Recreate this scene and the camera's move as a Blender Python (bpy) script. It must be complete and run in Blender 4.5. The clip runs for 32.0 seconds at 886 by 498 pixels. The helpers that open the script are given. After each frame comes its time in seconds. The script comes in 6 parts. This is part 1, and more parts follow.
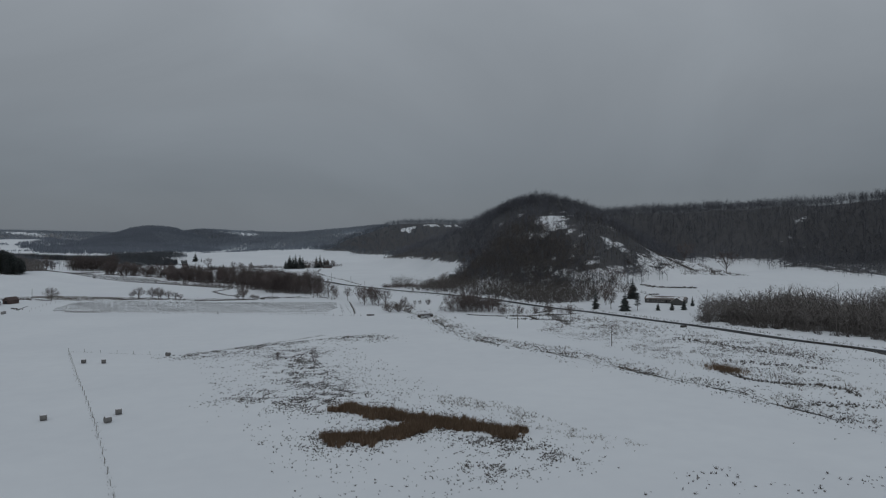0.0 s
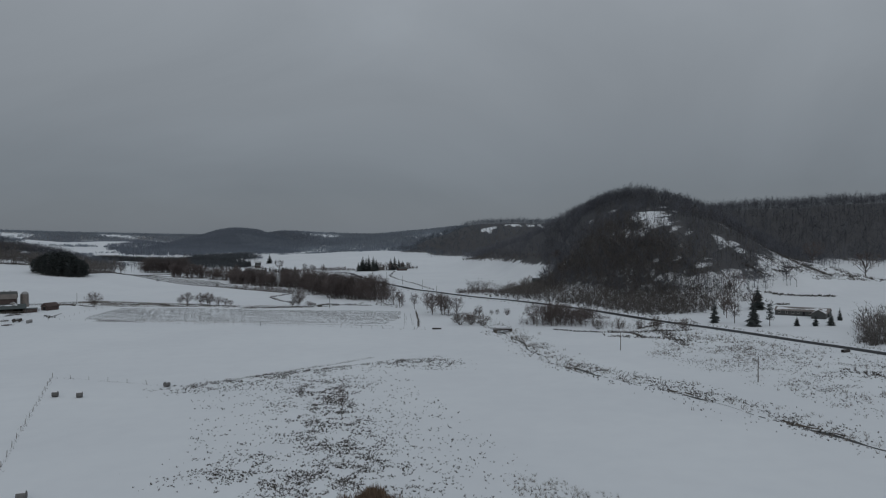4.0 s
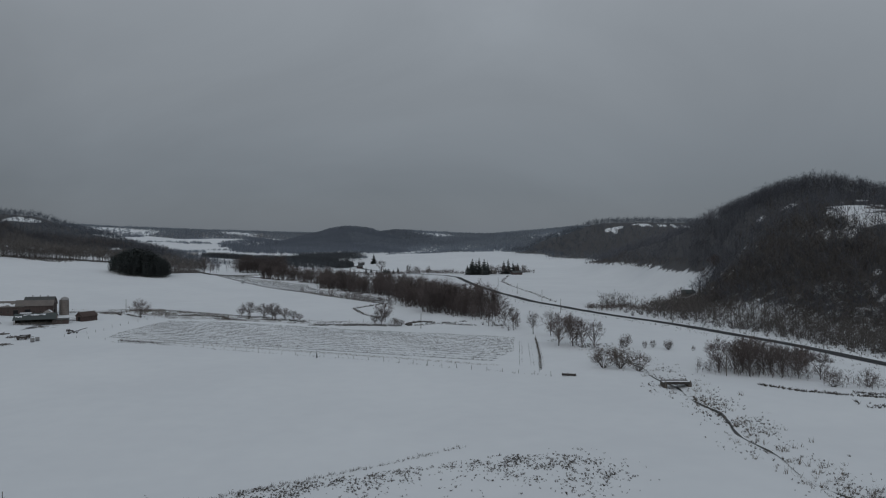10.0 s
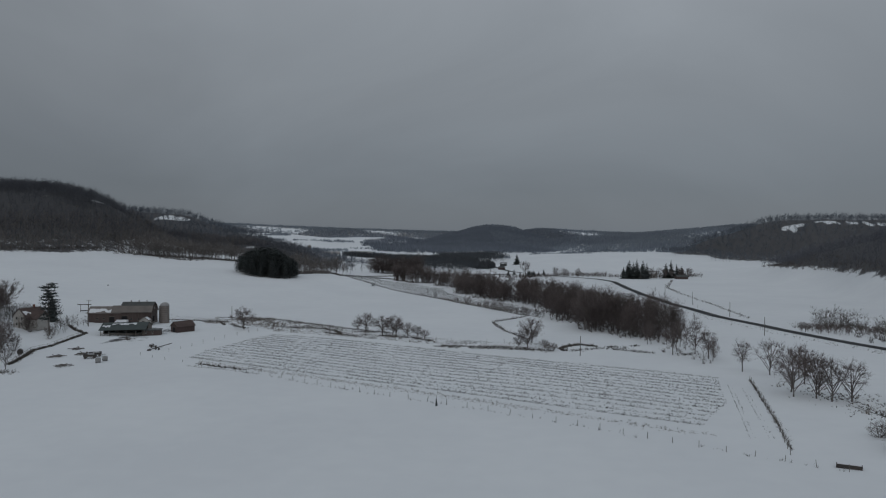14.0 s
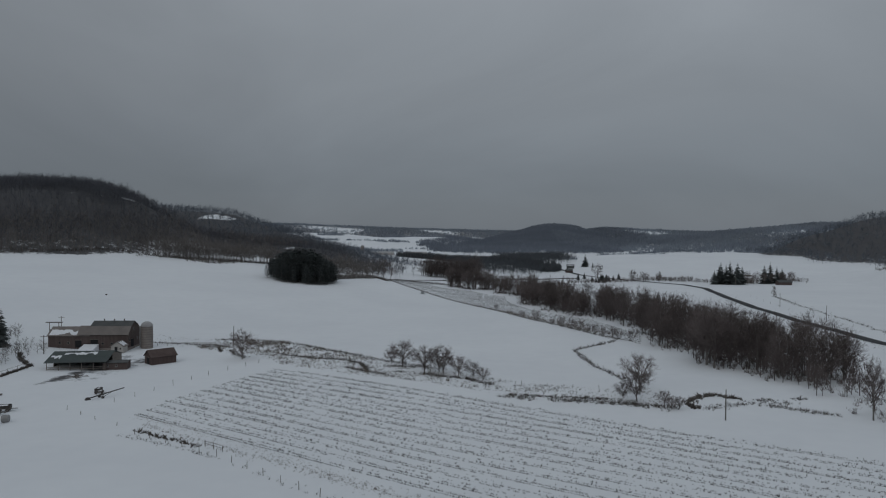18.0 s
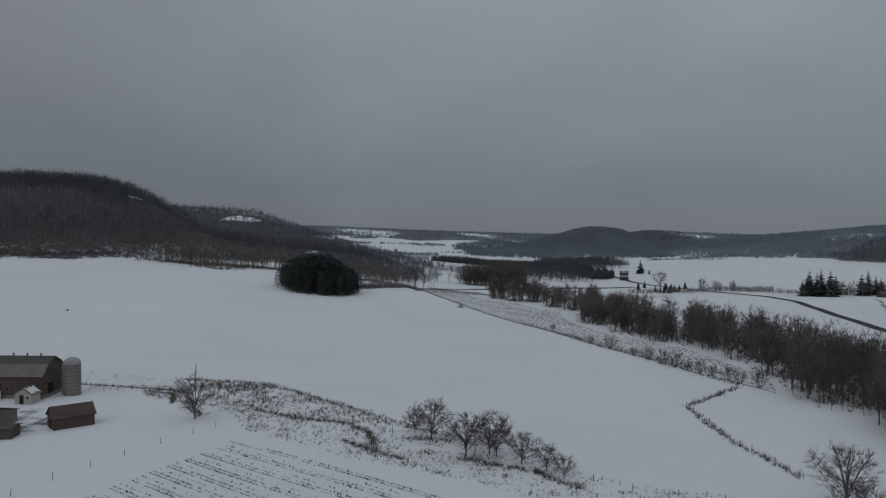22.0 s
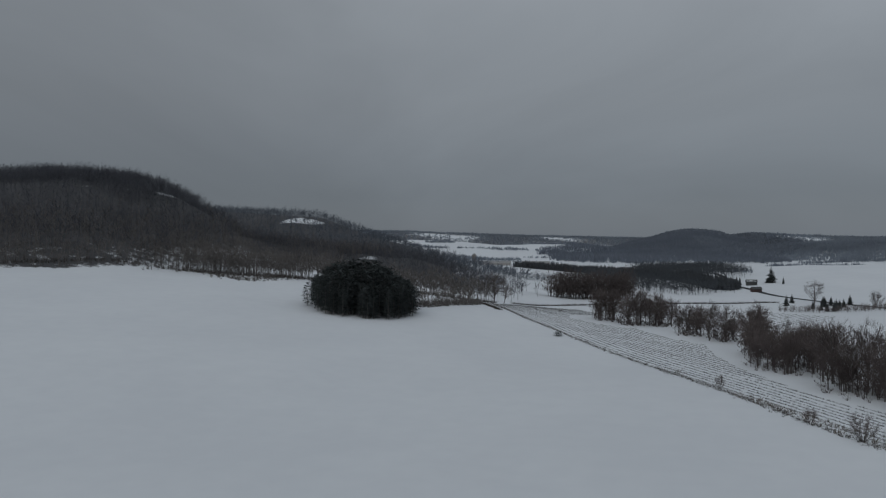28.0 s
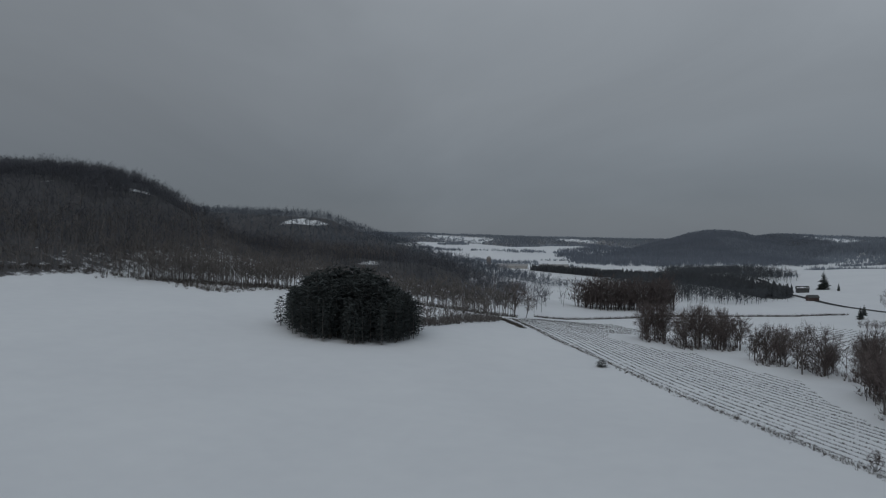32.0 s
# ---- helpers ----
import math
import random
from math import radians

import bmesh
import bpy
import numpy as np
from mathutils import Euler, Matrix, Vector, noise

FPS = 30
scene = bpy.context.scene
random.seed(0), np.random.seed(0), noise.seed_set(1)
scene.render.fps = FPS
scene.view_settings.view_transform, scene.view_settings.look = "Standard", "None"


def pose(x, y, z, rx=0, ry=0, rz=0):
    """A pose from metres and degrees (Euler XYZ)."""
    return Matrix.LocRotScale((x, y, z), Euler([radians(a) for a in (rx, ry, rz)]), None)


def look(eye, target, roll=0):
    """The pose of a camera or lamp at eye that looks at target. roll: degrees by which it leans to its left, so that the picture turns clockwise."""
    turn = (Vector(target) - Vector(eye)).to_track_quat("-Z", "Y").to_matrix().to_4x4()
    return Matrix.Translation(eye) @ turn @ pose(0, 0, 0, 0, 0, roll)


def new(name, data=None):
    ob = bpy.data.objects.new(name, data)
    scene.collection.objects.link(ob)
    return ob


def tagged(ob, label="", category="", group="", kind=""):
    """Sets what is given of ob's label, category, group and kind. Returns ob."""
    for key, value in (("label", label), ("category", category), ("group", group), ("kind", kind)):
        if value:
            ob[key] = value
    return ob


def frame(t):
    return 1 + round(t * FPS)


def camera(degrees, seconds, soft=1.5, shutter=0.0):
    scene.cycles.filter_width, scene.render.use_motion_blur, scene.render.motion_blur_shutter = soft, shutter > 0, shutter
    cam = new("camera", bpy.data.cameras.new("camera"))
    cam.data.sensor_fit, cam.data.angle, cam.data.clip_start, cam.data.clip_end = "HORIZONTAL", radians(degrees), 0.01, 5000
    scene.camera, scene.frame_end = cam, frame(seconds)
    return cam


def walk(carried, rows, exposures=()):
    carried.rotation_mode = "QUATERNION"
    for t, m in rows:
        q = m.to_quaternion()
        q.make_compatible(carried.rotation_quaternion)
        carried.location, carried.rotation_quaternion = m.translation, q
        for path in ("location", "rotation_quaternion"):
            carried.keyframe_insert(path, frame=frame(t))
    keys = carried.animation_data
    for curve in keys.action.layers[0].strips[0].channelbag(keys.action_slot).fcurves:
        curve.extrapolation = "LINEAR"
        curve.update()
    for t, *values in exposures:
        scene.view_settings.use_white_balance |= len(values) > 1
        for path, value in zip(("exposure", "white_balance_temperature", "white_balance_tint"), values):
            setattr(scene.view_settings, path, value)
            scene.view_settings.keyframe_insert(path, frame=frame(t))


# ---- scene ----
cam = camera(62.3, 32.0, soft=1.15)
PATH = [
    (0, (0.00, 0.00, 46.39), (41.95, 90.75, 44.23), -0.10),
    (0.5, (4.99, 7.18, 45.94), (44.83, 98.87, 43.79), -0.38),
    (1, (9.68, 14.32, 45.63), (45.09, 107.81, 43.51), -0.42),
    (1.5, (13.98, 21.79, 45.47), (47.72, 115.90, 43.31), -0.45),
    (2, (18.00, 29.80, 45.35), (50.97, 124.18, 43.14), -0.36),
    (2.5, (21.44, 38.22, 45.10), (53.87, 132.80, 42.97), -0.41),
    (4.5, (33.65, 73.87, 44.04), (65.02, 168.80, 42.16), -0.29),
    (5, (36.41, 83.13, 43.99), (67.65, 178.11, 42.15), -0.24),
    (5.5, (39.01, 92.72, 43.89), (69.13, 188.06, 42.05), -0.26),
    (6, (41.39, 102.57, 43.78), (71.52, 197.90, 41.93), -0.10),
    (6.5, (43.87, 111.93, 43.50), (73.95, 207.28, 41.69), -0.10),
    (7, (46.26, 121.03, 43.31), (76.35, 216.37, 41.55), -0.12),
    (7.5, (48.64, 129.84, 43.18), (75.04, 226.28, 41.42), 0.01),
    (8, (51.04, 138.68, 43.15), (76.99, 235.24, 41.40), 0.08),
    (8.5, (53.07, 147.16, 43.11), (78.99, 243.72, 41.35), 0.13),
    (9, (54.92, 155.93, 43.19), (80.77, 252.52, 41.40), 0.15),
    (9.5, (57.57, 164.94, 43.25), (83.20, 261.58, 41.43), 0.23),
    (10, (60.16, 174.36, 43.25), (76.50, 273.00, 41.37), 0.19),
    (10.5, (62.23, 184.13, 43.23), (77.59, 282.92, 41.29), 0.24),
    (11, (63.53, 193.60, 43.21), (64.40, 293.57, 41.22), 0.33),
    (11.5, (64.99, 203.25, 43.10), (63.20, 303.21, 41.05), 0.37),
    (12, (65.52, 213.22, 42.96), (62.72, 313.16, 40.88), 0.41),
    (12.5, (65.70, 223.33, 42.79), (62.43, 323.25, 40.68), 0.37),
    (13, (65.89, 233.36, 42.64), (63.32, 333.31, 40.52), 0.25),
    (13.5, (65.84, 243.95, 42.51), (62.81, 343.88, 40.44), 0.26),
    (15.5, (62.85, 289.86, 42.27), (60.11, 389.80, 40.11), 0.24),
    (16, (62.75, 301.05, 42.12), (60.12, 400.99, 39.97), 0.19),
    (16.5, (62.33, 311.66, 42.02), (52.71, 411.17, 39.85), 0.17),
    (17, (61.96, 322.06, 42.06), (51.67, 421.50, 39.90), 0.19),
    (17.5, (61.43, 332.40, 42.03), (50.77, 431.80, 39.87), 0.13),
    (18, (60.55, 342.84, 41.91), (49.59, 442.22, 39.75), 0.10),
    (18.5, (59.37, 353.33, 41.78), (48.29, 452.69, 39.70), 0.11),
    (19, (58.31, 363.68, 41.62), (46.88, 463.00, 39.61), 0.10),
    (19.5, (56.71, 373.73, 41.53), (45.14, 473.04, 39.59), 0.06),
    (20, (55.14, 384.23, 41.50), (41.11, 483.23, 39.60), 0.10),
    (20.5, (53.54, 394.63, 41.45), (38.60, 493.49, 39.62), 0.17),
    (21, (51.88, 404.81, 41.26), (36.55, 503.62, 39.52), 0.18),
    (21.5, (50.07, 415.04, 41.13), (34.45, 513.80, 39.40), 0.23),
    (22, (48.23, 425.41, 40.96), (32.37, 524.13, 39.26), 0.20),
    (22.5, (46.34, 435.78, 40.87), (30.35, 534.48, 39.20), 0.16),
    (23, (44.35, 446.43, 41.04), (28.22, 545.10, 39.40), 0.09),
    (23.5, (42.44, 457.25, 41.34), (26.23, 555.91, 39.58), -0.08),
    (24, (40.65, 467.84, 41.41), (21.24, 565.92, 39.64), -0.24),
    (24.5, (38.58, 478.22, 41.17), (18.93, 576.26, 39.45), -0.21),
    (26.5, (30.17, 518.25, 39.31), (9.78, 616.15, 38.09), -0.04),
    (27, (28.65, 528.09, 39.04), (7.88, 625.90, 37.92), -0.04),
    (27.5, (27.12, 537.56, 38.80), (1.56, 634.23, 37.70), -0.00),
    (28, (25.32, 546.73, 38.63), (-1.31, 643.12, 37.61), -0.13),
    (28.5, (23.16, 555.86, 38.60), (-4.04, 652.09, 37.65), 0.02),
    (29, (20.57, 564.63, 38.62), (-6.80, 660.81, 37.71), -0.04),
    (29.5, (17.71, 572.98, 38.66), (-9.93, 669.08, 37.79), -0.08),
    (30, (14.97, 581.08, 38.71), (-12.67, 677.18, 37.91), -0.16),
    (30.5, (12.83, 589.20, 38.83), (-14.93, 685.27, 38.11), -0.13),
    (31, (11.09, 597.37, 38.92), (-16.89, 693.37, 38.23), -0.19),
    (31.5, (9.63, 605.63, 38.94), (-18.53, 701.58, 38.30), -0.22),
    (32, (8.43, 614.12, 38.89), (-20.01, 709.99, 38.14), -0.23),
]
walk(cam, [(t, look(eye, target, roll)) for t, eye, target, roll in PATH], [(0, 0.10), (7, 0.09), (12, 0.03), (32, 0.02)])

# ---- sky and light: a heavy overcast, brighter overhead than at the rim ----
SUN_UP, SUN_TURN = radians(38), radians(200)
world = bpy.data.worlds.new("overcast")
scene.world = world
world.use_nodes = True
wt = world.node_tree
wt.nodes.clear()


def wnode(kind, **inputs):
    n = wt.nodes.new(kind)
    for k, v in inputs.items():
        n.inputs[k].default_value = v
    return n


w_out = wnode("ShaderNodeOutputWorld")
w_bg = wnode("ShaderNodeBackground")
w_sky = wnode("ShaderNodeTexSky")
w_sky.sky_type, w_sky.sun_disc, w_sky.sun_elevation, w_sky.sun_rotation = "NISHITA", False, SUN_UP, SUN_TURN
w_bg.inputs["Strength"].default_value = 0.1
w_co = wnode("ShaderNodeTexCoord")
w_sep = wnode("ShaderNodeSeparateXYZ")
wt.links.new(w_co.outputs["Generated"], w_sep.inputs[0])
w_ramp = wnode("ShaderNodeValToRGB")
ramp = w_ramp.color_ramp
ramp.elements[0].position, ramp.elements[0].color = 0.0, (1.42, 1.62, 1.86, 1)
ramp.elements[1].position, ramp.elements[1].color = 1.0, (3.5, 3.9, 4.3, 1)
for at, colour in ((0.06, (1.44, 1.64, 1.88, 1)), (0.18, (2.0, 2.2, 2.42, 1)), (0.32, (2.6, 2.85, 3.12, 1)), (0.6, (3.2, 3.55, 3.9, 1))):
    e = ramp.elements.new(at)
    e.color = colour
wt.links.new(w_sep.outputs["Z"], w_ramp.inputs[0])
w_map = wnode("ShaderNodeMapping")
w_map.inputs["Scale"].default_value = (1.5, 1.5, 3.2)
w_map.inputs["Rotation"].default_value = (0.15, -0.1, 0.4)
wt.links.new(w_co.outputs["Generated"], w_map.inputs["Vector"])
w_noise = wnode("ShaderNodeTexNoise", Scale=1.25, Detail=5.0, Roughness=0.52, Distortion=0.7)
wt.links.new(w_map.outputs["Vector"], w_noise.inputs["Vector"])
w_range = wnode("ShaderNodeMapRange")
for k, v in (("From Min", 0.3), ("From Max", 0.7), ("To Min", 0.895), ("To Max", 1.105)):
    w_range.inputs[k].default_value = v
wt.links.new(w_noise.outputs["Fac"], w_range.inputs["Value"])
w_mul = wnode("ShaderNodeMix")
w_mul.data_type, w_mul.blend_type = "RGBA", "MULTIPLY"
w_mul.inputs["Factor"].default_value = 1.0
wt.links.new(w_ramp.outputs["Color"], w_mul.inputs["A"])
wt.links.new(w_range.outputs["Result"], w_mul.inputs["B"])
# thicker cloud to the west, thinner over the valley's head
w_side = wnode("ShaderNodeValToRGB")
side = w_side.color_ramp
side.elements[0].position, side.elements[0].color = 0.0, (0.80, 0.80, 0.80, 1)
side.elements[1].position, side.elements[1].color = 1.0, (1, 1, 1, 1)
for at, v in ((0.15, 0.76), (0.30, 0.89), (0.42, 1.12), (0.54, 1.12), (0.70, 1.02)):
    side.elements.new(at).color = (v, v, v, 1)
side.interpolation = "B_SPLINE"
w_half = wnode("ShaderNodeMath")
w_half.operation = "MULTIPLY_ADD"
w_half.inputs[1].default_value, w_half.inputs[2].default_value = 0.5, 0.5
wt.links.new(w_sep.outputs["X"], w_half.inputs[0])
wt.links.new(w_half.outputs[0], w_side.inputs[0])
w_mul2 = wnode("ShaderNodeMix")
w_mul2.data_type, w_mul2.blend_type = "RGBA", "MULTIPLY"
w_mul2.inputs["Factor"].default_value = 1.0
w_mix = wnode("ShaderNodeMix")
w_mix.data_type = "RGBA"
w_mix.inputs["Factor"].default_value = 0.97
wt.links.new(w_sky.outputs["Color"], w_mix.inputs["A"])
wt.links.new(w_mul.outputs["Result"], w_mul2.inputs["A"])
wt.links.new(w_side.outputs["Color"], w_mul2.inputs["B"])
wt.links.new(w_mul2.outputs["Result"], w_mix.inputs["B"])
wt.links.new(w_mix.outputs["Result"], w_bg.inputs["Color"])
wt.links.new(w_bg.outputs["Background"], w_out.inputs["Surface"])

sun = new("sun", bpy.data.lights.new("sun", "SUN"))
sun.data.energy, sun.data.angle, sun.data.color = 0.28, radians(60), (1.0, 0.97, 0.93)
# the lamp shines from the side that the sky's sun_rotation names
sun.matrix_world = look((0, 0, 0), (-math.sin(SUN_TURN) * math.cos(SUN_UP), -math.cos(SUN_TURN) * math.cos(SUN_UP), -math.sin(SUN_UP)))


# ---- materials ----
def material(name, colour, rough=0.9, second=None, scale=1.0, amount=0.5, bump=0.0, bump_scale=8.0, metal=0.0, island=0.0, per_object=0.0, coords="Object", stretch=(1, 1, 1), through_light=0.0):
    m = bpy.data.materials.new(name)
    m.use_nodes = True
    nt = m.node_tree
    b = nt.nodes["Principled BSDF"]
    b.inputs["Roughness"].default_value, b.inputs["Metallic"].default_value = rough, metal
    b.inputs["Specular IOR Level"].default_value = 0.25
    tc = nt.nodes.new("ShaderNodeTexCoord")
    mp = nt.nodes.new("ShaderNodeMapping")
    mp.inputs["Scale"].default_value = stretch
    nt.links.new(tc.outputs[coords], mp.inputs["Vector"])
    second = second or tuple(c * 0.7 for c in colour)
    n1 = nt.nodes.new("ShaderNodeTexNoise")
    n1.inputs["Scale"].default_value, n1.inputs["Detail"].default_value = scale, 6
    n2 = nt.nodes.new("ShaderNodeTexNoise")
    n2.inputs["Scale"].default_value, n2.inputs["Detail"].default_value = scale * 9, 3
    nt.links.new(mp.outputs["Vector"], n1.inputs["Vector"])
    nt.links.new(mp.outputs["Vector"], n2.inputs["Vector"])
    add = nt.nodes.new("ShaderNodeMath")
    add.operation = "MULTIPLY_ADD"
    nt.links.new(n2.outputs["Fac"], add.inputs[0])
    add.inputs[1].default_value = 0.5
    nt.links.new(n1.outputs["Fac"], add.inputs[2])
    rg = nt.nodes.new("ShaderNodeMapRange")
    for k, v in (("From Min", 0.5), ("From Max", 1.0), ("To Min", 0.0), ("To Max", amount * 2)):
        rg.inputs[k].default_value = v
    nt.links.new(add.outputs[0], rg.inputs["Value"])
    mx = nt.nodes.new("ShaderNodeMix")
    mx.data_type = "RGBA"
    mx.inputs["A"].default_value, mx.inputs["B"].default_value = (*colour, 1), (*second, 1)
    nt.links.new(rg.outputs["Result"], mx.inputs["Factor"])
    last = mx.outputs["Result"]
    for on, src in ((island, "geo"), (per_object, "obj")):
        if on:
            rnd = nt.nodes.new("ShaderNodeNewGeometry" if src == "geo" else "ShaderNodeObjectInfo")
            r2 = nt.nodes.new("ShaderNodeMapRange")
            r2.inputs["To Min"].default_value, r2.inputs["To Max"].default_value = 1 - on, 1 + on
            nt.links.new(rnd.outputs["Random Per Island" if src == "geo" else "Random"], r2.inputs["Value"])
            m2 = nt.nodes.new("ShaderNodeMix")
            m2.data_type, m2.blend_type = "RGBA", "MULTIPLY"
            m2.inputs["Factor"].default_value = 1.0
            nt.links.new(last, m2.inputs["A"])
            nt.links.new(r2.outputs["Result"], m2.inputs["B"])
            last = m2.outputs["Result"]
    nt.links.new(last, b.inputs["Base Color"])
    if through_light:
        tl = nt.nodes.new("ShaderNodeBsdfTranslucent")
        ms = nt.nodes.new("ShaderNodeMixShader")
        ms.inputs["Fac"].default_value = through_light
        nt.links.new(last, tl.inputs["Color"])
        nt.links.new(b.outputs["BSDF"], ms.inputs[1])
        nt.links.new(tl.outputs["BSDF"], ms.inputs[2])
        nt.links.new(ms.outputs["Shader"], nt.nodes["Material Output"].inputs["Surface"])
    if bump:
        bp = nt.nodes.new("ShaderNodeBump")
        bp.inputs["Strength"].default_value = bump
        bp.inputs["Distance"].default_value = 0.1
        n3 = nt.nodes.new("ShaderNodeTexNoise")
        n3.inputs["Scale"].default_value, n3.inputs["Detail"].default_value = bump_scale, 5
        nt.links.new(mp.outputs["Vector"], n3.inputs["Vector"])
        nt.links.new(n3.outputs["Fac"], bp.inputs["Height"])
        nt.links.new(bp.outputs["Normal"], b.inputs["Normal"])
    return m


M_BARK = material("bark", (0.13, 0.118, 0.112), second=(0.18, 0.166, 0.155), scale=1.2, island=0.25, per_object=0.25)
M_TWIG = material("twigs", (0.135, 0.112, 0.106), second=(0.185, 0.156, 0.148), scale=0.6, island=0.2, per_object=0.2, through_light=0.35)
# slight blue cast here is hillside haze put into the bark colour
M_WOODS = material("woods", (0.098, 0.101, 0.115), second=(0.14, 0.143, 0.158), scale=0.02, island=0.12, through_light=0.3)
# the woods colour lightened and blued to carry haze over the bluff
M_HAZED_BLUFF = material("hazed_bluff_woods", (0.13, 0.135, 0.156), second=(0.18, 0.186, 0.21), scale=0.015, island=0.1, through_light=0.3)
# knob and far ridges: distance haze is mixed into these pale blue-grey colours
M_HAZED_KNOB = material("hazed_knob_woods", (0.20, 0.225, 0.265), second=(0.26, 0.285, 0.33), scale=0.008, island=0.1, through_light=0.45)
M_HAZED_FARWOODS = material("hazed_far_woods", (0.26, 0.29, 0.335), second=(0.33, 0.365, 0.41), scale=0.006, island=0.12, through_light=0.45)
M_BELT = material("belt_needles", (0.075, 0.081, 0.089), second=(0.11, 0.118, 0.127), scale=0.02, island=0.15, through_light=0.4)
# middle ridges: paler and bluer than the near woods, with haze in the colour
M_HAZED_MIDWOODS = material("hazed_mid_woods", (0.13, 0.148, 0.175), second=(0.18, 0.20, 0.23), scale=0.01, island=0.2, through_light=0.4)
M_NEEDLE = material("needles", (0.052, 0.061, 0.06), second=(0.082, 0.092, 0.09), scale=0.7, island=0.3, per_object=0.25)
M_WILLOW = material("willow_twigs", (0.115, 0.093, 0.082), second=(0.165, 0.135, 0.118), scale=0.6, island=0.25, through_light=0.35)
M_REED = material("dry_reeds", (0.155, 0.108, 0.074), second=(0.24, 0.172, 0.12), scale=0.15, island=0.45, through_light=0.2)
M_GRASS = material("dry_grass", (0.15, 0.128, 0.108), second=(0.23, 0.20, 0.17), scale=0.1, island=0.45)
M_WEED = material("dark_weeds", (0.092, 0.081, 0.073), second=(0.15, 0.134, 0.12), scale=0.1, island=0.4, through_light=0.25)
M_STUBBLE = material("corn_stubble", (0.055, 0.05, 0.045), second=(0.10, 0.09, 0.08), scale=0.1, island=0.4)
M_ASPHALT = material("asphalt", (0.034, 0.035, 0.038), second=(0.058, 0.06, 0.064), scale=0.12, rough=0.85, bump=0.1)
M_WATER = material("creek_water", (0.018, 0.02, 0.021), second=(0.04, 0.04, 0.038), scale=0.3, rough=0.35)
M_WOODPOST = material("grey_post_wood", (0.13, 0.115, 0.10), second=(0.2, 0.18, 0.16), scale=2.0, per_object=0.25)
M_PLANK = material("old_planks", (0.16, 0.14, 0.125), second=(0.24, 0.215, 0.19), scale=1.0, per_object=0.2)
M_BARNRED = material("weathered_barn_boards", (0.085, 0.062, 0.058), second=(0.125, 0.10, 0.092), scale=0.5, stretch=(3, 3, 0.3), bump=0.2)
M_SHEDRED = material("red_shed_boards", (0.08, 0.056, 0.052), second=(0.115, 0.085, 0.078), scale=0.6, stretch=(3, 3, 0.3), bump=0.2)
M_SHINGLE = material("old_shingles", (0.17, 0.15, 0.14), second=(0.25, 0.225, 0.21), scale=0.7, bump=0.3)
M_TIN = material("dull_roof_tin", (0.155, 0.138, 0.128), second=(0.215, 0.19, 0.175), scale=0.35, rough=0.6, stretch=(1, 1, 1))
M_GREEN = material("green_roof_sheet", (0.040, 0.052, 0.051), second=(0.06, 0.074, 0.071), scale=0.3, rough=0.55)
M_CONCRETE = material("silo_staves", (0.20, 0.175, 0.16), second=(0.27, 0.24, 0.22), scale=0.8, stretch=(1, 1, 0.4))
M_DOME = material("silo_dome_tin", (0.38, 0.38, 0.38), second=(0.28, 0.27, 0.265), scale=0.8, rough=0.5)
M_WHITE = material("old_white_paint", (0.50, 0.48, 0.455), second=(0.38, 0.36, 0.335), scale=0.8)
M_DARKTIN = material("dark_weathered_tin", (0.062, 0.066, 0.066), second=(0.10, 0.10, 0.098), scale=0.5, rough=0.6)
M_ROOFRED = material("red_brown_roof", (0.078, 0.055, 0.05), second=(0.125, 0.095, 0.088), scale=0.5, bump=0.3)
M_DARK = material("dark_opening", (0.018, 0.018, 0.02), second=(0.03, 0.03, 0.032), scale=1.0)
M_GLASS = material("window_glass", (0.03, 0.034, 0.038), rough=0.08, scale=1.0)
M_IRON = material("dark_iron", (0.045, 0.045, 0.048), second=(0.085, 0.07, 0.06), scale=1.5, rough=0.6)
M_BALE = material("weathered_hay", (0.13, 0.127, 0.124), second=(0.19, 0.185, 0.178), scale=1.5, bump=0.5, per_object=0.2)
M_WRAP = material("pale_bale_wrap", (0.30, 0.30, 0.30), second=(0.22, 0.215, 0.21), scale=1.0, rough=0.5)
M_SNOWCAP = material("snow_cap", (0.80, 0.81, 0.83), second=(0.74, 0.75, 0.78), scale=0.5)
M_BRICK = material("chimney_brick", (0.22, 0.10, 0.08), scale=3.0)
M_BANK = material("bare_earth_bank", (0.085, 0.073, 0.062), second=(0.15, 0.13, 0.11), scale=0.4)


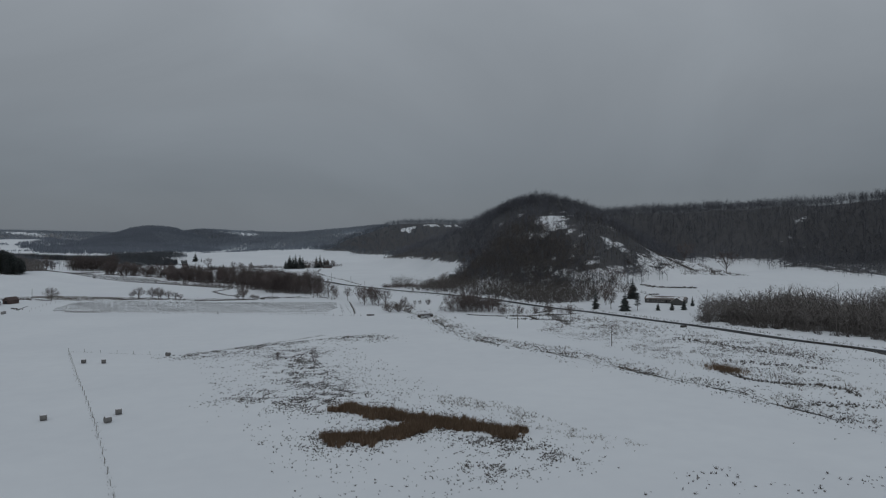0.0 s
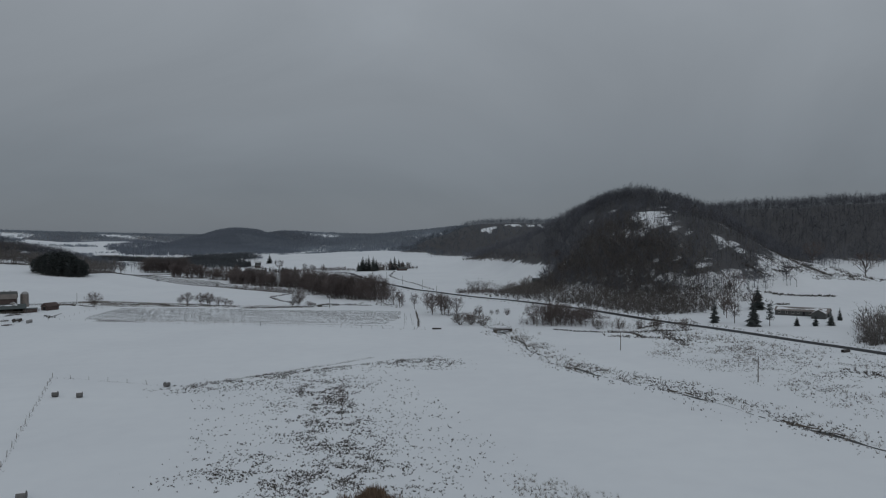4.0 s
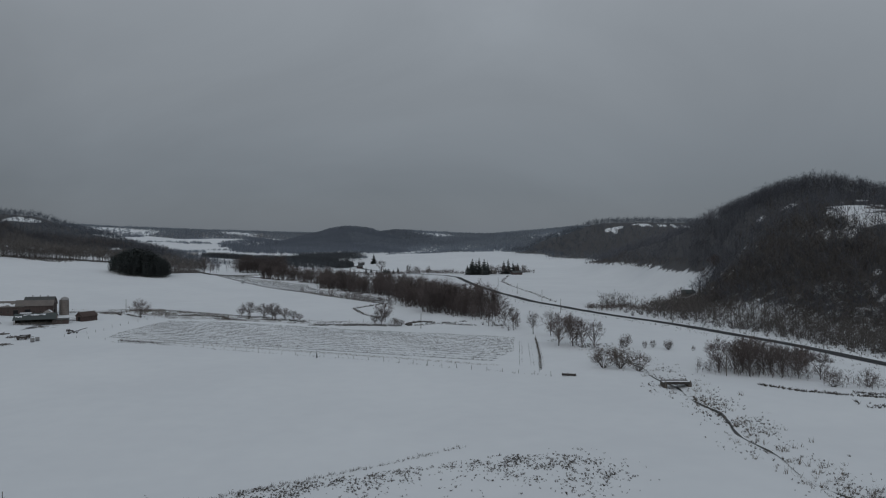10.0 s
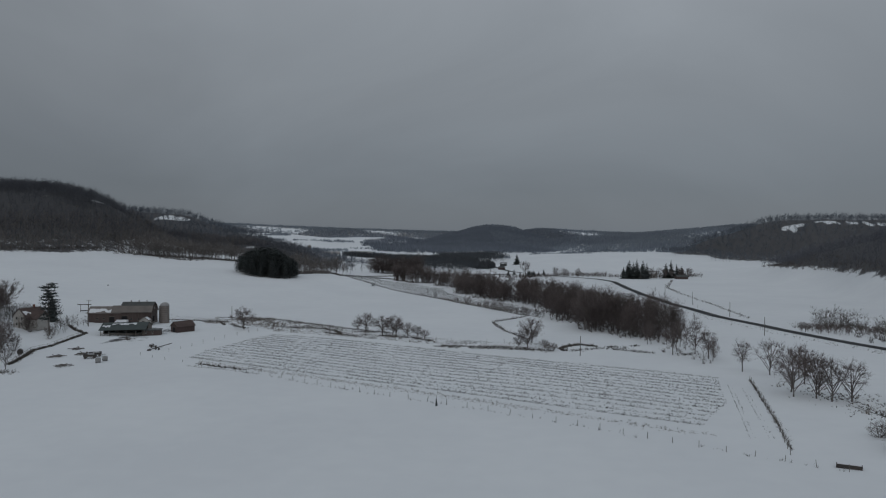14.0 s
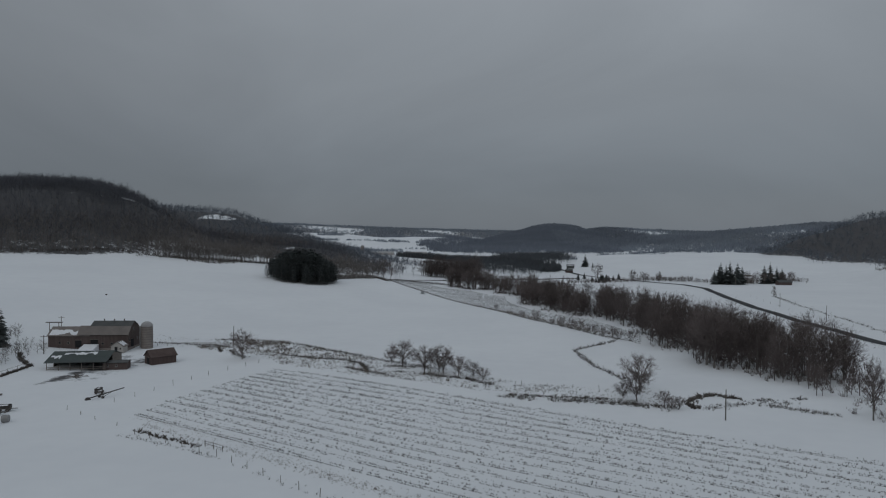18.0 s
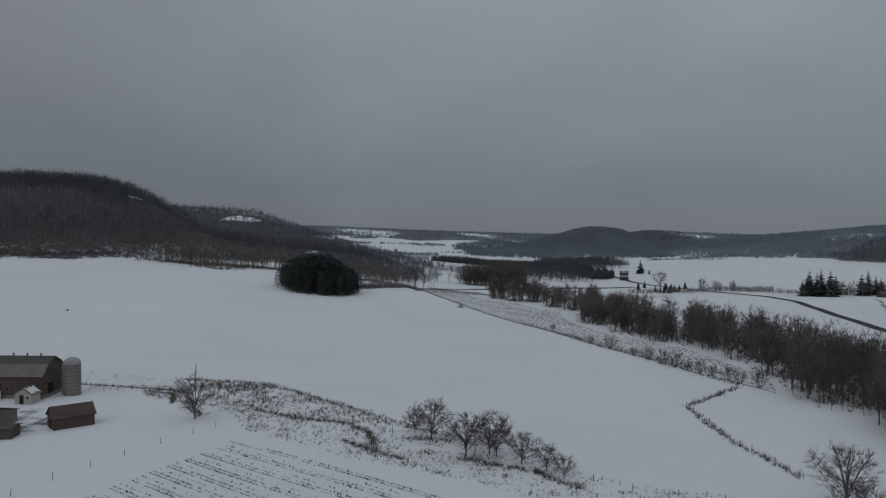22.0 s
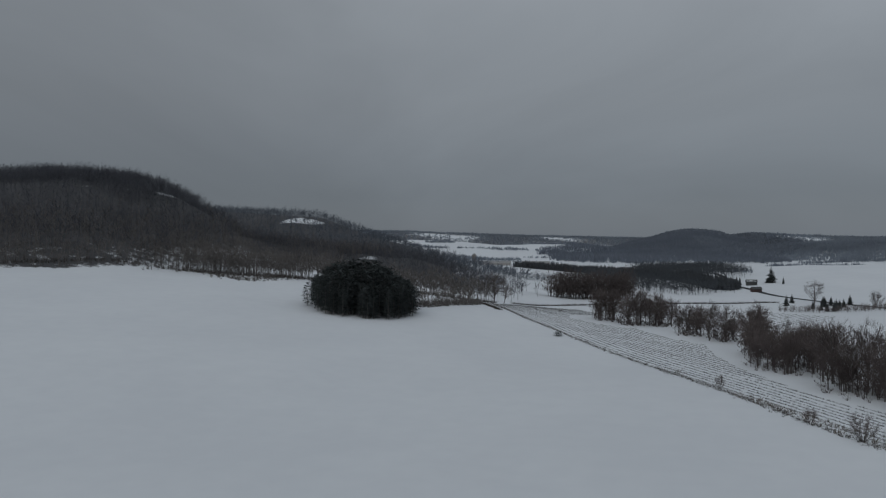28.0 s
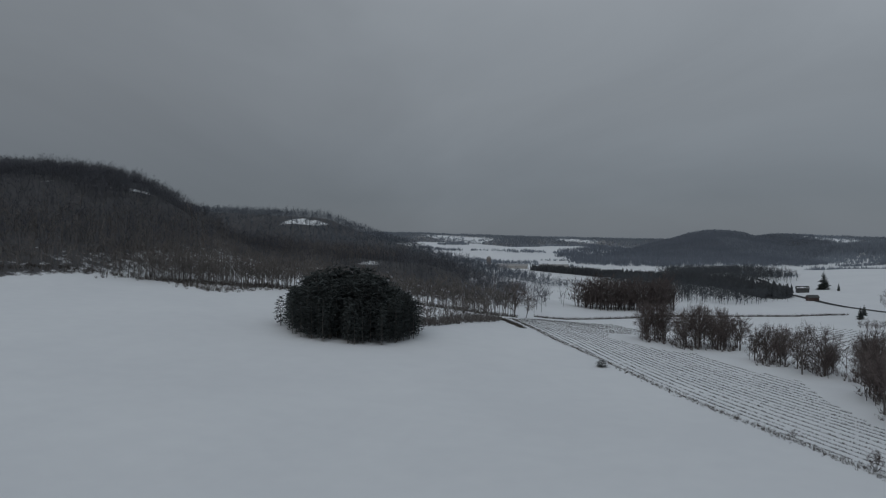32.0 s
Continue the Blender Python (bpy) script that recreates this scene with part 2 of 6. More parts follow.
def ground_material():
    m = material("snow_ground", (0.80, 0.82, 0.84), second=(0.75, 0.77, 0.795), scale=0.02, amount=0.6, bump=0.05, bump_scale=0.5)
    nt = m.node_tree
    b = nt.nodes["Principled BSDF"]
    was = b.inputs["Base Color"].links[0].from_socket
    at = nt.nodes.new("ShaderNodeAttribute")
    at.attribute_name = "litter"
    tc = nt.nodes.new("ShaderNodeTexCoord")
    n = nt.nodes.new("ShaderNodeTexNoise")
    n.inputs["Scale"].default_value, n.inputs["Detail"].default_value, n.inputs["Roughness"].default_value = 0.16, 9, 0.72
    nt.links.new(tc.outputs["Object"], n.inputs["Vector"])
    s = nt.nodes.new("ShaderNodeMath")
    s.operation = "MULTIPLY_ADD"
    nt.links.new(at.outputs["Fac"], s.inputs[0])
    s.inputs[1].default_value = 0.8
    nt.links.new(n.outputs["Fac"], s.inputs[2])
    r = nt.nodes.new("ShaderNodeMapRange")
    r.inputs["From Min"].default_value, r.inputs["From Max"].default_value = 0.84, 0.98
    nt.links.new(s.outputs[0], r.inputs["Value"])
    lit = nt.nodes.new("ShaderNodeMix")
    lit.data_type = "RGBA"
    lit.inputs["A"].default_value, lit.inputs["B"].default_value = (0.062, 0.062, 0.066, 1), (0.13, 0.128, 0.132, 1)
    nt.links.new(n.outputs["Fac"], lit.inputs["Factor"])
    mx = nt.nodes.new("ShaderNodeMix")
    mx.data_type = "RGBA"
    nt.links.new(r.outputs["Result"], mx.inputs["Factor"])
    nt.links.new(was, mx.inputs["A"])
    nt.links.new(lit.outputs["Result"], mx.inputs["B"])
    nt.links.new(mx.outputs["Result"], b.inputs["Base Color"])
    return m


M_SNOW = ground_material()

# ---- the lie of the land ----
# each ridge: crest points (x, y, height), half-width of its flat top, reach of its flanks
RIDGES = {
    "west_hill": ([(-420, 1047, 55.6), (-600, 1080, 44), (-1000, 950, 68), (-1600, 900, 80)], 36, 250),
    "toe_knoll": ([(-330, 1130, 36), (-250, 1112, 33), (-172, 1082, 29), (-120, 1080, 10)], 12, 105),
    "second_ridge": ([(-1500, 1750, 80), (-700, 1580, 95), (-430, 1450, 76), (-300, 1340, 44), (-230, 1270, 27)], 20, 180),
    "bluff": ([(470, 690, 52), (530, 720, 67), (700, 600, 74), (820, 420, 85), (870, 150, 88), (900, -400, 86)], 30, 205),
    "bluff_top": ([(414, 648, 78), (385, 590, 60), (358, 545, 55)], 8, 150),
    "north_spur": ([(414, 648, 78), (418, 700, 74), (424, 750, 68), (428, 800, 60), (432, 860, 48), (437, 950, 36), (445, 1050, 20), (452, 1150, 8), (456, 1230, 0)], 8, 92),
    "east_spur": ([(840, 400, 85), (720, 420, 54), (620, 435, 14)], 10, 120),
    "house_ridge": ([(620, 1440, 70), (1100, 1400, 71), (1700, 1300, 84)], 30, 270),
    "field_swell": ([(185, 1440, 4), (265, 1455, 13), (400, 1480, 16), (620, 1400, 20)], 40, 300),
    "bluff_apron": ([(370, 760, 4), (400, 900, 7), (425, 1150, 9), (450, 1400, 14)], 20, 190),
    "far_east": ([(560, 2350, 40), (800, 2350, 58), (1200, 2300, 60), (1900, 2100, 80)], 40, 560),
    "knob": ([(172, 3030, 76), (120, 2500, 44), (60, 2080, 16)], 4, 330),
    "knob_ridge": ([(296, 3130, 52), (385, 3150, 63), (540, 3200, 56), (760, 3250, 48), (1200, 3300, 86), (2400, 3200, 80)], 20, 380),
    "far_west": ([(-2600, 2700, 110), (-1600, 3100, 90), (-1000, 3350, 80), (-500, 3700, 62), (0, 4000, 51), (900, 4300, 60)], 120, 760),
    "snow_slope": ([(-518, 2226, 46), (-456, 2192, 44), (-402, 2155, 36), (-354, 2166, 24), (-285, 2181, 16)], 14, 420),
    "snow_hill": ([(-313, 2328, 18), (-264, 2337, 34), (-207, 2345, 35), (-145, 2353, 20), (-80, 2308, 5)], 14, 330),
}


# snowy swells with no wood on them
OPEN_LAND = ("field_swell", "bluff_apron", "snow_slope", "snow_hill")


def smooth(u):
    u = np.clip(u, 0, 1)
    return u * u * (3 - 2 * u)


def ridge_height(name, x, y):
    pts, flat, reach = RIDGES[name]
    best = np.zeros_like(x)
    for (ax, ay, ah), (bx, by, bh) in zip(pts, pts[1:] or [(pts[0][0] + 1, *pts[0][1:])]):
        k = np.clip(((x - ax) * (bx - ax) + (y - ay) * (by - ay)) / ((bx - ax) ** 2 + (by - ay) ** 2), 0, 1)
        d = np.hypot(x - ax - k * (bx - ax), y - ay - k * (by - ay))
        wob = 1 + 0.06 * np.sin(x * 0.021 + y * 0.013) + 0.05 * np.sin(x * 0.05 - y * 0.043 + 1.7)
        best = np.maximum(best, (ah + k * (bh - ah)) * (1 - smooth((d * wob - flat) / (reach - flat))))
    if name.startswith("bluff"):
        # the flat field bites into the bluff's north-west foot
        best = best * smooth((seg_dist(x, y, ROAD) - 14) / 75) * smooth(((x - 319) * 0.907 - (y - 640) * 0.423 + 28) / 66)
    return best


def seg_dist(x, y, pts):
    best = np.full(np.shape(x), 1e9)
    for (ax, ay), (bx, by) in zip(pts, pts[1:]):
        k = np.clip(((x - ax) * (bx - ax) + (y - ay) * (by - ay)) / ((bx - ax) ** 2 + (by - ay) ** 2), 0, 1)
        best = np.minimum(best, np.hypot(x - ax - k * (bx - ax), y - ay - k * (by - ay)))
    return best


CREEK = [(157, 60), (158, 107), (160, 120), (163, 146), (160, 172), (157, 196), (154, 216), (156, 233), (149, 254), (145, 280), (149, 312), (155, 340), (159, 367), (162, 392), (165, 420), (164, 445), (160, 462)]
ROAD = [(266, -300), (265, 100), (263, 180), (259, 250), (254, 310), (248, 370), (240, 440), (226, 520), (208, 590), (199, 650), (195, 720), (196, 800), (200, 880), (206, 950), (200, 1000), (178, 1030), (150, 1075), (122, 1140), (104, 1250), (100, 1420)]


def height(x, y):
    x, y = np.asarray(x, float), np.asarray(y, float)
    dot = (x + 85) * -0.938 + (y - 620) * 0.347
    rise = 0.112 * np.log1p(np.exp(np.clip(dot / 12, -40, 40))) * 12
    rise = 42 * np.tanh(rise / 42) * (1 - smooth((y + 0.5 * x - 860) / 150)) * smooth((y - 100) / 350)
    z = 1.4 - 0.0055 * (np.clip(y, 100, 1100) - 200) + rise + np.max([ridge_height(n, x, y) for n in RIDGES], 0)
    # low swell of the open bowl behind the east farm
    z = z + 12 * np.exp(-(((x - 480) / 130) ** 2 + ((y - 470) / 120) ** 2))
    z = z + 0.25 * np.sin(x * 0.043 + 0.6) * np.sin(y * 0.037) + 0.12 * np.sin(x * 0.11 + y * 0.09)
    z = z + 1.2 * np.sin(x * 0.06 + y * 0.03) * np.sin(y * 0.07 - x * 0.02) * np.clip(z / 40, 0, 1)
    z = z + 0.4 * (1 - smooth((seg_dist(x, y, ROAD) - 3.5) / 6))
    z = z - 1.0 * (1 - smooth(seg_dist(x, y, CREEK) / 4.0))
    return z


def span(*parts):
    out = []
    for a, b, step in parts:
        out += list(np.arange(a, b, step))
    return np.array(out + [parts[-1][1]], float)


GX = span((-4700, -1200, 140), (-1200, -500, 25), (-500, -150, 9), (-150, 330, 4), (330, 900, 8), (900, 1500, 25), (1500, 4700, 160))
GY = span((-4700, -400, 215), (-400, 80, 20), (80, 640, 4), (640, 1150, 7), (1150, 1700, 14), (1700, 3000, 40), (3000, 4700, 100))
GZ = height(*np.meshgrid(GX, GY))


def gz(x, y):
    """Height of the ground sheet, between its own grid points."""
    x, y = np.asarray(x, float), np.asarray(y, float)
    i = np.clip(np.searchsorted(GX, x) - 1, 0, len(GX) - 2)
    j = np.clip(np.searchsorted(GY, y) - 1, 0, len(GY) - 2)
    u, v = (x - GX[i]) / (GX[i + 1] - GX[i]), (y - GY[j]) / (GY[j + 1] - GY[j])
    return (GZ[j, i] * (1 - u) + GZ[j, i + 1] * u) * (1 - v) + (GZ[j + 1, i] * (1 - u) + GZ[j + 1, i + 1] * u) * v


def g1(x, y):
    return float(gz(np.array([x]), np.array([y]))[0])


def blob(x, y, cx, cy, rx, ry, turn=0.0):
    c, s = math.cos(radians(turn)), math.sin(radians(turn))
    u, v = ((x - cx) * c + (y - cy) * s) / rx, (-(x - cx) * s + (y - cy) * c) / ry
    return np.exp(-(u * u + v * v) ** 2)


# ---- mesh tools ----
class Mesh:
    """Collects corners and faces of one mesh."""

    def __init__(self):
        self.v, self.f = [], []

    def add(self, verts, faces):
        n = len(self.v)
        self.v += [tuple(p) for p in verts]
        self.f += [tuple(n + i for i in f) for f in faces]
        return self

    def box(self, cx, cy, cz, sx, sy, sz, rz=0.0, taper=1.0):
        c, s = math.cos(radians(rz)), math.sin(radians(rz))
        out = []
        for z, k in ((-0.5, 1.0), (0.5, taper)):
            for x, y in ((-0.5, -0.5), (0.5, -0.5), (0.5, 0.5), (-0.5, 0.5)):
                px, py = x * sx * k, y * sy * k
                out.append((cx + px * c - py * s, cy + px * s + py * c, cz + z * sz))
        return self.add(out, [(3, 2, 1, 0), (4, 5, 6, 7), (0, 1, 5, 4), (1, 2, 6, 5), (2, 3, 7, 6), (3, 0, 4, 7)])

    def tube(self, a, b, ra, rb, n=5, cap=False):
        a, b = Vector(a), Vector(b)
        d = (b - a).normalized()
        u = d.cross(Vector((0.31, 0.87, 0.39))).normalized()
        w = d.cross(u)
        ring = [(math.cos(k * math.tau / n), math.sin(k * math.tau / n)) for k in range(n)]
        vs = [a + (u * c + w * s) * ra for c, s in ring] + [b + (u * c + w * s) * rb for c, s in ring]
        fs = [(k, (k + 1) % n, n + (k + 1) % n, n + k) for k in range(n)]
        if cap:
            fs += [tuple(range(n - 1, -1, -1)), tuple(range(n, 2 * n))]
        return self.add(vs, fs)

    def blade(self, a, b, w, side):
        a, b = Vector(a), Vector(b)
        s = Vector(side) * w
        return self.add([a - s, a + s, b], [(0, 1, 2)])

    def lathe(self, profile, n=20):
        m = len(profile)
        vs = [(r * math.cos(k * math.tau / n), r * math.sin(k * math.tau / n), z) for k in range(n) for r, z in profile]
        return self.add(vs, [(k * m + i, ((k + 1) % n) * m + i, ((k + 1) % n) * m + i + 1, k * m + i + 1) for k in range(n) for i in range(m - 1)])

    def prism(self, outline, y0, y1):
        """An outline of (x, z), drawn out along y."""
        n = len(outline)
        vs = [(x, y0, z) for x, z in outline] + [(x, y1, z) for x, z in outline]
        fs = [tuple(range(n)), tuple(range(2 * n - 1, n - 1, -1))] + [(k, n + k, n + (k + 1) % n, (k + 1) % n) for k in range(n)]
        return self.add(vs, fs)

    def data(self, name, mat):
        me = bpy.data.meshes.new(name)
        me.from_pydata(self.v, [], self.f)
        me.materials.append(mat)
        me.update()
        return me


def part(name, mesh, mat, parent=None, label=""):
    ob = new(name, mesh.data(name, mat) if isinstance(mesh, Mesh) else mesh)
    if parent:
        ob.parent = parent
    return tagged(ob, label)


def thing(name, label, category, x=0.0, y=0.0, z=None, rz=0.0, group="", kind=""):
    ob = new(name)
    ob.empty_display_size = 0.5
    ob.matrix_world = pose(x, y, g1(x, y) if z is None else z, 0, 0, rz)
    return tagged(ob, label, category, group, kind)


def soup(name, verts, tris, mat, label, category, kind="stuff"):
    """One object out of arrays of corners and triangles."""
    me = bpy.data.meshes.new(name)
    me.vertices.add(len(verts))
    me.vertices.foreach_set("co", np.asarray(verts, np.float32).ravel())
    me.loops.add(len(tris) * 3)
    me.loops.foreach_set("vertex_index", np.asarray(tris, np.int32).ravel())
    me.polygons.add(len(tris))
    me.polygons.foreach_set("loop_start", np.arange(0, len(tris) * 3, 3, dtype=np.int32))
    me.polygons.foreach_set("loop_total", np.full(len(tris), 3, np.int32))
    me.materials.append(mat)
    me.update(calc_edges=True)
    ob = new(name, me)
    return tagged(ob, label, category, kind=kind)


def arrays(mesh):
    tris = []
    for f in mesh.f:
        tris += [(f[0], f[k], f[k + 1]) for k in range(1, len(f) - 1)]
    return np.array(mesh.v, float), np.array(tris, int)


def scatter(templates, xs, ys, sizes, rng, lean=0.06, sink=0.1, zs=None):
    """Copies of small templates on the ground, joined into arrays."""
    if zs is None:
        zs = gz(xs, ys)
    pick = rng.integers(0, len(templates), len(xs))
    allv, allt, base = [], [], 0
    for k, (tv, tt) in enumerate(templates):
        m = np.where(pick == k)[0]
        if not len(m):
            continue
        a = rng.random(len(m)) * math.tau
        c, s = np.cos(a)[:, None], np.sin(a)[:, None]
        wide = (sizes[m] * rng.uniform(0.85, 1.2, len(m)))[:, None]
        tall = (sizes[m] * rng.uniform(0.85, 1.15, len(m)))[:, None]
        lx, ly = rng.normal(0, lean, (2, len(m), 1))
        px, py, pz = tv[None, :, 0] * wide, tv[None, :, 1] * wide, tv[None, :, 2] * tall
        vx = px * c - py * s + pz * lx + xs[m][:, None]
        vy = px * s + py * c + pz * ly + ys[m][:, None]
        vz = pz + zs[m][:, None] - sink
        allv.append(np.stack([vx, vy, vz], -1).reshape(-1, 3))
        allt.append((tt[None] + (np.arange(len(m)) * len(tv))[:, None, None]).reshape(-1, 3) + base)
        base += len(m) * len(tv)
    return np.concatenate(allv), np.concatenate(allt)


# ---- ground sheet ----
def build_ground():
    X, Y = np.meshgrid(GX, GY)
    Z = GZ
    nx, ny = len(GX), len(GY)
    verts = np.stack([X, Y, Z], -1).reshape(-1, 3)
    i = (np.arange(ny - 1)[:, None] * nx + np.arange(nx - 1)[None]).ravel()
    tris = np.concatenate([np.stack([i, i + 1, i + nx + 1], -1), np.stack([i, i + nx + 1, i + nx], -1)])
    ob = soup("ground", verts, tris, M_SNOW, "snow-covered valley floor, sloping fields and hillsides", "ground", "structure")
    ob.data.polygons.foreach_set("use_smooth", np.ones(len(tris), bool))
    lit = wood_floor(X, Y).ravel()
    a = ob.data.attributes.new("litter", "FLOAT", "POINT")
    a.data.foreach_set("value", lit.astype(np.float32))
    return ob


def clearing(x, y):
    """Open snowy glades on the wooded slopes."""
    # the bald patch below the bluff's peak, and the furrowed open slope on its south-east side
    c = 1.1 * blob(x, y, 360, 548, 42, 14, 52) + 0.7 * blob(x, y, 343, 512, 11, 7, -20) + 0.4 * blob(x, y, 338, 480, 6, 8)
    c = c + 1.1 * blob(x, y, 434, 452, 54, 25, 12) + 0.7 * blob(x, y, 375, 477, 10, 5, -35) + 1.1 * blob(x, y, 470, 455, 60, 45)
    # a contour track on the west hill and a bare brow on the ridge behind it
    turn = np.degrees(np.arctan2(y - 1047, x + 420))
    c = c + 0.6 * np.exp(-(((np.hypot(x + 420, y - 1047) - 92) / 3.0) ** 2)) * (0.5 + 0.5 * smooth((turn + 40) / 20)) * smooth((turn + 74) / 20) * smooth((10 - turn) / 12)
    c = c + 1.0 * blob(x, y, -402, 1410, 32, 11, 10) + 0.45 * blob(x, y, -168, 1042, 8, 6)
    # a bench with thin snow above the bluff's foot
    c = c + 0.75 * np.exp(-((seg_dist(x, y, [(296, 490), (309, 458), (316, 443), (331, 437), (351, 437)]) / 3.6) ** 2)) + 0.9 * blob(x, y, 329, 440, 14, 6, -10) + 0.7 * blob(x, y, 303, 431, 7, 5)
    mottle = np.sin(x * 0.27 + 2 * np.sin(y * 0.09)) * np.sin(y * 0.24 + 1.5 * np.sin(x * 0.11)) + 0.6 * np.sin(x * 0.09 + y * 0.13)
    c = c + 0.5 * np.clip(mottle - 0.25, 0, 1) * ((x > 250) & (x < 430) & (y > 380) & (y < 640))
    glades = random.Random(6)
    # thin snow showing on the dark ridge behind the bowl and on the far plateau
    for _ in range(20):
        c = c + 0.16 * blob(x, y, glades.uniform(605, 720), glades.uniform(470, 535), glades.uniform(4, 9), glades.uniform(5, 12))
    c = c + 1.0 * blob(x, y, -700, 3230, 120, 60) + 0.9 * blob(x, y, -310, 3480, 80, 60) + 0.9 * blob(x, y, -1100, 3060, 160, 60) + 0.8 * blob(x, y, 500, 3080, 90, 60) + 0.8 * blob(x, y, 760, 2200, 120, 30)
    for _ in range(26):
        c = c + 1.0 * blob(x, y, glades.uniform(540, 700), glades.uniform(1352, 1378), glades.uniform(3, 8), glades.uniform(4, 8))
    speck = np.sin(x * 0.44 + 1.7 * np.sin(y * 0.23)) * np.sin(y * 0.37 + 1.3 * np.sin(x * 0.19)) + 0.5 * np.sin(x * 0.83 + y * 0.71)
    return np.clip(c * (0.95 + 0.6 * speck), 0, 1)


def spur_foot(x, y):
    """The sharp lower edge of the wood along the bluff's north side."""
    low = np.interp(y, [640, 690, 740, 900, 1120, 1200], [16, 15, 13, 10.5, 5, 4])
    return np.where((x > 300) & (x < 560) & (y > 645) & (y < 1240), smooth((gz(x, y) - low) / 3.0), 1.0)


def wooded(x, y):
    """How wooded the land is, 0 to 1."""
    w = np.zeros_like(x)
    for n, low, soft in (("west_hill", 0.2, 2.0), ("second_ridge", 5, 8), ("bluff", 7, 8), ("bluff_top", 4, 6), ("toe_knoll", 2, 4), ("north_spur", 3, 5), ("east_spur", 3, 5), ("house_ridge", 3, 4), ("far_east", 4, 10), ("knob", 3, 8), ("knob_ridge", 4, 8), ("far_west", 14, 12)):
        w = np.maximum(w, np.clip((ridge_height(n, x, y) - low) / soft, 0, 1))
    return np.clip(w - clearing(x, y), 0, 1) * spur_foot(x, y)


def wood_floor(x, y):
    w = wooded(x, y)
    h = np.max([ridge_height(n, x, y) for n in RIDGES if n not in OPEN_LAND], 0)
    trodden = 0.46 * blob(x, y, -74, 574, 24, 15, 10) + 0.40 * blob(x, y, -66, 548, 12, 16)
    trodden = trodden + 0.6 * np.clip((x - 290) / 12, 0, 1) * np.clip((y - 175) / 30, 0, 1) * np.clip((300 + 9 * np.sin(x * 0.07) - y) / 12, 0, 1) * np.clip((430 - x) / 40, 0, 1)
    trodden = trodden + 0.5 * np.clip(1.4 - seg_dist(x, y, [(266, 580), (284, 550), (296, 515), (294, 470), (288, 435), (284, 410)]) / 20, 0, 1) * smooth((seg_dist(x, y, ROAD) - 15) / 8) * (1 - w)
    trodden = trodden + 0.40 * np.exp(-((seg_dist(x, y, [(-72, 560), (-75, 540), (-73, 515), (-66, 495)]) / 2.6) ** 2))
    # litter thins past y 1700 to imitate haze paling the far wood floor
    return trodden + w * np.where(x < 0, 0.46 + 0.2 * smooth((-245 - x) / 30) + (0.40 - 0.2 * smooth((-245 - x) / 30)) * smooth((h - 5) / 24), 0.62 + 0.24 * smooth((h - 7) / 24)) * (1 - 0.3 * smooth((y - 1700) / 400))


build_ground()


def ribbon(name, pts, half, lift, mat, label, category, wob=0.0, step=3.0, wave=None, pinch=0.0):
    """A flat strip that follows a line over the ground."""
    line = []
    for a, b in zip(pts, pts[1:]):
        n = max(1, int(math.dist(a, b) / step))
        line += [(a[0] + (b[0] - a[0]) * k / n, a[1] + (b[1] - a[1]) * k / n) for k in range(n)]
    line = np.array(line + [pts[-1]], float)
    for _ in range(6):
        line[1:-1] = (line[:-2] + 2 * line[1:-1] + line[2:]) / 4
    if wave:
        line[:, 0] += wave * np.sin(line[:, 1] * 0.21) + 0.6 * wave * np.sin(line[:, 1] * 0.093 + 1)
    t = np.gradient(line, axis=0)
    t /= np.linalg.norm(t, axis=1)[:, None]
    nrm = np.stack([-t[:, 1], t[:, 0]], 1)
    rng = np.random.default_rng(5)
    w = half * (1 + wob * rng.normal(size=len(line)))[:, None]
    # snow bridges narrow the strip here and there
    w = w * (1 - pinch * smooth(np.sin(line[:, 1:] * 0.13 + 1.5 * np.sin(line[:, 1:] * 0.05)) * 1.2))
    rows = []
    for k in (-1, 0, 1):
        p = line + nrm * w * k
        rows.append(np.c_[p, gz(p[:, 0], p[:, 1]) + lift])
    z = np.maximum(np.maximum(rows[0][:, 2], rows[1][:, 2]), rows[2][:, 2]) if lift > 0.1 else None
    n = len(line)
    verts = np.concatenate(rows)
    if z is not None:
        verts[:, 2] = np.tile(z, 3)
    tris = []
    for r in range(2):
        for k in range(n - 1):
            a, b = r * n + k, (r + 1) * n + k
            tris += [(a, a + 1, b + 1), (a, b + 1, b)]
    return soup(name, verts, np.array(tris), mat, label, category, "structure"), line


road, road_line = ribbon("road", ROAD, 2.8, 0.12, M_ASPHALT, "cleared dark asphalt country road between snowy verges", "road")
water, creek_line = ribbon("water", CREEK[:-1], 0.45, 0.06, M_WATER, "narrow open creek with dark water between snowy banks", "creek", wob=0.35, wave=0.9, pinch=0.9)


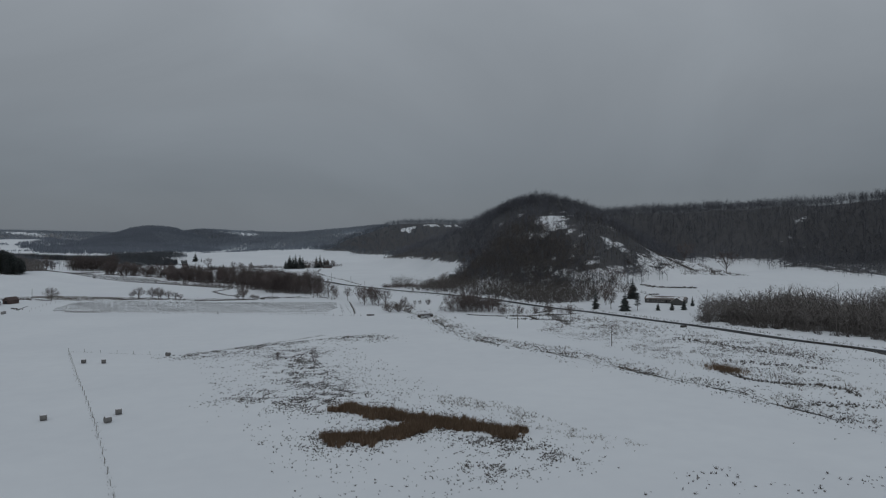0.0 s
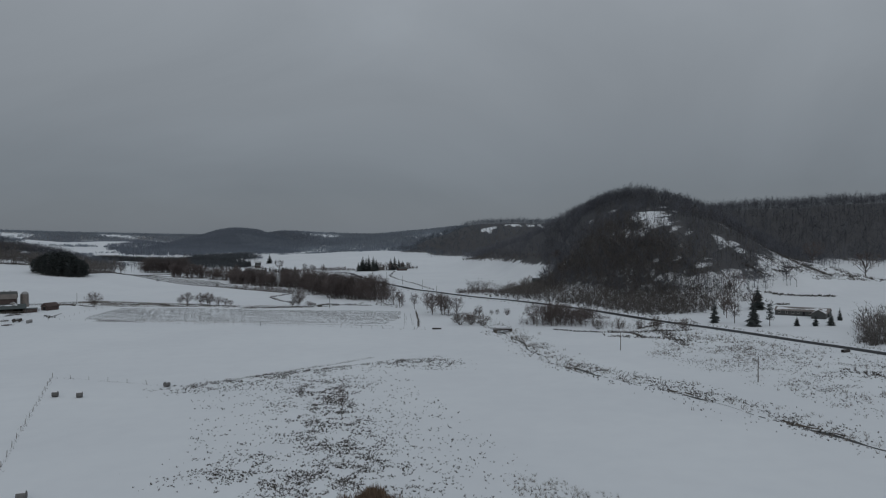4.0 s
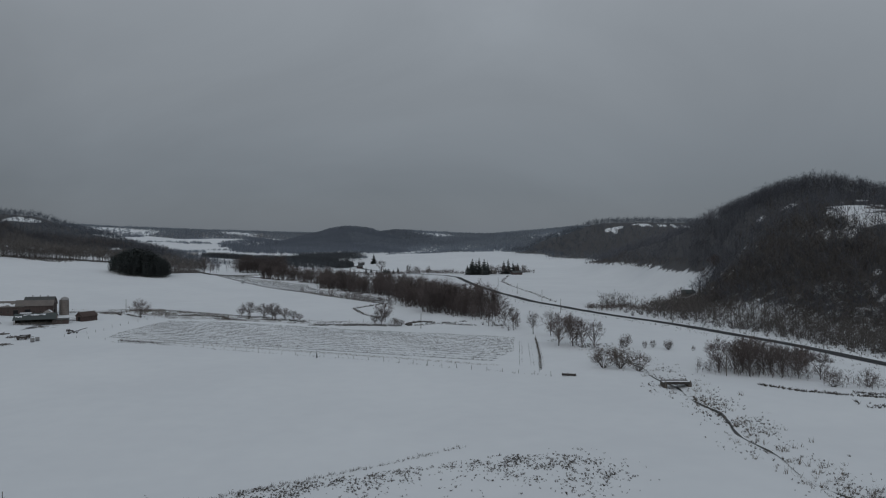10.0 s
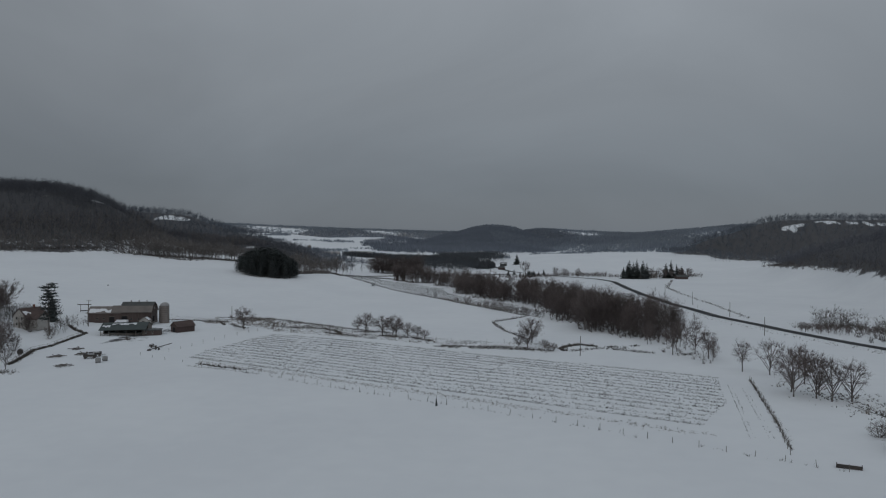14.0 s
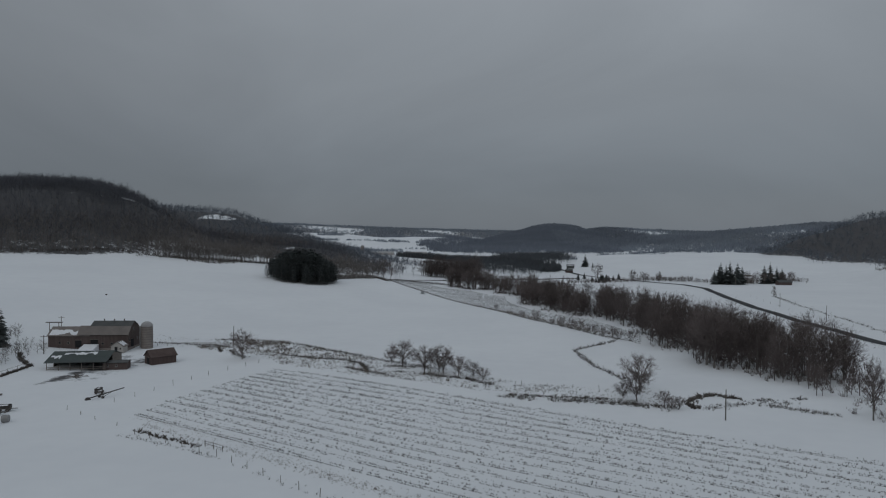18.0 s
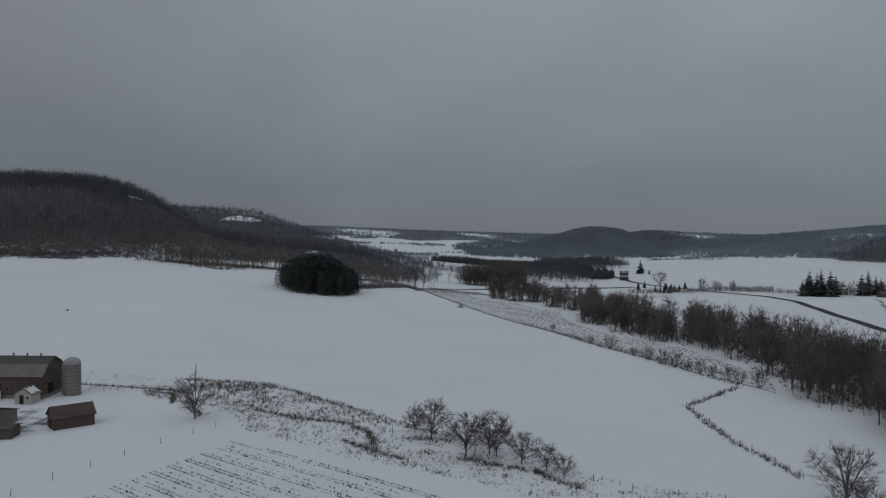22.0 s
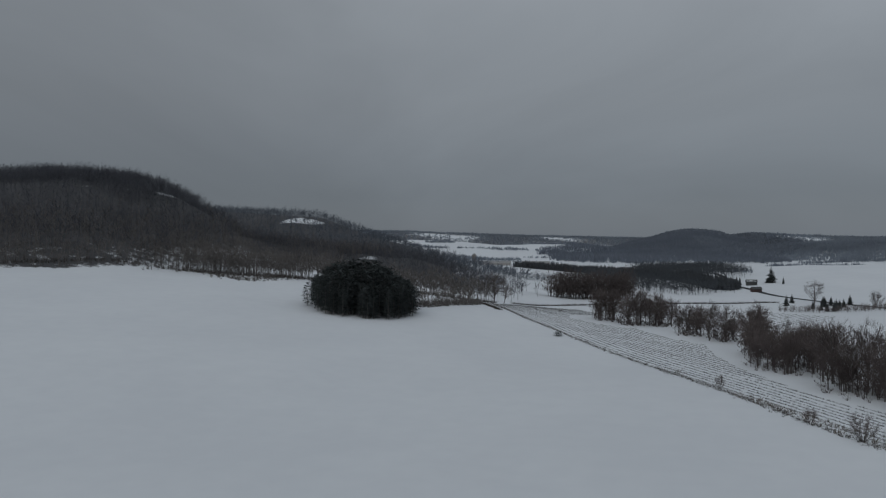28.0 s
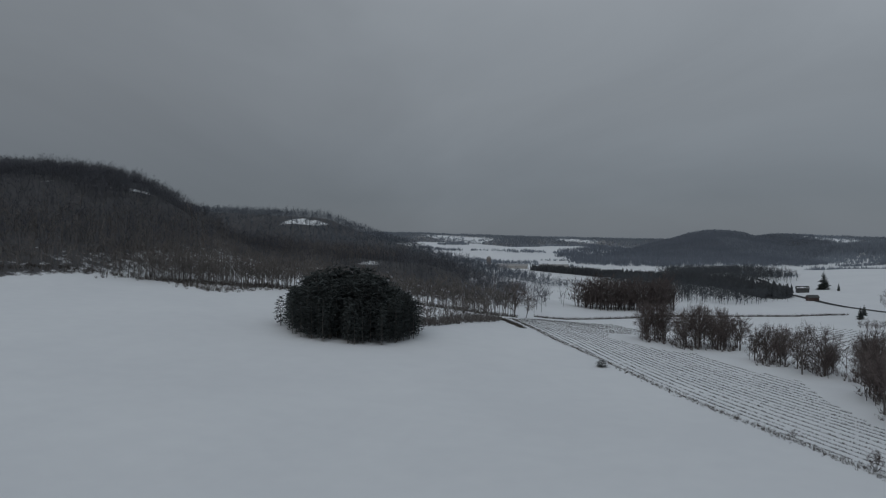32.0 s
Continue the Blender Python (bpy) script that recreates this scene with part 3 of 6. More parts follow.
# ---- trees ----
def bare_tree(seed, tall=10.0, wide=0.38, base=0.26, stems=1, limbs=8, tips=150, fine=9, girth=0.017, thin=0.0024, mid=0.57, half=0.36):
    """Trunk and crown of a leafless tree: limbs that fan out into a rounded, uneven crown of fine twigs."""
    rng = random.Random(seed)
    trunk, crown = Mesh(), Mesh()
    centre, lobes = Vector((0, 0, tall * mid)), (rng.uniform(2, 3.5), rng.random() * 6, rng.uniform(4, 6), rng.random() * 6)
    knots = []

    def jitter(k):
        return Vector((rng.gauss(0, k), rng.gauss(0, k), rng.gauss(0, k))) * tall

    def arm(points, r0, r1, into, sides):
        n = len(points) - 1
        for k in range(n):
            into.tube(points[k], points[k + 1], r0 + (r1 - r0) * k / n, r0 + (r1 - r0) * (k + 1) / n, sides)
            for f in (0.25, 0.6, 1.0):
                knots.append(points[k].lerp(points[k + 1], f))

    r = tall * girth
    if stems == 1:
        spine = [Vector((0, 0, 0)), Vector((0, 0, tall * base)) + jitter(0.008), Vector((0, 0, tall * 0.5)) + jitter(0.02), Vector((0, 0, tall * 0.82)) + jitter(0.04)]
        arm(spine, r, r * 0.2, trunk, 6)
        knots[:] = [p for p in knots if p.z > tall * (base + 0.08)]
    for k in range(limbs):
        a = k * 2.4 + rng.gauss(0, 0.25)
        up = rng.uniform(-0.45, 0.8) if stems == 1 else rng.uniform(-0.85, 0.9)
        out = wide * tall * 0.8 * math.sqrt(max(0.1, 1 - up * up * 0.8))
        end = centre + Vector((math.cos(a) * out, math.sin(a) * out, up * half * tall))
        if stems == 1:
            start = Vector((0, 0, tall * (base + 0.3 * (k / limbs) ** 1.2)))
        else:
            start = Vector((math.cos(a), math.sin(a), 0)) * tall * 0.03
        bow = start.lerp(end, 0.5) + Vector((0, 0, (0.05 if stems == 1 else 0.02) * tall)) + jitter(0.02)
        arm([start, bow, end], r * (0.5 if stems == 1 else 0.6), r * 0.12, crown if stems == 1 else trunk, 4)
    if stems > 1:
        knots[:] = [p for p in knots if p.z > tall * 0.07]
    for _ in range(tips):
        v = Vector((rng.gauss(0, 1), rng.gauss(0, 1), rng.gauss(0.15, 1))).normalized()
        a = math.atan2(v.y, v.x)
        reach = rng.uniform(0.12, 1.0) ** (0.5 if stems == 1 else 0.7) * (0.86 + 0.14 * math.sin(lobes[0] * a + lobes[1]) + 0.11 * math.sin(lobes[2] * a + lobes[3] + 3 * v.z))
        tip = centre + Vector((v.x * wide, v.y * wide, v.z * half)) * tall * reach
        if tip.z < tall * (0.12 if stems == 1 else 0.03):
            continue
        root = min(knots, key=lambda p: (p - tip).length + (0.3 * tall if p.z > tip.z else 0))
        bend = root.lerp(tip, 0.55) + Vector((0, 0, 0.02 * tall)) + jitter(0.01)
        side = Vector((rng.gauss(0, 1), rng.gauss(0, 1), 0.2)).normalized()
        crown.blade(root, bend, tall * thin * 1.6, side)
        crown.blade(root.lerp(bend, 0.8), tip, tall * thin * 1.3, side)
        out = (tip - centre).normalized()
        for _ in range(fine):
            f = rng.uniform(0.25, 1.0)
            c = root.lerp(bend, f * 2) if f < 0.5 else bend.lerp(tip, f * 2 - 1)
            d = (out * 0.75 + Vector((0, 0, 0.45)) + Vector((rng.gauss(0, 1), rng.gauss(0, 1), rng.gauss(0, 1))) * 0.42).normalized()
            crown.blade(c, c + d * tall * rng.uniform(0.05, 0.13), tall * thin, Vector((rng.gauss(0, 1), rng.gauss(0, 1), rng.gauss(0, 1))).normalized())
    return trunk, crown


def spruce(seed, tall=14.0, wide=0.22, low=0.04, layers=17, gaps=0.15, shape=0.85):
    rng = random.Random(seed)
    trunk, crown = Mesh(), Mesh()
    trunk.tube((0, 0, 0), (0, 0, tall * 0.97), tall * 0.016, 0.02, 6)
    for k in range(layers):
        f = low + (0.98 - low) * k / (layers - 1)
        rad = tall * wide * (1 - f) ** shape * rng.uniform(0.8, 1.12) + 0.12
        n = max(5, int(13 * (1 - f) + 5))
        turn = rng.random() * math.tau
        for j in range(n):
            if rng.random() < gaps:
                continue
            a = turn + j * math.tau / n + rng.gauss(0, 0.12)
            r, z = rad * rng.uniform(0.7, 1.1), tall * f + rng.gauss(0, 0.012) * tall
            c, s = math.cos(a), math.sin(a)
            w = r * 0.34 + 0.1
            mid = (c * r * 0.55, s * r * 0.55, z - r * 0.05)
            tip = (c * r, s * r, z - r * 0.32)
            left, right = (mid[0] - s * w, mid[1] + c * w, mid[2] - r * 0.22), (mid[0] + s * w, mid[1] - c * w, mid[2] - r * 0.22)
            crown.add([(0, 0, z + r * 0.12), left, mid, right, tip], [(0, 1, 2), (0, 2, 3), (1, 4, 2), (2, 4, 3)])
    return trunk, crown


def stand_pine(seed, tall=10.0):
    """A plantation pine: bare lower stem with dead snags, rounded crown of drooping needle sprays."""
    rng = random.Random(seed)
    trunk, crown = Mesh(), Mesh()
    trunk.tube((0, 0, 0), (rng.gauss(0, 0.1), rng.gauss(0, 0.1), tall * 0.95), tall * 0.013, 0.02, 5)
    for k in range(7):
        a, z = rng.random() * math.tau, tall * rng.uniform(0.08, 0.3)
        trunk.tube((0, 0, z), (math.cos(a) * 0.9, math.sin(a) * 0.9, z - 0.05), 0.025, 0.01, 3)
    for k in range(15):
        f = 0.16 + 0.83 * k / 14
        rad = tall * 0.19 * math.sqrt(max(0.02, 1 - ((f - 0.42) / 0.6) ** 2)) * rng.uniform(0.85, 1.15)
        n = 7 if f < 0.85 else 4
        turn = rng.random() * math.tau
        for j in range(n):
            a = turn + j * math.tau / n + rng.gauss(0, 0.2)
            r = rad * rng.uniform(0.7, 1.15)
            z = tall * f + rng.gauss(0, 0.02) * tall
            for _ in range(6):
                u = rng.uniform(0.4, 1.0)
                c = Vector((math.cos(a) * r * u, math.sin(a) * r * u, z - 0.12 * r * u)) + Vector((rng.gauss(0, 0.16), rng.gauss(0, 0.16), rng.gauss(0, 0.1)))
                d = Vector((math.cos(a) + rng.gauss(0, 0.5), math.sin(a) + rng.gauss(0, 0.5), rng.gauss(0.1, 0.4))).normalized() * rng.uniform(0.4, 0.75)
                crown.blade(c - d * 0.4, c + d, rng.uniform(0.1, 0.2), Vector((-math.sin(a) + rng.gauss(0, 0.4), math.cos(a) + rng.gauss(0, 0.4), rng.gauss(0, 0.4))).normalized())
    return trunk, crown


def old_pine(seed, tall=21.0):
    """A tall open pine with separate flat tufts of needles."""
    rng = random.Random(seed)
    trunk, crown = Mesh(), Mesh()
    p = Vector((0, 0, 0))
    for k in range(8):
        q = p + Vector((rng.gauss(0, 0.1), rng.gauss(0, 0.1), tall / 8))
        trunk.tube(p, q, 0.42 * (1 - k / 9), 0.42 * (1 - (k + 1) / 9), 7)
        p = q
    for k in range(72):
        f = 0.30 + 0.70 * (rng.randint(0, 11) + rng.gauss(0, 0.12)) / 11
        a, r = rng.random() * math.tau, tall * 0.2 * rng.uniform(0.45, 1.0) * (1.18 - 0.6 * f)
        z = tall * f
        end = Vector((math.cos(a) * r, math.sin(a) * r, z + r * 0.12))
        trunk.tube((0, 0, z), end, 0.07, 0.03, 3)
        for _ in range(34):
            c = Vector((end.x * rng.uniform(0.45, 1.05), end.y * rng.uniform(0.45, 1.05), end.z)) + Vector((rng.gauss(0, 0.75), rng.gauss(0, 0.75), rng.gauss(0.1, 0.14)))
            d = Vector((rng.gauss(0, 1), rng.gauss(0, 1), rng.gauss(0.25, 0.35))).normalized()
            crown.blade(c, c + d * 0.95, 0.24, Vector((rng.gauss(0, 1), rng.gauss(0, 1), rng.gauss(0, 0.5))).normalized())
    return trunk, crown


def kind_of_tree(name, maker, bark, leaf, **kw):
    trunk, crown = maker(**kw)
    return trunk.data(name + "_trunk", bark), crown.data(name + "_crown", leaf)


TREES = [kind_of_tree("bare", bare_tree, M_BARK, M_TWIG, seed=s, tall=10, wide=w, base=bs, limbs=li) for s, w, bs, li in ((1, 0.36, 0.14, 9), (2, 0.42, 0.10, 10), (3, 0.32, 0.2, 9), (4, 0.41, 0.08, 11), (5, 0.30, 0.24, 8))]
DENSE = [kind_of_tree("round_crowned", bare_tree, M_BARK, M_TWIG, seed=s, tall=8, wide=0.5, base=0.1, limbs=13, tips=330, fine=10, thin=0.0024, mid=0.54, half=0.42) for s in (15, 16, 17)]
TALLS = [kind_of_tree("tall", bare_tree, M_BARK, M_TWIG, seed=s, tall=10, wide=w * 1.32, base=bs, limbs=li, tips=230, fine=9, girth=0.014, thin=0.0017, mid=0.54, half=0.44) for s, w, bs, li in ((6, 0.24, 0.16, 11), (7, 0.28, 0.10, 13), (8, 0.21, 0.22, 10), (9, 0.26, 0.12, 12))]
SHRUBS = [kind_of_tree("shrub", bare_tree, M_BARK, M_TWIG, seed=s, tall=5, wide=w, base=0.05, stems=st, limbs=st + 8, tips=240, fine=8, girth=0.018, thin=0.0034, mid=0.47, half=0.45) for s, st, w in ((11, 5, 0.44), (12, 6, 0.5), (13, 4, 0.42))]
WILLOWS = [kind_of_tree("willow", bare_tree, M_BARK, M_WILLOW, seed=s, tall=5, wide=0.6, base=0.04, stems=8, limbs=16, tips=230, girth=0.02, thin=0.003, mid=0.43, half=0.46) for s in (21, 22)]
SPRUCES = [kind_of_tree("spruce", spruce, M_BARK, M_NEEDLE, seed=s, tall=10, wide=w) for s, w in ((31, 0.22), (32, 0.17), (33, 0.26))]
PINES = [kind_of_tree("plantation_pine", stand_pine, M_BARK, M_NEEDLE, seed=s) for s in (41, 42, 43, 44)]
OLDPINE = kind_of_tree("old_pine", old_pine, M_BARK, M_NEEDLE, seed=51)
tree_rng = random.Random(77)


def plant(kind, x, y, size, name, label, category="tree", group="", wide=1.0, lean=0.0):
    """A tree as a thing of its own: trunk and crown. size: its height in metres."""
    trunk, crown = kind
    if "tall" not in crown:
        crown["tall"] = float(np.percentile([v.co.z for v in crown.vertices], 99.5 if kind in TREES + TALLS + DENSE + SHRUBS + WILLOWS else 100))
    tall = crown["tall"]
    k = size / tall
    root = new(name)
    root.empty_display_size = 0.5
    root.matrix_world = pose(x, y, g1(x, y) - 0.12, lean, 0, tree_rng.uniform(0, 360)) @ Matrix.Diagonal((k * wide, k * wide, k, 1))
    for nm, me in (("trunk", trunk), ("crown", crown)):
        ob = new(nm, me)
        ob.parent = root
    return tagged(root, label, category, group)


# small templates for the far and uncountable woods
def fine_template(seed, n=13, low=0.25):
    """A bare tree seen from a few hundred metres: thin trunk, many fine twigs in a rounded crown."""
    rng = random.Random(seed)
    m = Mesh()
    m.tube((0, 0, 0), (rng.gauss(0, 0.02), rng.gauss(0, 0.02), 0.8), 0.012, 0.004, 3)
    for k in range(n):
        z = rng.uniform(low, 0.75)
        a = rng.random() * math.tau
        l = rng.uniform(0.2, 0.36) * (1.15 - 0.8 * abs(z - 0.45))
        tip = Vector((math.cos(a) * l, math.sin(a) * l, z + l * rng.uniform(0.4, 0.9)))
        m.blade((0, 0, z), tip, 0.007, (rng.gauss(0, 1), rng.gauss(0, 1), 0.3))
        for _ in range(4):
            b = Vector((0, 0, z)).lerp(tip, rng.uniform(0.35, 1.0))
            m.blade(b, b + Vector((rng.gauss(0, 0.07), rng.gauss(0, 0.07), abs(rng.gauss(0.10, 0.05)))), 0.0075, (rng.gauss(0, 1), rng.gauss(0, 1), 0.3))
    return arrays(m)


def crown_template(seed, n=10, twigs=4, w=0.0078, low=0.3, spread=0.37, stem=0.011):
    """A bare hillside tree: a slim stem, limbs that reach a broad rounded crown, and fine twigs crowding its rim."""
    rng = random.Random(seed)
    m = Mesh()
    m.tube((0, 0, 0), (rng.gauss(0, 0.02), rng.gauss(0, 0.02), 0.55), stem, 0.004, 3)
    for k in range(n):
        v = Vector((rng.gauss(0, 1), rng.gauss(0, 1), rng.gauss(0.35, 0.75))).normalized()
        tip = Vector((v.x * spread, v.y * spread, 0.58 + v.z * 0.34)) * rng.uniform(0.88, 1.0)
        root = Vector((0, 0, max(low, min(0.55, tip.z - rng.uniform(0.15, 0.35)))))
        m.blade(root, tip, w * 1.3, Vector((rng.gauss(0, 1), rng.gauss(0, 1), 0.2)).normalized())
        for _ in range(twigs):
            b = root.lerp(tip, rng.uniform(0.5, 1.0)) + Vector((rng.gauss(0, 0.04), rng.gauss(0, 0.04), rng.gauss(0, 0.03)))
            d = Vector((v.x + rng.gauss(0, 0.7), v.y + rng.gauss(0, 0.7), rng.gauss(0.35, 0.5))).normalized() * rng.uniform(0.07, 0.13)
            m.blade(b - d * 0.5, b + d * 0.5, w, Vector((rng.gauss(0, 1), rng.gauss(0, 1), 0.3)).normalized())
    return arrays(m)


def far_template(seed, n=16, w=0.05):
    """A crown seen from kilometres off: upright slivers crowding a low dome."""
    rng = random.Random(seed)
    m = Mesh()
    for k in range(n):
        v = Vector((rng.gauss(0, 1), rng.gauss(0, 1), abs(rng.gauss(0, 0.8)))).normalized() * rng.uniform(0.5, 1.0)
        c = Vector((v.x * 0.42, v.y * 0.42, 0.4 + v.z * 0.42))
        a = rng.random() * math.tau
        m.blade((c.x * 0.9, c.y * 0.9, c.z - 0.4), c, w, (math.cos(a), math.sin(a), 0))
    return arrays(m)


def brush_template(seed, n=13):
    rng = random.Random(seed)
    m = Mesh()
    for k in range(n):
        a, r = rng.random() * math.tau, rng.uniform(0.0, 0.3)
        b = Vector((math.cos(a) * r, math.sin(a) * r, 0))
        tip = b + Vector((rng.gauss(0, 0.32), rng.gauss(0, 0.32), rng.uniform(0.35, 1.0)))
        s = rng.random() * math.tau
        m.blade(b, tip, 0.03, (math.cos(s), math.sin(s), 0))
        m.blade(tip - Vector((0, 0, 0.25)), tip + Vector((rng.gauss(0, 0.2), rng.gauss(0, 0.2), 0.05)), 0.03, (math.sin(s), math.cos(s), 0))
    return arrays(m)


def cone_template(seed):
    rng = random.Random(seed)
    m = Mesh()
    for f in (0.1, 0.35, 0.6):
        r = 0.22 * (1 - f) + 0.03
        n = 6
        ring = [(math.cos(k * math.tau / n) * r * rng.uniform(0.8, 1.2), math.sin(k * math.tau / n) * r * rng.uniform(0.8, 1.2), f + rng.gauss(0, 0.02)) for k in range(n)]
        m.add(ring + [(0, 0, f + 0.42)], [(k, (k + 1) % n, n) for k in range(n)])
    return arrays(m)


CLUMP = [crown_template(s, 8, 3, 0.015) for s in range(110, 115)]
MASS = [crown_template(s) for s in range(160, 168)]
CREST = [crown_template(s, 15, 8, 0.0058) for s in range(180, 186)]
TRUNKY = [crown_template(s, 7, 3, 0.0075, 0.4, 0.26, 0.012) for s in range(170, 177)]
FAR = [far_template(s) for s in range(115, 119)]
FINE = [fine_template(s) for s in range(130, 136)]
THICK = [fine_template(s, 15, 0.04) for s in range(150, 155)]
BRUSH = [brush_template(s) for s in range(140, 144)]
CONE = [cone_template(s) for s in range(120, 123)]


def forest(name, box, spacing, size, templates, mat, label, mask, seed, sink=0.3):
    rng = np.random.default_rng(seed)
    x0, y0, x1, y1 = box
    X, Y = np.meshgrid(np.arange(x0, x1, spacing), np.arange(y0, y1, spacing))
    x = X.ravel() + rng.uniform(-0.6, 0.6, X.size) * spacing
    y = Y.ravel() + rng.uniform(-0.6, 0.6, X.size) * spacing
    keep = rng.random(len(x)) < mask(x, y)
    x, y = x[keep], y[keep]
    sizes = size * np.exp(np.clip(rng.normal(0, 0.12, len(x)), -0.3, 0.18))
    v, t = scatter(templates, x, y, sizes, rng, sink=sink)
    return soup(name, v, t, mat, label, "woods")


def on_ridge(name, low, soft, front=None):
    def mask(x, y):
        w = np.clip((ridge_height(name, x, y) - low) / soft, 0, 1) * (1 - clearing(x, y))
        if front is not None:
            w = w * front(x, y)
        return w

    return mask


def rounded(cx, cy, rx, ry):
    """An uneven oval patch of land."""
    def mask(x, y):
        u, v = (x - cx) / rx, (y - cy) / ry
        a = np.arctan2(v, u)
        edge = 1 + 0.12 * np.sin(3 * a + 1) + 0.08 * np.sin(5 * a) + 0.06 * np.sin(9 * a + 2)
        return np.clip((edge - np.hypot(u, v)) / 0.12, 0, 1)

    return mask


STAND, GROVE = rounded(350, 240, 82, 82), rounded(-146, 528, 70, 84)


def band(pts, half, feather=0.35):
    def mask(x, y):
        d = seg_dist(x, y, pts)
        return np.clip((1.0 - d / half) / feather, 0, 1)

    return mask


HILL = lambda x, y: (y < 1110 + 0.1 * x) * np.where(x < -250, np.clip((ridge_height("west_hill", x, y) - 1.2) / 1.2, 0, 1), 1.0)
BLUFF = lambda x, y: spur_foot(x, y) * np.maximum(on_ridge("bluff", 6, 6)(x, y), on_ridge("bluff_top", 2, 4)(x, y)) * ((y > 330) | (x > 560))
forest("woods", (-700, 780, -130, 1110), 3.7, 12.0, TRUNKY, M_BARK, "tall slim leafless trunks on a snowy hillside", lambda x, y: on_ridge("west_hill", 0.3, 0.8, HILL)(x, y) * np.clip((36 - ridge_height("west_hill", x, y)) / 14, 0, 1) * 0.95, 1)
forest("woods", (-700, 780, -130, 1110), 5.2, 13.5, MASS, M_WOODS, "fine grey canopy of leafless hillside woods", on_ridge("west_hill", 4, 16, HILL), 27)
forest("woods", (-640, 980, -300, 1110), 5.0, 12.5, CREST, M_WOODS, "rounded leafless crowns along a hill's crest", lambda x, y: 1.0 * (ridge_height("west_hill", x, y) > 40), 46)
forest("woods", (330, 560, 560, 860), 5.0, 12.0, CREST, M_WOODS, "rounded leafless crowns along the bluff's crest", lambda x, y: 1.0 * (np.maximum(ridge_height("bluff_top", x, y), ridge_height("north_spur", x, y)) > 62) * (clearing(x, y) < 0.2), 47)
forest("woods", (-270, 890, -160, 990), 3.6, 11.5, TRUNKY, M_BARK, "slim leafless trees at the foot of the hill", lambda x, y: 0.8 * band([(-246, 938), (-215, 946), (-190, 936)], 26)(x, y), 39)
forest("undergrowth", (-700, 780, -130, 1000), 2.6, 2.2, BRUSH, M_BARK, "dark brush below hillside trees", lambda x, y: np.where(x < -290, 0.8, 0.45) * on_ridge("west_hill", 0.2, 1, HILL)(x, y) * (ridge_height("west_hill", x, y) < 14) + 0.5 * band([(-256, 932), (-220, 936), (-186, 920)], 22)(x, y), 40, 0.1)
forest("woods", (-420, 960, -50, 1250), 4.8, 12.5, MASS, M_WOODS, "leafless woods on a low knoll behind a pine stand", lambda x, y: np.maximum(on_ridge("toe_knoll", 2, 6)(x, y) * (ridge_height("toe_knoll", x, y) > ridge_height("west_hill", x, y) - 2), 0.8 * band([(-190, 1040), (-130, 1060), (-100, 1075)], 30)(x, y)), 36)
forest("woods", (-1000, 1150, -40, 1650), 7, 12.5, CLUMP, M_HAZED_MIDWOODS, "leafless woods along a lower snowy ridge", on_ridge("second_ridge", 1.5, 4), 2)
forest("woods", (230, 380, 740, 800), 6.0, 12.5, MASS, M_WOODS, "dark leafless woods on a steep bluff above the road", BLUFF, 3)
forest("woods", (230, 380, 740, 800), 8.0, 12.5, MASS, M_HAZED_BLUFF, "fine grey canopy of leafless woods on a bluff", BLUFF, 28)
forest("woods", (240, 380, 420, 640), 6.0, 12, TRUNKY, M_BARK, "dark slim trunks on the lower bluff", lambda x, y: BLUFF(x, y) * 0.7 * (clearing(x, y) < 0.15), 37)
forest("woods", (420, -60, 880, 330), 9, 12.5, CLUMP, M_WOODS, "leafless woods closing the side valley", lambda x, y: on_ridge("bluff", 7, 6)(x, y), 4)
forest("woods", (540, 310, 860, 560), 6.5, 12, CLUMP, M_WOODS, "leafless woods on a spur above the bowl", on_ridge("east_spur", 2, 5), 38)
forest("woods", (330, 650, 560, 1260), 5.8, 12.5, MASS, M_HAZED_BLUFF, "leafless woods on the bluff's long northern spur", lambda x, y: spur_foot(x, y) * on_ridge("north_spur", 0.5, 1)(x, y) * (ridge_height("north_spur", x, y) > ridge_height("bluff_top", x, y) - 1), 54)
forest("undergrowth", (360, 680, 540, 1260), 3.0, 2.6, BRUSH, M_BARK, "dark brush below the spur's trees", lambda x, y: 0.7 * spur_foot(x, y) * (ridge_height("north_spur", x, y) > 0.5) * (gz(x, y) < 24), 49, 0.1)
forest("woods", (300, 1150, 1250, 1560), 8, 13, CLUMP, M_HAZED_MIDWOODS, "leafless woods on a ridge with snowy gaps", on_ridge("house_ridge", 2, 3), 5)
forest("woods", (150, 1800, 1500, 2700), 9, 13, FAR, M_HAZED_FARWOODS, "distant leafless woods on a low ridge", on_ridge("far_east", 4, 2), 6)
forest("woods", (-300, 1750, 700, 3300), 8.5, 13, FAR, M_HAZED_KNOB, "distant wooded knob", on_ridge("knob", 3, 1.5), 7)
forest("woods", (-100, 2700, 1700, 3500), 10, 13, FAR, M_HAZED_FARWOODS, "long wooded ridge behind the knob", on_ridge("knob_ridge", 3, 2), 18)
forest("woods", (-1700, 2400, 900, 3900), 12, 13, FAR, M_HAZED_FARWOODS, "hazy woods on the farthest ridge", lambda x, y: on_ridge("far_west", 13, 10)(x, y) * (0.72 + 0.28 * np.sin(x * 0.011 + 0.004 * y)) * (ridge_height("snow_slope", x, y) < 12) * (ridge_height("snow_hill", x, y) < 12), 8)


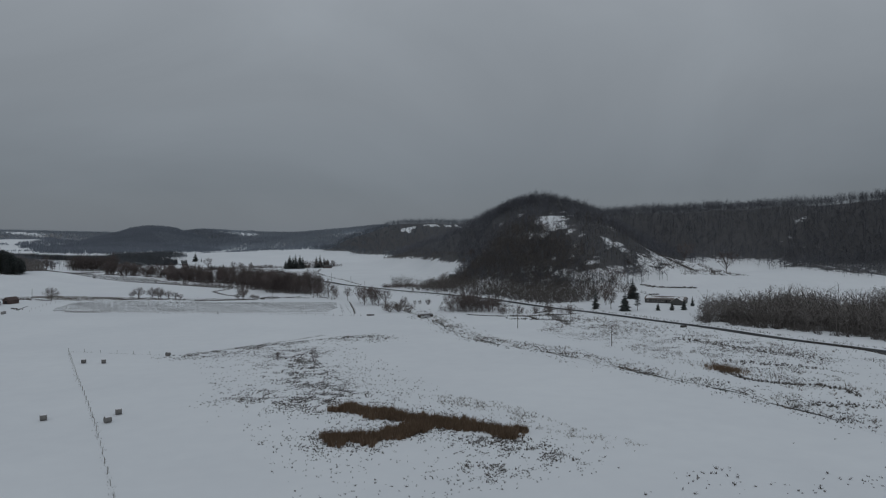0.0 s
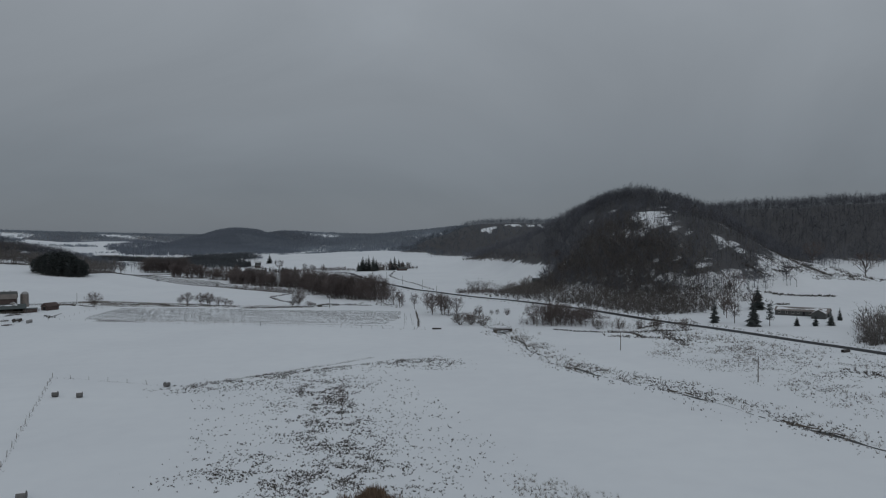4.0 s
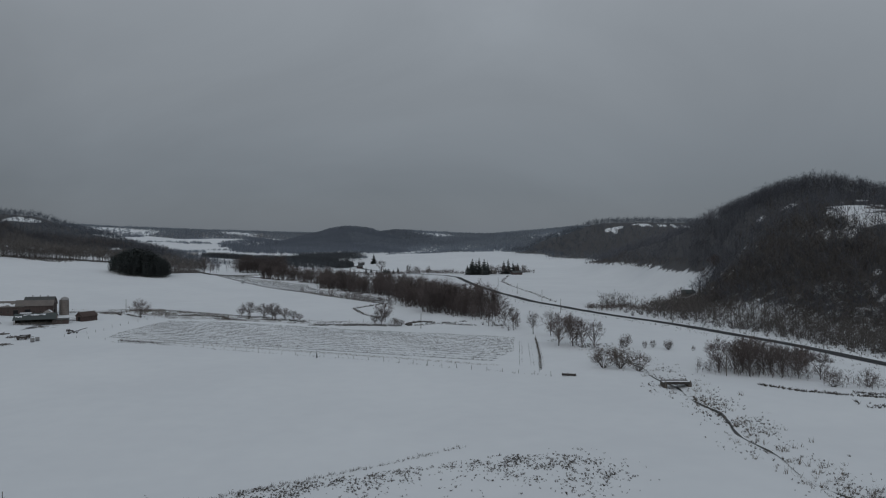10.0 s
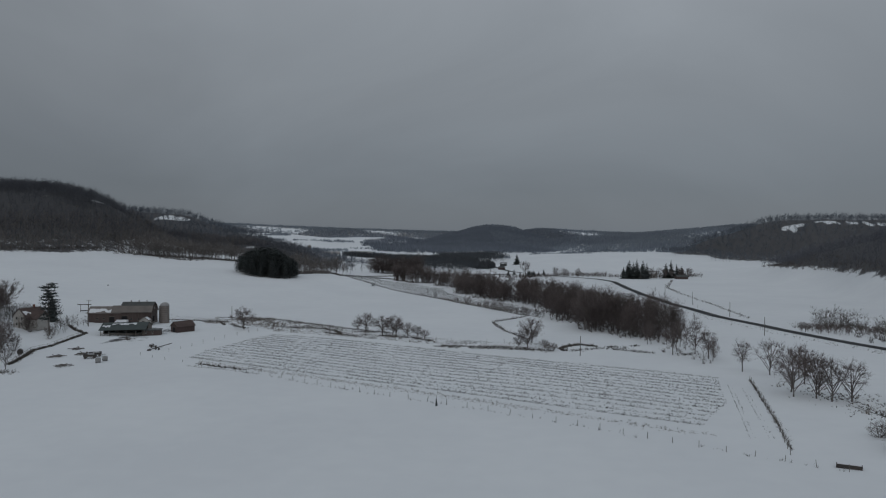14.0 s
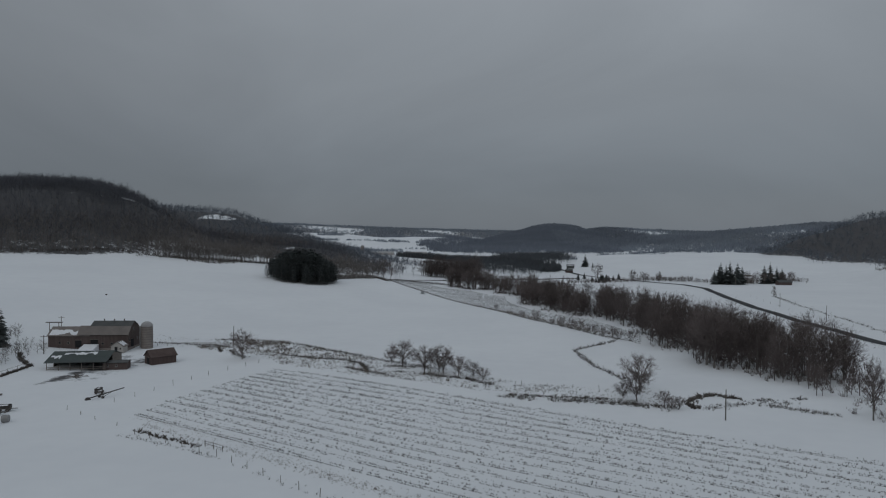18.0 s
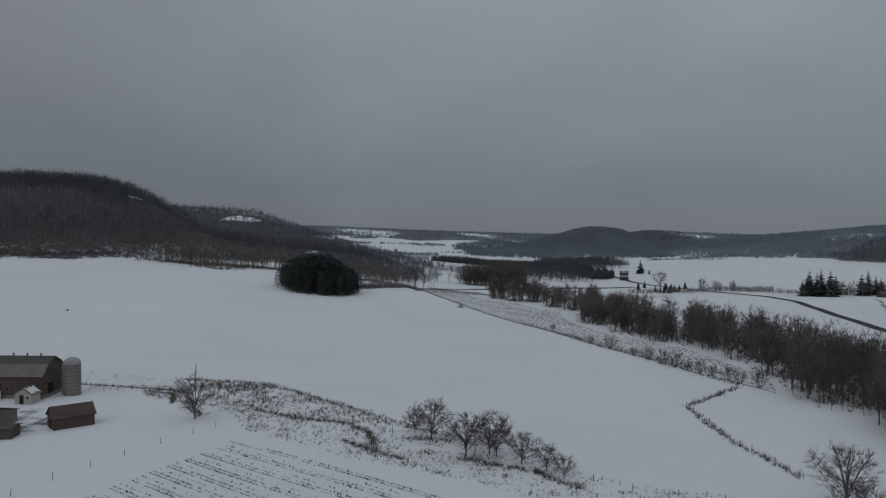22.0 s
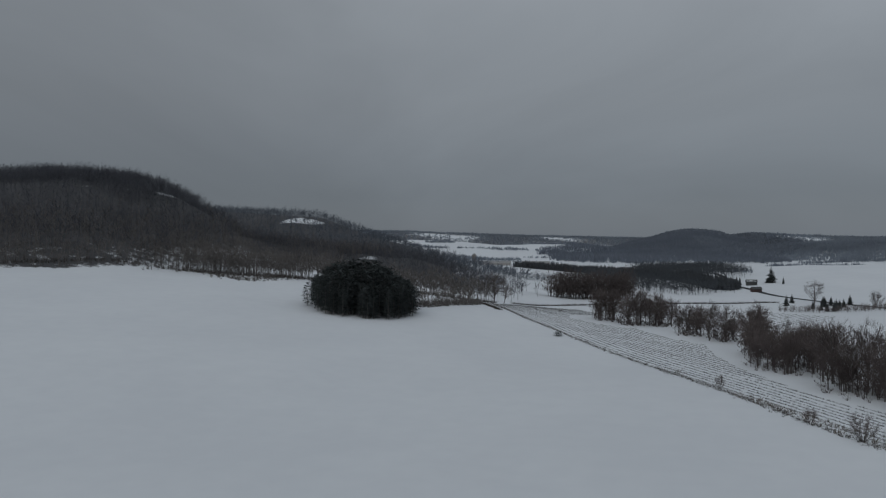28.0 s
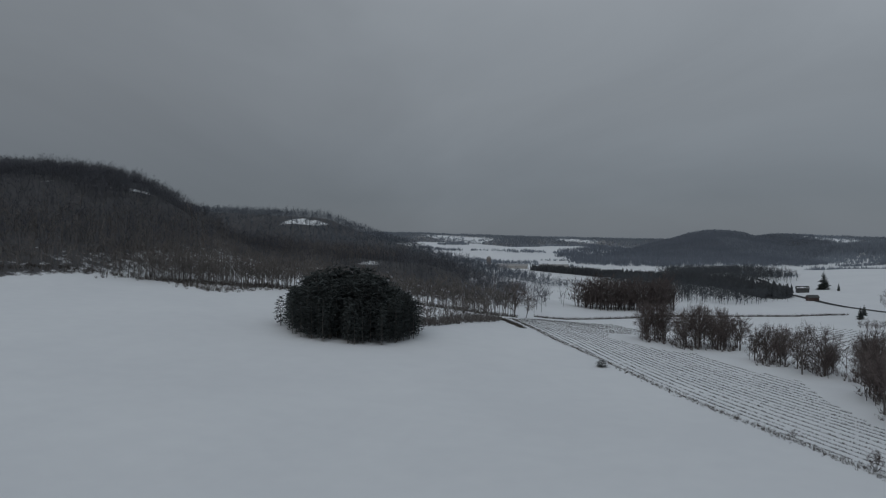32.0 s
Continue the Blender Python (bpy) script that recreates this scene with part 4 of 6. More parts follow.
# flat woods and hedges of the valley floor
forest("woods", (235, 360, 340, 560), 3.6, 9.0, THICK, M_BARK, "leafless thicket at the foot of the bluff", lambda x, y: np.clip(seg_dist(x, y, ROAD) / 8 - 1.2, 0, 1) * (ridge_height("bluff", x, y) < 8) * (y > 395) * (1 - blob(x, y, 330, 400, 26, 30)) * np.clip((345 - x) / 20, 0, 1) * np.where(y > 490, 0.65, 0.9), 9)
forest("woods", (270, 170, 440, 335), 4.2, 15.0, MASS, M_BARK, "stand of leafless trees beside the road", lambda x, y: STAND(x, y) * (0.45 + 0.5 * (np.sin(x * 0.11 + 1.5 * np.sin(y * 0.07)) * np.sin(y * 0.13 + x * 0.04) > -0.1)) * np.clip((x - 276 - 5 * np.sin(y * 0.13) - 4 * np.sin(y * 0.31)) / 8, 0, 1) * np.clip((312 + 0.12 * (x - 292) + 9 * np.sin(x * 0.07) + 6 * np.sin(x * 0.19) - y) / 10, 0, 1) * np.clip((y - 165) / 40, 0, 1) * np.clip((445 - x) / 60, 0, 1), 10)
forest("far_wood", (-50, 1060, 40, 1130), 2.9, 19, THICK, M_TWIG, "small dark wood on the valley floor", band([(-28, 1094), (4, 1095)], 17), 11)
forest("pine_belt", (-220, 1150, 130, 1800), 3.2, 9.0, CONE, M_BELT, "long dark belt of conifers across the valley", band([(-171, 1745), (0, 1445), (66, 1322), (92, 1215)], 15), 12)
forest("far_wood", (-110, 1130, 160, 1760), 5.2, 12, CLUMP, M_BELT, "dark wood before the distant fields", lambda x, y: np.maximum(band([(-10, 1400), (20, 1290), (50, 1190)], 48)(x, y), band([(60, 1700), (70, 1520), (80, 1380)], 60)(x, y)), 13)
forest("hedgerow", (-260, 1180, 0, 1340), 3.4, 8, THICK, M_HAZED_MIDWOODS, "thin row of leafless trees between far fields", band([(-200, 1225), (-140, 1244), (-89, 1277), (-67, 1311)], 6), 14)
forest("hedgerow", (-260, 920, -30, 1080), 3.6, 14.5, FINE, M_BARK, "tall leafless trees along a field edge", band([(-230, 925), (-165, 945), (-110, 968), (-74, 977)], 13), 15)
forest("undergrowth", (-250, 920, -30, 1080), 2.0, 2.0, BRUSH, M_WEED, "low brush below a field edge hedge", band([(-230, 922), (-165, 940), (-110, 966), (-66, 976)], 7), 20, 0.05)
forest("undergrowth", (-100, 880, -45, 940), 1.7, 3.0, BRUSH, M_BARK, "dark brush along the brow beside the pine stand", band([(-79, 888), (-73, 906), (-63, 926)], 6), 61, 0.1)
forest("woods", (-110, 880, -45, 960), 3.4, 8.5, FINE, M_BARK, "slim leafless trees along the brow beside the pine stand", lambda x, y: 0.8 * band([(-82, 894), (-76, 912), (-68, 932)], 8)(x, y), 62)
forest("brush", (-480, 740, -140, 950), 1.5, 1.9, BRUSH, M_WEED, "dry brush along the foot of the wooded hill", lambda x, y: 0.9 * np.clip(1.2 - seg_dist(x, y, [(-420, 800), (-312, 845), (-297, 855), (-277, 882), (-258, 904), (-240, 916), (-222, 924), (-188, 906), (-182, 920), (-180, 945)]) / 2.2, 0, 1), 16, 0.05)
forest("undergrowth", (228, 365, 350, 570), 2.4, 2.8, BRUSH, M_BARK, "dark brush below the bluff", lambda x, y: np.clip(seg_dist(x, y, ROAD) / 8 - 1.3, 0, 1) * (ridge_height("bluff_top", x, y) < 9) * (y > 398) * (1 - blob(x, y, 328, 395, 30, 24)) * np.clip((350 - x) / 20, 0, 1) * np.where(y > 490, 0.25, 0.75), 21, 0.1)
forest("undergrowth", (285, 180, 420, 330), 3.0, 8.5, THICK, M_BARK, "dark saplings below roadside trees", lambda x, y: 0.75 * band([(292, 287), (315, 308), (345, 306), (380, 300)], 14)(x, y) + 0.8 * band([(300, 262), (330, 250), (390, 235)], 18)(x, y), 63, 0.1)
forest("undergrowth", (272, 170, 400, 325), 2.0, 3.4, BRUSH, M_BARK, "dark brush below roadside trees", lambda x, y: STAND(x, y) * 0.95 * np.clip((x - 273 - 5 * np.sin(y * 0.13)) / 8, 0, 1) * np.clip((306 + 9 * np.sin(x * 0.07) - y) / 12, 0, 1) * (np.sin(x * 0.22) * np.sin(y * 0.19) > -0.4), 22, 0.1)
for far_pts, half, size in (
    ([(-620, 2320), (-380, 2380), (-160, 2330)], 9, 8), ([(-560, 2480), (-440, 2540), (-300, 2520)], 34, 11), ([(-250, 2560), (-120, 2620), (10, 2600)], 26, 11),
    ([(-850, 2560), (-760, 2600)], 40, 11), ([(-330, 1890), (-240, 1900), (-120, 1870)], 6, 8), ([(300, 1960), (520, 1980)], 14, 9), ([(-900, 2250), (-700, 2300)], 30, 11), ([(330, 2130), (460, 2120)], 30, 11),
    ([(-345, 1850), (-300, 1872), (-215, 1935)], 12, 10), ([(-455, 2040), (-420, 2020), (-375, 2018)], 10, 9), ([(-350, 2026), (-300, 2052)], 5, 8), ([(-285, 2062), (-272, 2068)], 13, 9),
    ([(-256, 2084), (-226, 2114)], 12, 9), ([(-196, 2130), (-185, 2136)], 12, 9), ([(-200, 1978), (-160, 1996)], 6, 8), ([(-150, 2085), (-110, 2190), (-70, 2250)], 7, 8), ([(200, 1650), (300, 1655)], 16, 11),
    ([(96, 1490), (120, 1430), (132, 1390)], 6, 7), ([(-430, 2100), (-400, 2130)], 16, 9),
):
    xs, ys = [p[0] for p in far_pts], [p[1] for p in far_pts]
    forest("hedgerow", (min(xs) - 50, min(ys) - 50, max(xs) + 50, max(ys) + 50), 6, size, FAR, M_HAZED_FARWOODS, "distant hedge of leafless trees between snowy fields", band(far_pts, half), 30 + int(half))

forest("woods", (232, 455, 345, 640), 2.7, 8.0, THICK, M_BARK, "dense dark thicket between the road and the bluff", lambda x, y: np.maximum(band([(264, 582), (280, 566), (287, 540), (298, 522), (308, 500), (312, 470)], 16)(x, y), band([(228, 603), (238, 606), (247, 606)], 7)(x, y) * 0.8) * np.clip(seg_dist(x, y, ROAD) / 8 - 1.5, 0, 1) * 0.85, 51, 0.1)
forest("undergrowth", (215, 455, 345, 640), 2.0, 2.6, BRUSH, M_BARK, "dark matted brush edging a thicket by the road", lambda x, y: np.maximum(band([(226, 601), (246, 604), (254, 584), (268, 574), (272, 540), (284, 520), (298, 478)], 8)(x, y), band([(285, 600), (300, 560), (320, 500)], 26)(x, y)) * 0.7, 52, 0.1)
forest("roadside_brush", (100, 990, 330, 1090), 2.2, 4.0, THICK, M_TWIG, "low leafless brush and young trees round a roadside farm", band([(105, 1012), (135, 1022), (168, 1048), (190, 1062), (212, 1052), (250, 1024), (300, 1052), (318, 1066)], 7), 25, 0.05)
forest("roadside_brush", (205, 540, 300, 620), 2.3, 4.2, THICK, M_TWIG, "brown brush thicket on the far side of the road", lambda x, y: np.maximum(band([(222, 584), (234, 580), (247, 575)], 9)(x, y), band([(262, 560), (272, 585), (290, 625)], 12)(x, y)), 26, 0.05)

# creek wood: every tree its own
creek_wood = [((150, 508), 7), ((144, 528), 9), ((146, 546), 11), ((143, 570), 14), ((135, 595), 18), ((130, 628), 20), ((127, 662), 18), ((120, 698), 14), ((112, 727), 14), ((98, 746), 15), ((84, 764), 14), ((72, 800), 14), ((68, 826), 9), ((66, 858), 6), ((56, 870), 6), ((45, 886), 6), ((31, 920), 7), ((18, 914), 6), ((6, 926), 6)]
wood_rng = random.Random(9)
for (ax, ay), half in creek_wood:
    thin = 0.36 if ay < 560 else 0.8 if 690 < ay < 730 else 1.45
    for _ in range(int(half * thin)):
        x, y = ax + wood_rng.uniform(-1, 1) * half * 0.95, ay + wood_rng.uniform(-13, 13) * min(1, half / 9)
        tall = min(19.0, wood_rng.uniform(8.0, 15.5) + 0.15 * half + 2.5 * math.sin(y * 0.11 + x * 0.05)) * (0.75 if ay < 560 else 1.0)
        plant(wood_rng.choice(TALLS + TREES[2:3]), x, y, tall, "creek_tree", "tall leafless grey-brown tree in a thicket along the creek", group="creek wood", wide=wood_rng.uniform(0.9, 1.2))


def creek_mask(reach):
    def mask(x, y):
        return np.max([np.clip(1.6 - np.hypot(x - ax, (y - ay) * min(1.0, half / 13)) / (half * reach), 0, 1) * (0.15 if ay < 560 else 1.0) for (ax, ay), half in creek_wood], 0)

    return mask


forest("undergrowth", (-20, 480, 190, 950), 2.2, 8.0, THICK, M_TWIG, "tangled brown saplings below the creek trees", lambda x, y: 0.55 * creek_mask(0.75)(x, y), 19, 0.1)
forest("undergrowth", (-20, 480, 190, 950), 1.8, 1.8, BRUSH, M_TWIG, "low brown brush below the creek trees", lambda x, y: 0.5 * creek_mask(0.8)(x, y), 23, 0.05)


def on_bank(kinds, spots, lo, hi, name, label, group, category="tree", wide=1.0):
    for x, y in spots:
        plant(tree_rng.choice(kinds), x, y, tree_rng.uniform(lo, hi), name, label, category, group, wide=wide)


on_bank(TREES, [(152.5, 487), (159, 482), (166, 478), (163, 468)], 9.5, 11.5, "bare_tree", "leafless spreading tree on the snowy creek bank", "creek bank trees")
on_bank(TREES[:2] + TREES[3:4], [(152, 450), (157, 448), (160, 446), (165, 446), (161, 455), (154, 456)], 10.5, 13.0, "bare_tree", "broad leafless tree on the snowy creek bank", "creek bank trees", wide=1.1)
on_bank(SHRUBS, [(174, 440), (177, 443.5), (183, 439.5), (187, 441), (190, 434), (191.5, 437), (198, 430), (208, 429), (181, 452), (203, 424)], 2.0, 5.4, "shrub", "small leafless shrub in snowy pasture", "pasture shrubs", "shrub")
on_bank(WILLOWS, [(150, 399), (155, 397), (160, 394), (157, 403)], 5.5, 7.0, "willow_bush", "broad tan leafless willow bush beside the creek", "creek willows", "shrub")
plant(WILLOWS[1], 152, 410, 3.5, "willow_bush", "low tan willow bush beside the creek", "shrub", wide=1.3)
on_bank(DENSE + TREES[1:2] + TREES[3:4], [(184, 388), (187, 384), (191, 386), (189, 379), (195, 381), (198, 376), (202, 374), (194, 391), (200, 385), (205, 380), (210, 384), (207, 371)], 8.5, 11.0, "thicket_tree", "dark leafless tree in a roadside thicket", "road thicket", "tree", 0.95)
on_bank(WILLOWS, [(204, 361), (214, 360), (224, 358), (228, 351), (234, 360), (240, 348)], 4.0, 6.0, "willow_thicket", "brown leafless willow thicket beside the road", "road thicket", "shrub", 0.9)
forest("undergrowth", (175, 335, 250, 405), 2.0, 3.4, THICK, M_TWIG, "tangled brush below a roadside thicket", lambda x, y: np.clip(seg_dist(x, y, ROAD) / 3 - 2, 0, 1) * np.maximum(band([(184, 388), (196, 382), (208, 374)], 9)(x, y) * 0.8, band([(206, 362), (224, 357), (240, 347)], 6)(x, y) * 0.6), 33, 0.05)
on_bank(DENSE, [(206, 393), (213, 398), (203, 402), (210, 409), (200, 396), (215, 389), (207, 414)], 6.0, 9.5, "thicket_tree", "dark leafless tree in a roadside thicket", "road thicket", "tree", 1.05)
forest("undergrowth", (185, 370, 240, 425), 2.0, 3.6, THICK, M_BARK, "dark tangled brush inside a roadside thicket", lambda x, y: band([(196, 388), (210, 400), (214, 412)], 14)(x, y) * 0.75 * np.clip(seg_dist(x, y, ROAD) / 3 - 2, 0, 1), 53, 0.05)
plant(TREES[3], 230, 332, 7.5, "bare_tree", "small leafless tree in the snowy marsh", "tree")
plant(TREES[4], 62, 235, 8.3, "young_tree", "young leafless tree standing alone in snowy weeds", "tree", wide=0.62)
plant(SHRUBS[2], 56, 262, 3.2, "young_tree", "slim leafless sapling in snowy weeds", "tree", wide=0.7)
plant(SPRUCES[2], 58.5, 434, 2.5, "bush", "small dark evergreen bush on a field fence line", "bush", wide=0.7)
# the field hedge by the corn stubble
plant(DENSE[0], -34, 581, 10.0, "bare_tree", "round-crowned leafless tree beside a fence", "tree", wide=1.25)
for x, y, s in ((22.4, 572.5, 8.5), (18, 577, 5.2), (30.8, 562, 8.4), (35, 564.5, 8.4), (36.5, 563, 6.5), (41.5, 559, 6.2), (46, 556, 5.0), (49, 553, 4.0)):
    plant(DENSE[int(x) % 3], x, y, s, "hedge_tree", "multi-stemmed leafless tree in a field hedge", "tree", "hedge trees", wide=1.2)
for x, y, s in ((92, 546, 10.0), (89, 532, 8.0), (86, 534, 4.5), (95, 527, 4.0), (98, 524, 3.2), (96, 523, 3.6)):
    plant(DENSE[int(x) % 3], x, y, s, "hedge_tree", "leafless bushy tree at a field corner", "tree", "corner trees", wide=1.15)
for x, y in ((67, 709), (74, 692), (78, 684), (82, 676), (85, 671), (88, 666), (91, 661), (94, 657), (97, 650), (99, 645), (60, 722), (45, 760), (103, 640)):
    plant(tree_rng.choice(SHRUBS), x, y, tree_rng.uniform(3.4, 6.0), "sapling", "small leafless sapling along a field edge", "tree", "field edge saplings")
plant(PINES[0], -9.6, 852, 2.4, "bush", "dense dark evergreen bush on a field edge", "bush", wide=4.2)
plant(WILLOWS[0], 35, 782, 1.6, "bush", "low leafless bush on a field edge", "bush")
plant(TREES[1], -62, 978, 18.5, "bare_tree", "broad leafless oak at the end of a hedge", "tree", wide=1.2)
plant(TREES[2], -57, 982, 12, "bare_tree", "leaning leafless tree at the end of a hedge", "tree", lean=18)
# pine plantation
pine_rng = random.Random(4)
count = 0
while count < 185:
    u, v = pine_rng.uniform(-1, 1), pine_rng.uniform(-1, 1)
    if u * u + v * v > 1:
        continue
    plant(pine_rng.choice(PINES), -97.5 + 25 * u, 855.5 + 24 * v, pine_rng.uniform(20.5, 24.5) * (1 - 0.5 * (u * u + v * v) ** 0.95), "pine", "dark green plantation pine in a tight round stand", group="pine stand", wide=pine_rng.uniform(0.9, 1.15))
    count += 1
# east farm conifers and yard trees
for k, x, y, s, w in ((2, 321, 392, 13.5, 1.65), (0, 268, 361, 11.5, 1.3), (2, 275.5, 343, 11.5, 1.6), (2, 293.5, 335.5, 5, 1.5), (0, 301, 332, 6.0, 1.6), (2, 308, 330, 7, 1.4), (0, 326, 342, 6.5, 1.3)):
    plant(SPRUCES[k], x, y, s, "spruce", "dark green spruce in a snowy farmyard", group="yard spruces", wide=w)
plant(OLDPINE, 282.5, 340.5, 10.8, "pine", "open-crowned young pine in a snowy farmyard", "tree")
for x, y, s in ((274.6, 354.8, 10.6), (292.5, 384, 14), (331, 422, 16.5), (318, 392, 11), (284, 372, 10)):
    plant(tree_rng.choice(TREES), x, y, s, "bare_tree", "spreading leafless yard tree in snow", "tree", "yard trees", wide=1.1)
plant(TREES[1], 460, 492, 17, "bare_tree", "large spreading leafless tree in an open snowy bowl", "tree", wide=1.3)
plant(TREES[3], 486, 470, 18, "bare_tree", "large spreading leafless tree in an open snowy bowl", "tree", wide=1.4)
# road farm conifers
for x, y, s in ((228, 1012, 9), (233, 1016, 12), (238, 1012, 13), (243, 1018, 15), (248, 1013, 14), (253, 1017, 12), (236, 1022, 14), (276, 1030, 12), (283, 1036, 14), (290, 1040, 11), (300, 1056, 9)):
    plant(tree_rng.choice(SPRUCES[:1] + SPRUCES[2:]), x, y, s * 1.4, "spruce", "dark spruce in a farm windbreak", group="farm windbreak", wide=1.6)
for x, y in ((255, 1024), (260, 1026), (264, 1020), (268, 1024), (272, 1018), (296, 1050), (310, 1060), (190, 1066), (165, 1062), (306, 1052), (292, 1030), (280, 1022)):
    plant(tree_rng.choice(TREES + SHRUBS), x, y, tree_rng.uniform(8, 12), "bare_tree", "round leafless farm tree in snow", group="farm trees")
for x, y in ((113, 1062), (121, 1088), (124, 1038), (138, 1078), (134, 1055), (127, 1031), (141, 1070), (129, 1025), (133, 1025.5), (140, 1044), (153, 1074), (136, 1034), (146, 1060)):
    plant(SPRUCES[2], x, y, tree_rng.uniform(5.0, 7.5), "small_spruce", "small dark conifer in a planted group", group="planted conifers", wide=1.5)
plant(SPRUCES[0], 138, 1285, 16, "spruce", "tall dark spruce beside a distant farm", "tree", wide=2.0)
plant(SPRUCES[2], 146, 1270, 7, "spruce", "small spruce beside a distant farm", "tree")
# farmyard trees
plant(OLDPINE, -105.5, 551, 21.5, "old_pine", "tall open-crowned pine in the farmyard", "tree", wide=1.1)
plant(SPRUCES[2], -121, 580, 13.5, "spruce", "dense dark conifer beside the farmhouse", "tree", wide=1.1)
for x, y, s in ((-76, 476, 8), (-84, 481, 9), (-91, 464, 9), (-102, 492, 12), (-114, 491, 13), (-145, 572, 14), (-156, 560, 15), (-150, 540, 16), (-162, 580, 15), (-130, 520, 13), (-140, 500, 14), (-174, 598, 14), (-168, 556, 15), (-110, 475, 10), (-118, 468, 9), (-134, 528, 11), (-180, 575, 14), (-128, 478, 11), (-158, 520, 15), (-100, 486, 7)):
    plant(TREES[int(abs(x)) % 5], x, y, s * (1.25 if x < -125 else 1.0), "yard_tree", "leafless hardwood in a crowded farmyard grove", group="farmyard grove", wide=0.95)
grove_rng = random.Random(15)
count = 0
while count < 76:
    x, y = grove_rng.uniform(-205, -74), grove_rng.uniform(456, 604)
    near_drive = x > np.interp(y, [456, 472, 515, 556, 600, 650], [-78, -82, -97, -140, -150, -150])
    if near_drive or GROVE(np.array(x), np.array(y)) < 0.3 or math.dist((x, y), (-121, 564)) < 12 or seg_dist(np.array(x), np.array(y), [(-72, 480), (-118, 560)]) < 8 or (y < 556 and grove_rng.random() < 0.25):
        continue
    plant(grove_rng.choice(TREES + TALLS[1:2] + DENSE), x, y, grove_rng.uniform(7, 12) + 0.06 * (-74 - x), "yard_tree", "leafless hardwood in a crowded farmyard grove", group="farmyard grove", wide=grove_rng.uniform(0.95, 1.2))
    count += 1
forest("undergrowth", (-215, 450, -70, 600), 2.4, 4.4, THICK, M_BARK, "bare brush below the farmyard grove", lambda x, y: GROVE(x, y) * (x < np.interp(y, [450, 472, 515, 556], [-78, -80, -93, -99]) - 2) * (np.hypot(x + 121, y - 564) > 11) * (seg_dist(x, y, [(-72, 480), (-118, 560)]) > 8) * np.where(x < -110, 0.95, 0.65) * (np.sin(x * 0.2) * np.sin(y * 0.17) > -0.6), 29, 0.05)
for x, y, s in ((-96, 512, 6.5), (-99, 540, 5.5), (-115, 553, 6), (-119, 557, 7), (-122, 551, 5)):
    plant(SHRUBS[int(-x) % 3], x, y, s, "yard_tree", "dark bushy leafless tree before the farmhouse", group="farmyard grove")
on_bank(WILLOWS, [(187, 1051), (193, 1054), (199, 1056), (205, 1059), (211, 1061), (218, 1063)], 4.5, 6.0, "willow_thicket", "low grey-brown willow thicket beside a road bend", "bend thicket", "shrub", 1.2)
for x, y, s in ((170, 1034, 10), (133, 1078, 16), (315, 1037, 5), (306, 1086, 9), (173, 1038, 8)):
    plant(TREES[(1, 3)[int(x) % 2]], x, y, s, "round_tree", "round-crowned leafless tree in open snow", "tree", wide=1.1)


# ---- weeds, reeds and stubble ----
def tuft_template(seed, n=7, spread=0.8, lean=0.4, width=0.042):
    rng = random.Random(seed)
    m = Mesh()
    for _ in range(n):
        a, r = rng.random() * math.tau, rng.uniform(0, spread) * 0.5
        b = Vector((math.cos(a) * r, math.sin(a) * r, 0))
        tip = b + Vector((rng.gauss(0, lean), rng.gauss(0, lean), rng.uniform(0.6, 1.0)))
        s = rng.random() * math.tau
        m.blade(b, tip, width, (math.cos(s), math.sin(s), 0))
    return arrays(m)


TUFT = [tuft_template(s) for s in range(200, 205)]
CLOD = [tuft_template(s, 7, 0.6, 0.45, 0.15) for s in range(230, 236)]
REED = [tuft_template(s, 4, 0.35, 0.12, 0.035) for s in range(210, 214)]
STUB = [tuft_template(s, 5, 0.9, 0.3, 0.11) for s in range(220, 224)]


def patch(name, xs, ys, size, templates, mat, label, category, seed, vary=0.35, lean=0.08):
    rng = np.random.default_rng(seed)
    xs, ys = np.asarray(xs, float), np.asarray(ys, float)
    sizes = size * np.exp(np.clip(rng.normal(0, vary, len(xs)), -0.7, 0.5))
    v, t = scatter(templates, xs, ys, sizes, rng, lean=lean, sink=0.03)
    return soup(name, v, t, mat, label, category)


def clustered(rng, n, x0, y0, x1, y1, inside, grain=9.0, sharp=1.0):
    """Points inside a mask that gather in uneven clusters."""
    x, y = rng.uniform(x0, x1, n * 12), rng.uniform(y0, y1, n * 12)
    clump = np.zeros(len(x))
    for cell, weight in ((grain * 1.6, 1.3), (grain * 0.6, 1.3)):
        table = rng.uniform(-1, 1, (97, 97))
        u, v = x / cell, y / cell
        i, j = np.floor(u).astype(int), np.floor(v).astype(int)
        fu, fv = smooth(u - i), smooth(v - j)
        low = table[i % 97, j % 97] * (1 - fu) + table[(i + 1) % 97, j % 97] * fu
        high = table[i % 97, (j + 1) % 97] * (1 - fu) + table[(i + 1) % 97, (j + 1) % 97] * fu
        clump = clump + weight * (low * (1 - fv) + high * fv)
    keep = (rng.random(len(x)) < inside(x, y)) & (rng.random(len(x)) < np.clip(0.35 + sharp * 0.5 * clump, 0.02, 1))
    return x[keep][:n], y[keep][:n]


def along(pts, step, jitter, rng, keep=1.0):
    out = []
    for a, b in zip(pts, pts[1:]):
        n = max(1, int(math.dist(a, b) / step))
        for k in range(n):
            if rng.random() < keep:
                f = (k + rng.random()) / n
                out.append((a[0] + (b[0] - a[0]) * f + rng.normal() * jitter, a[1] + (b[1] - a[1]) * f + rng.normal() * jitter))
    return np.array(out).T


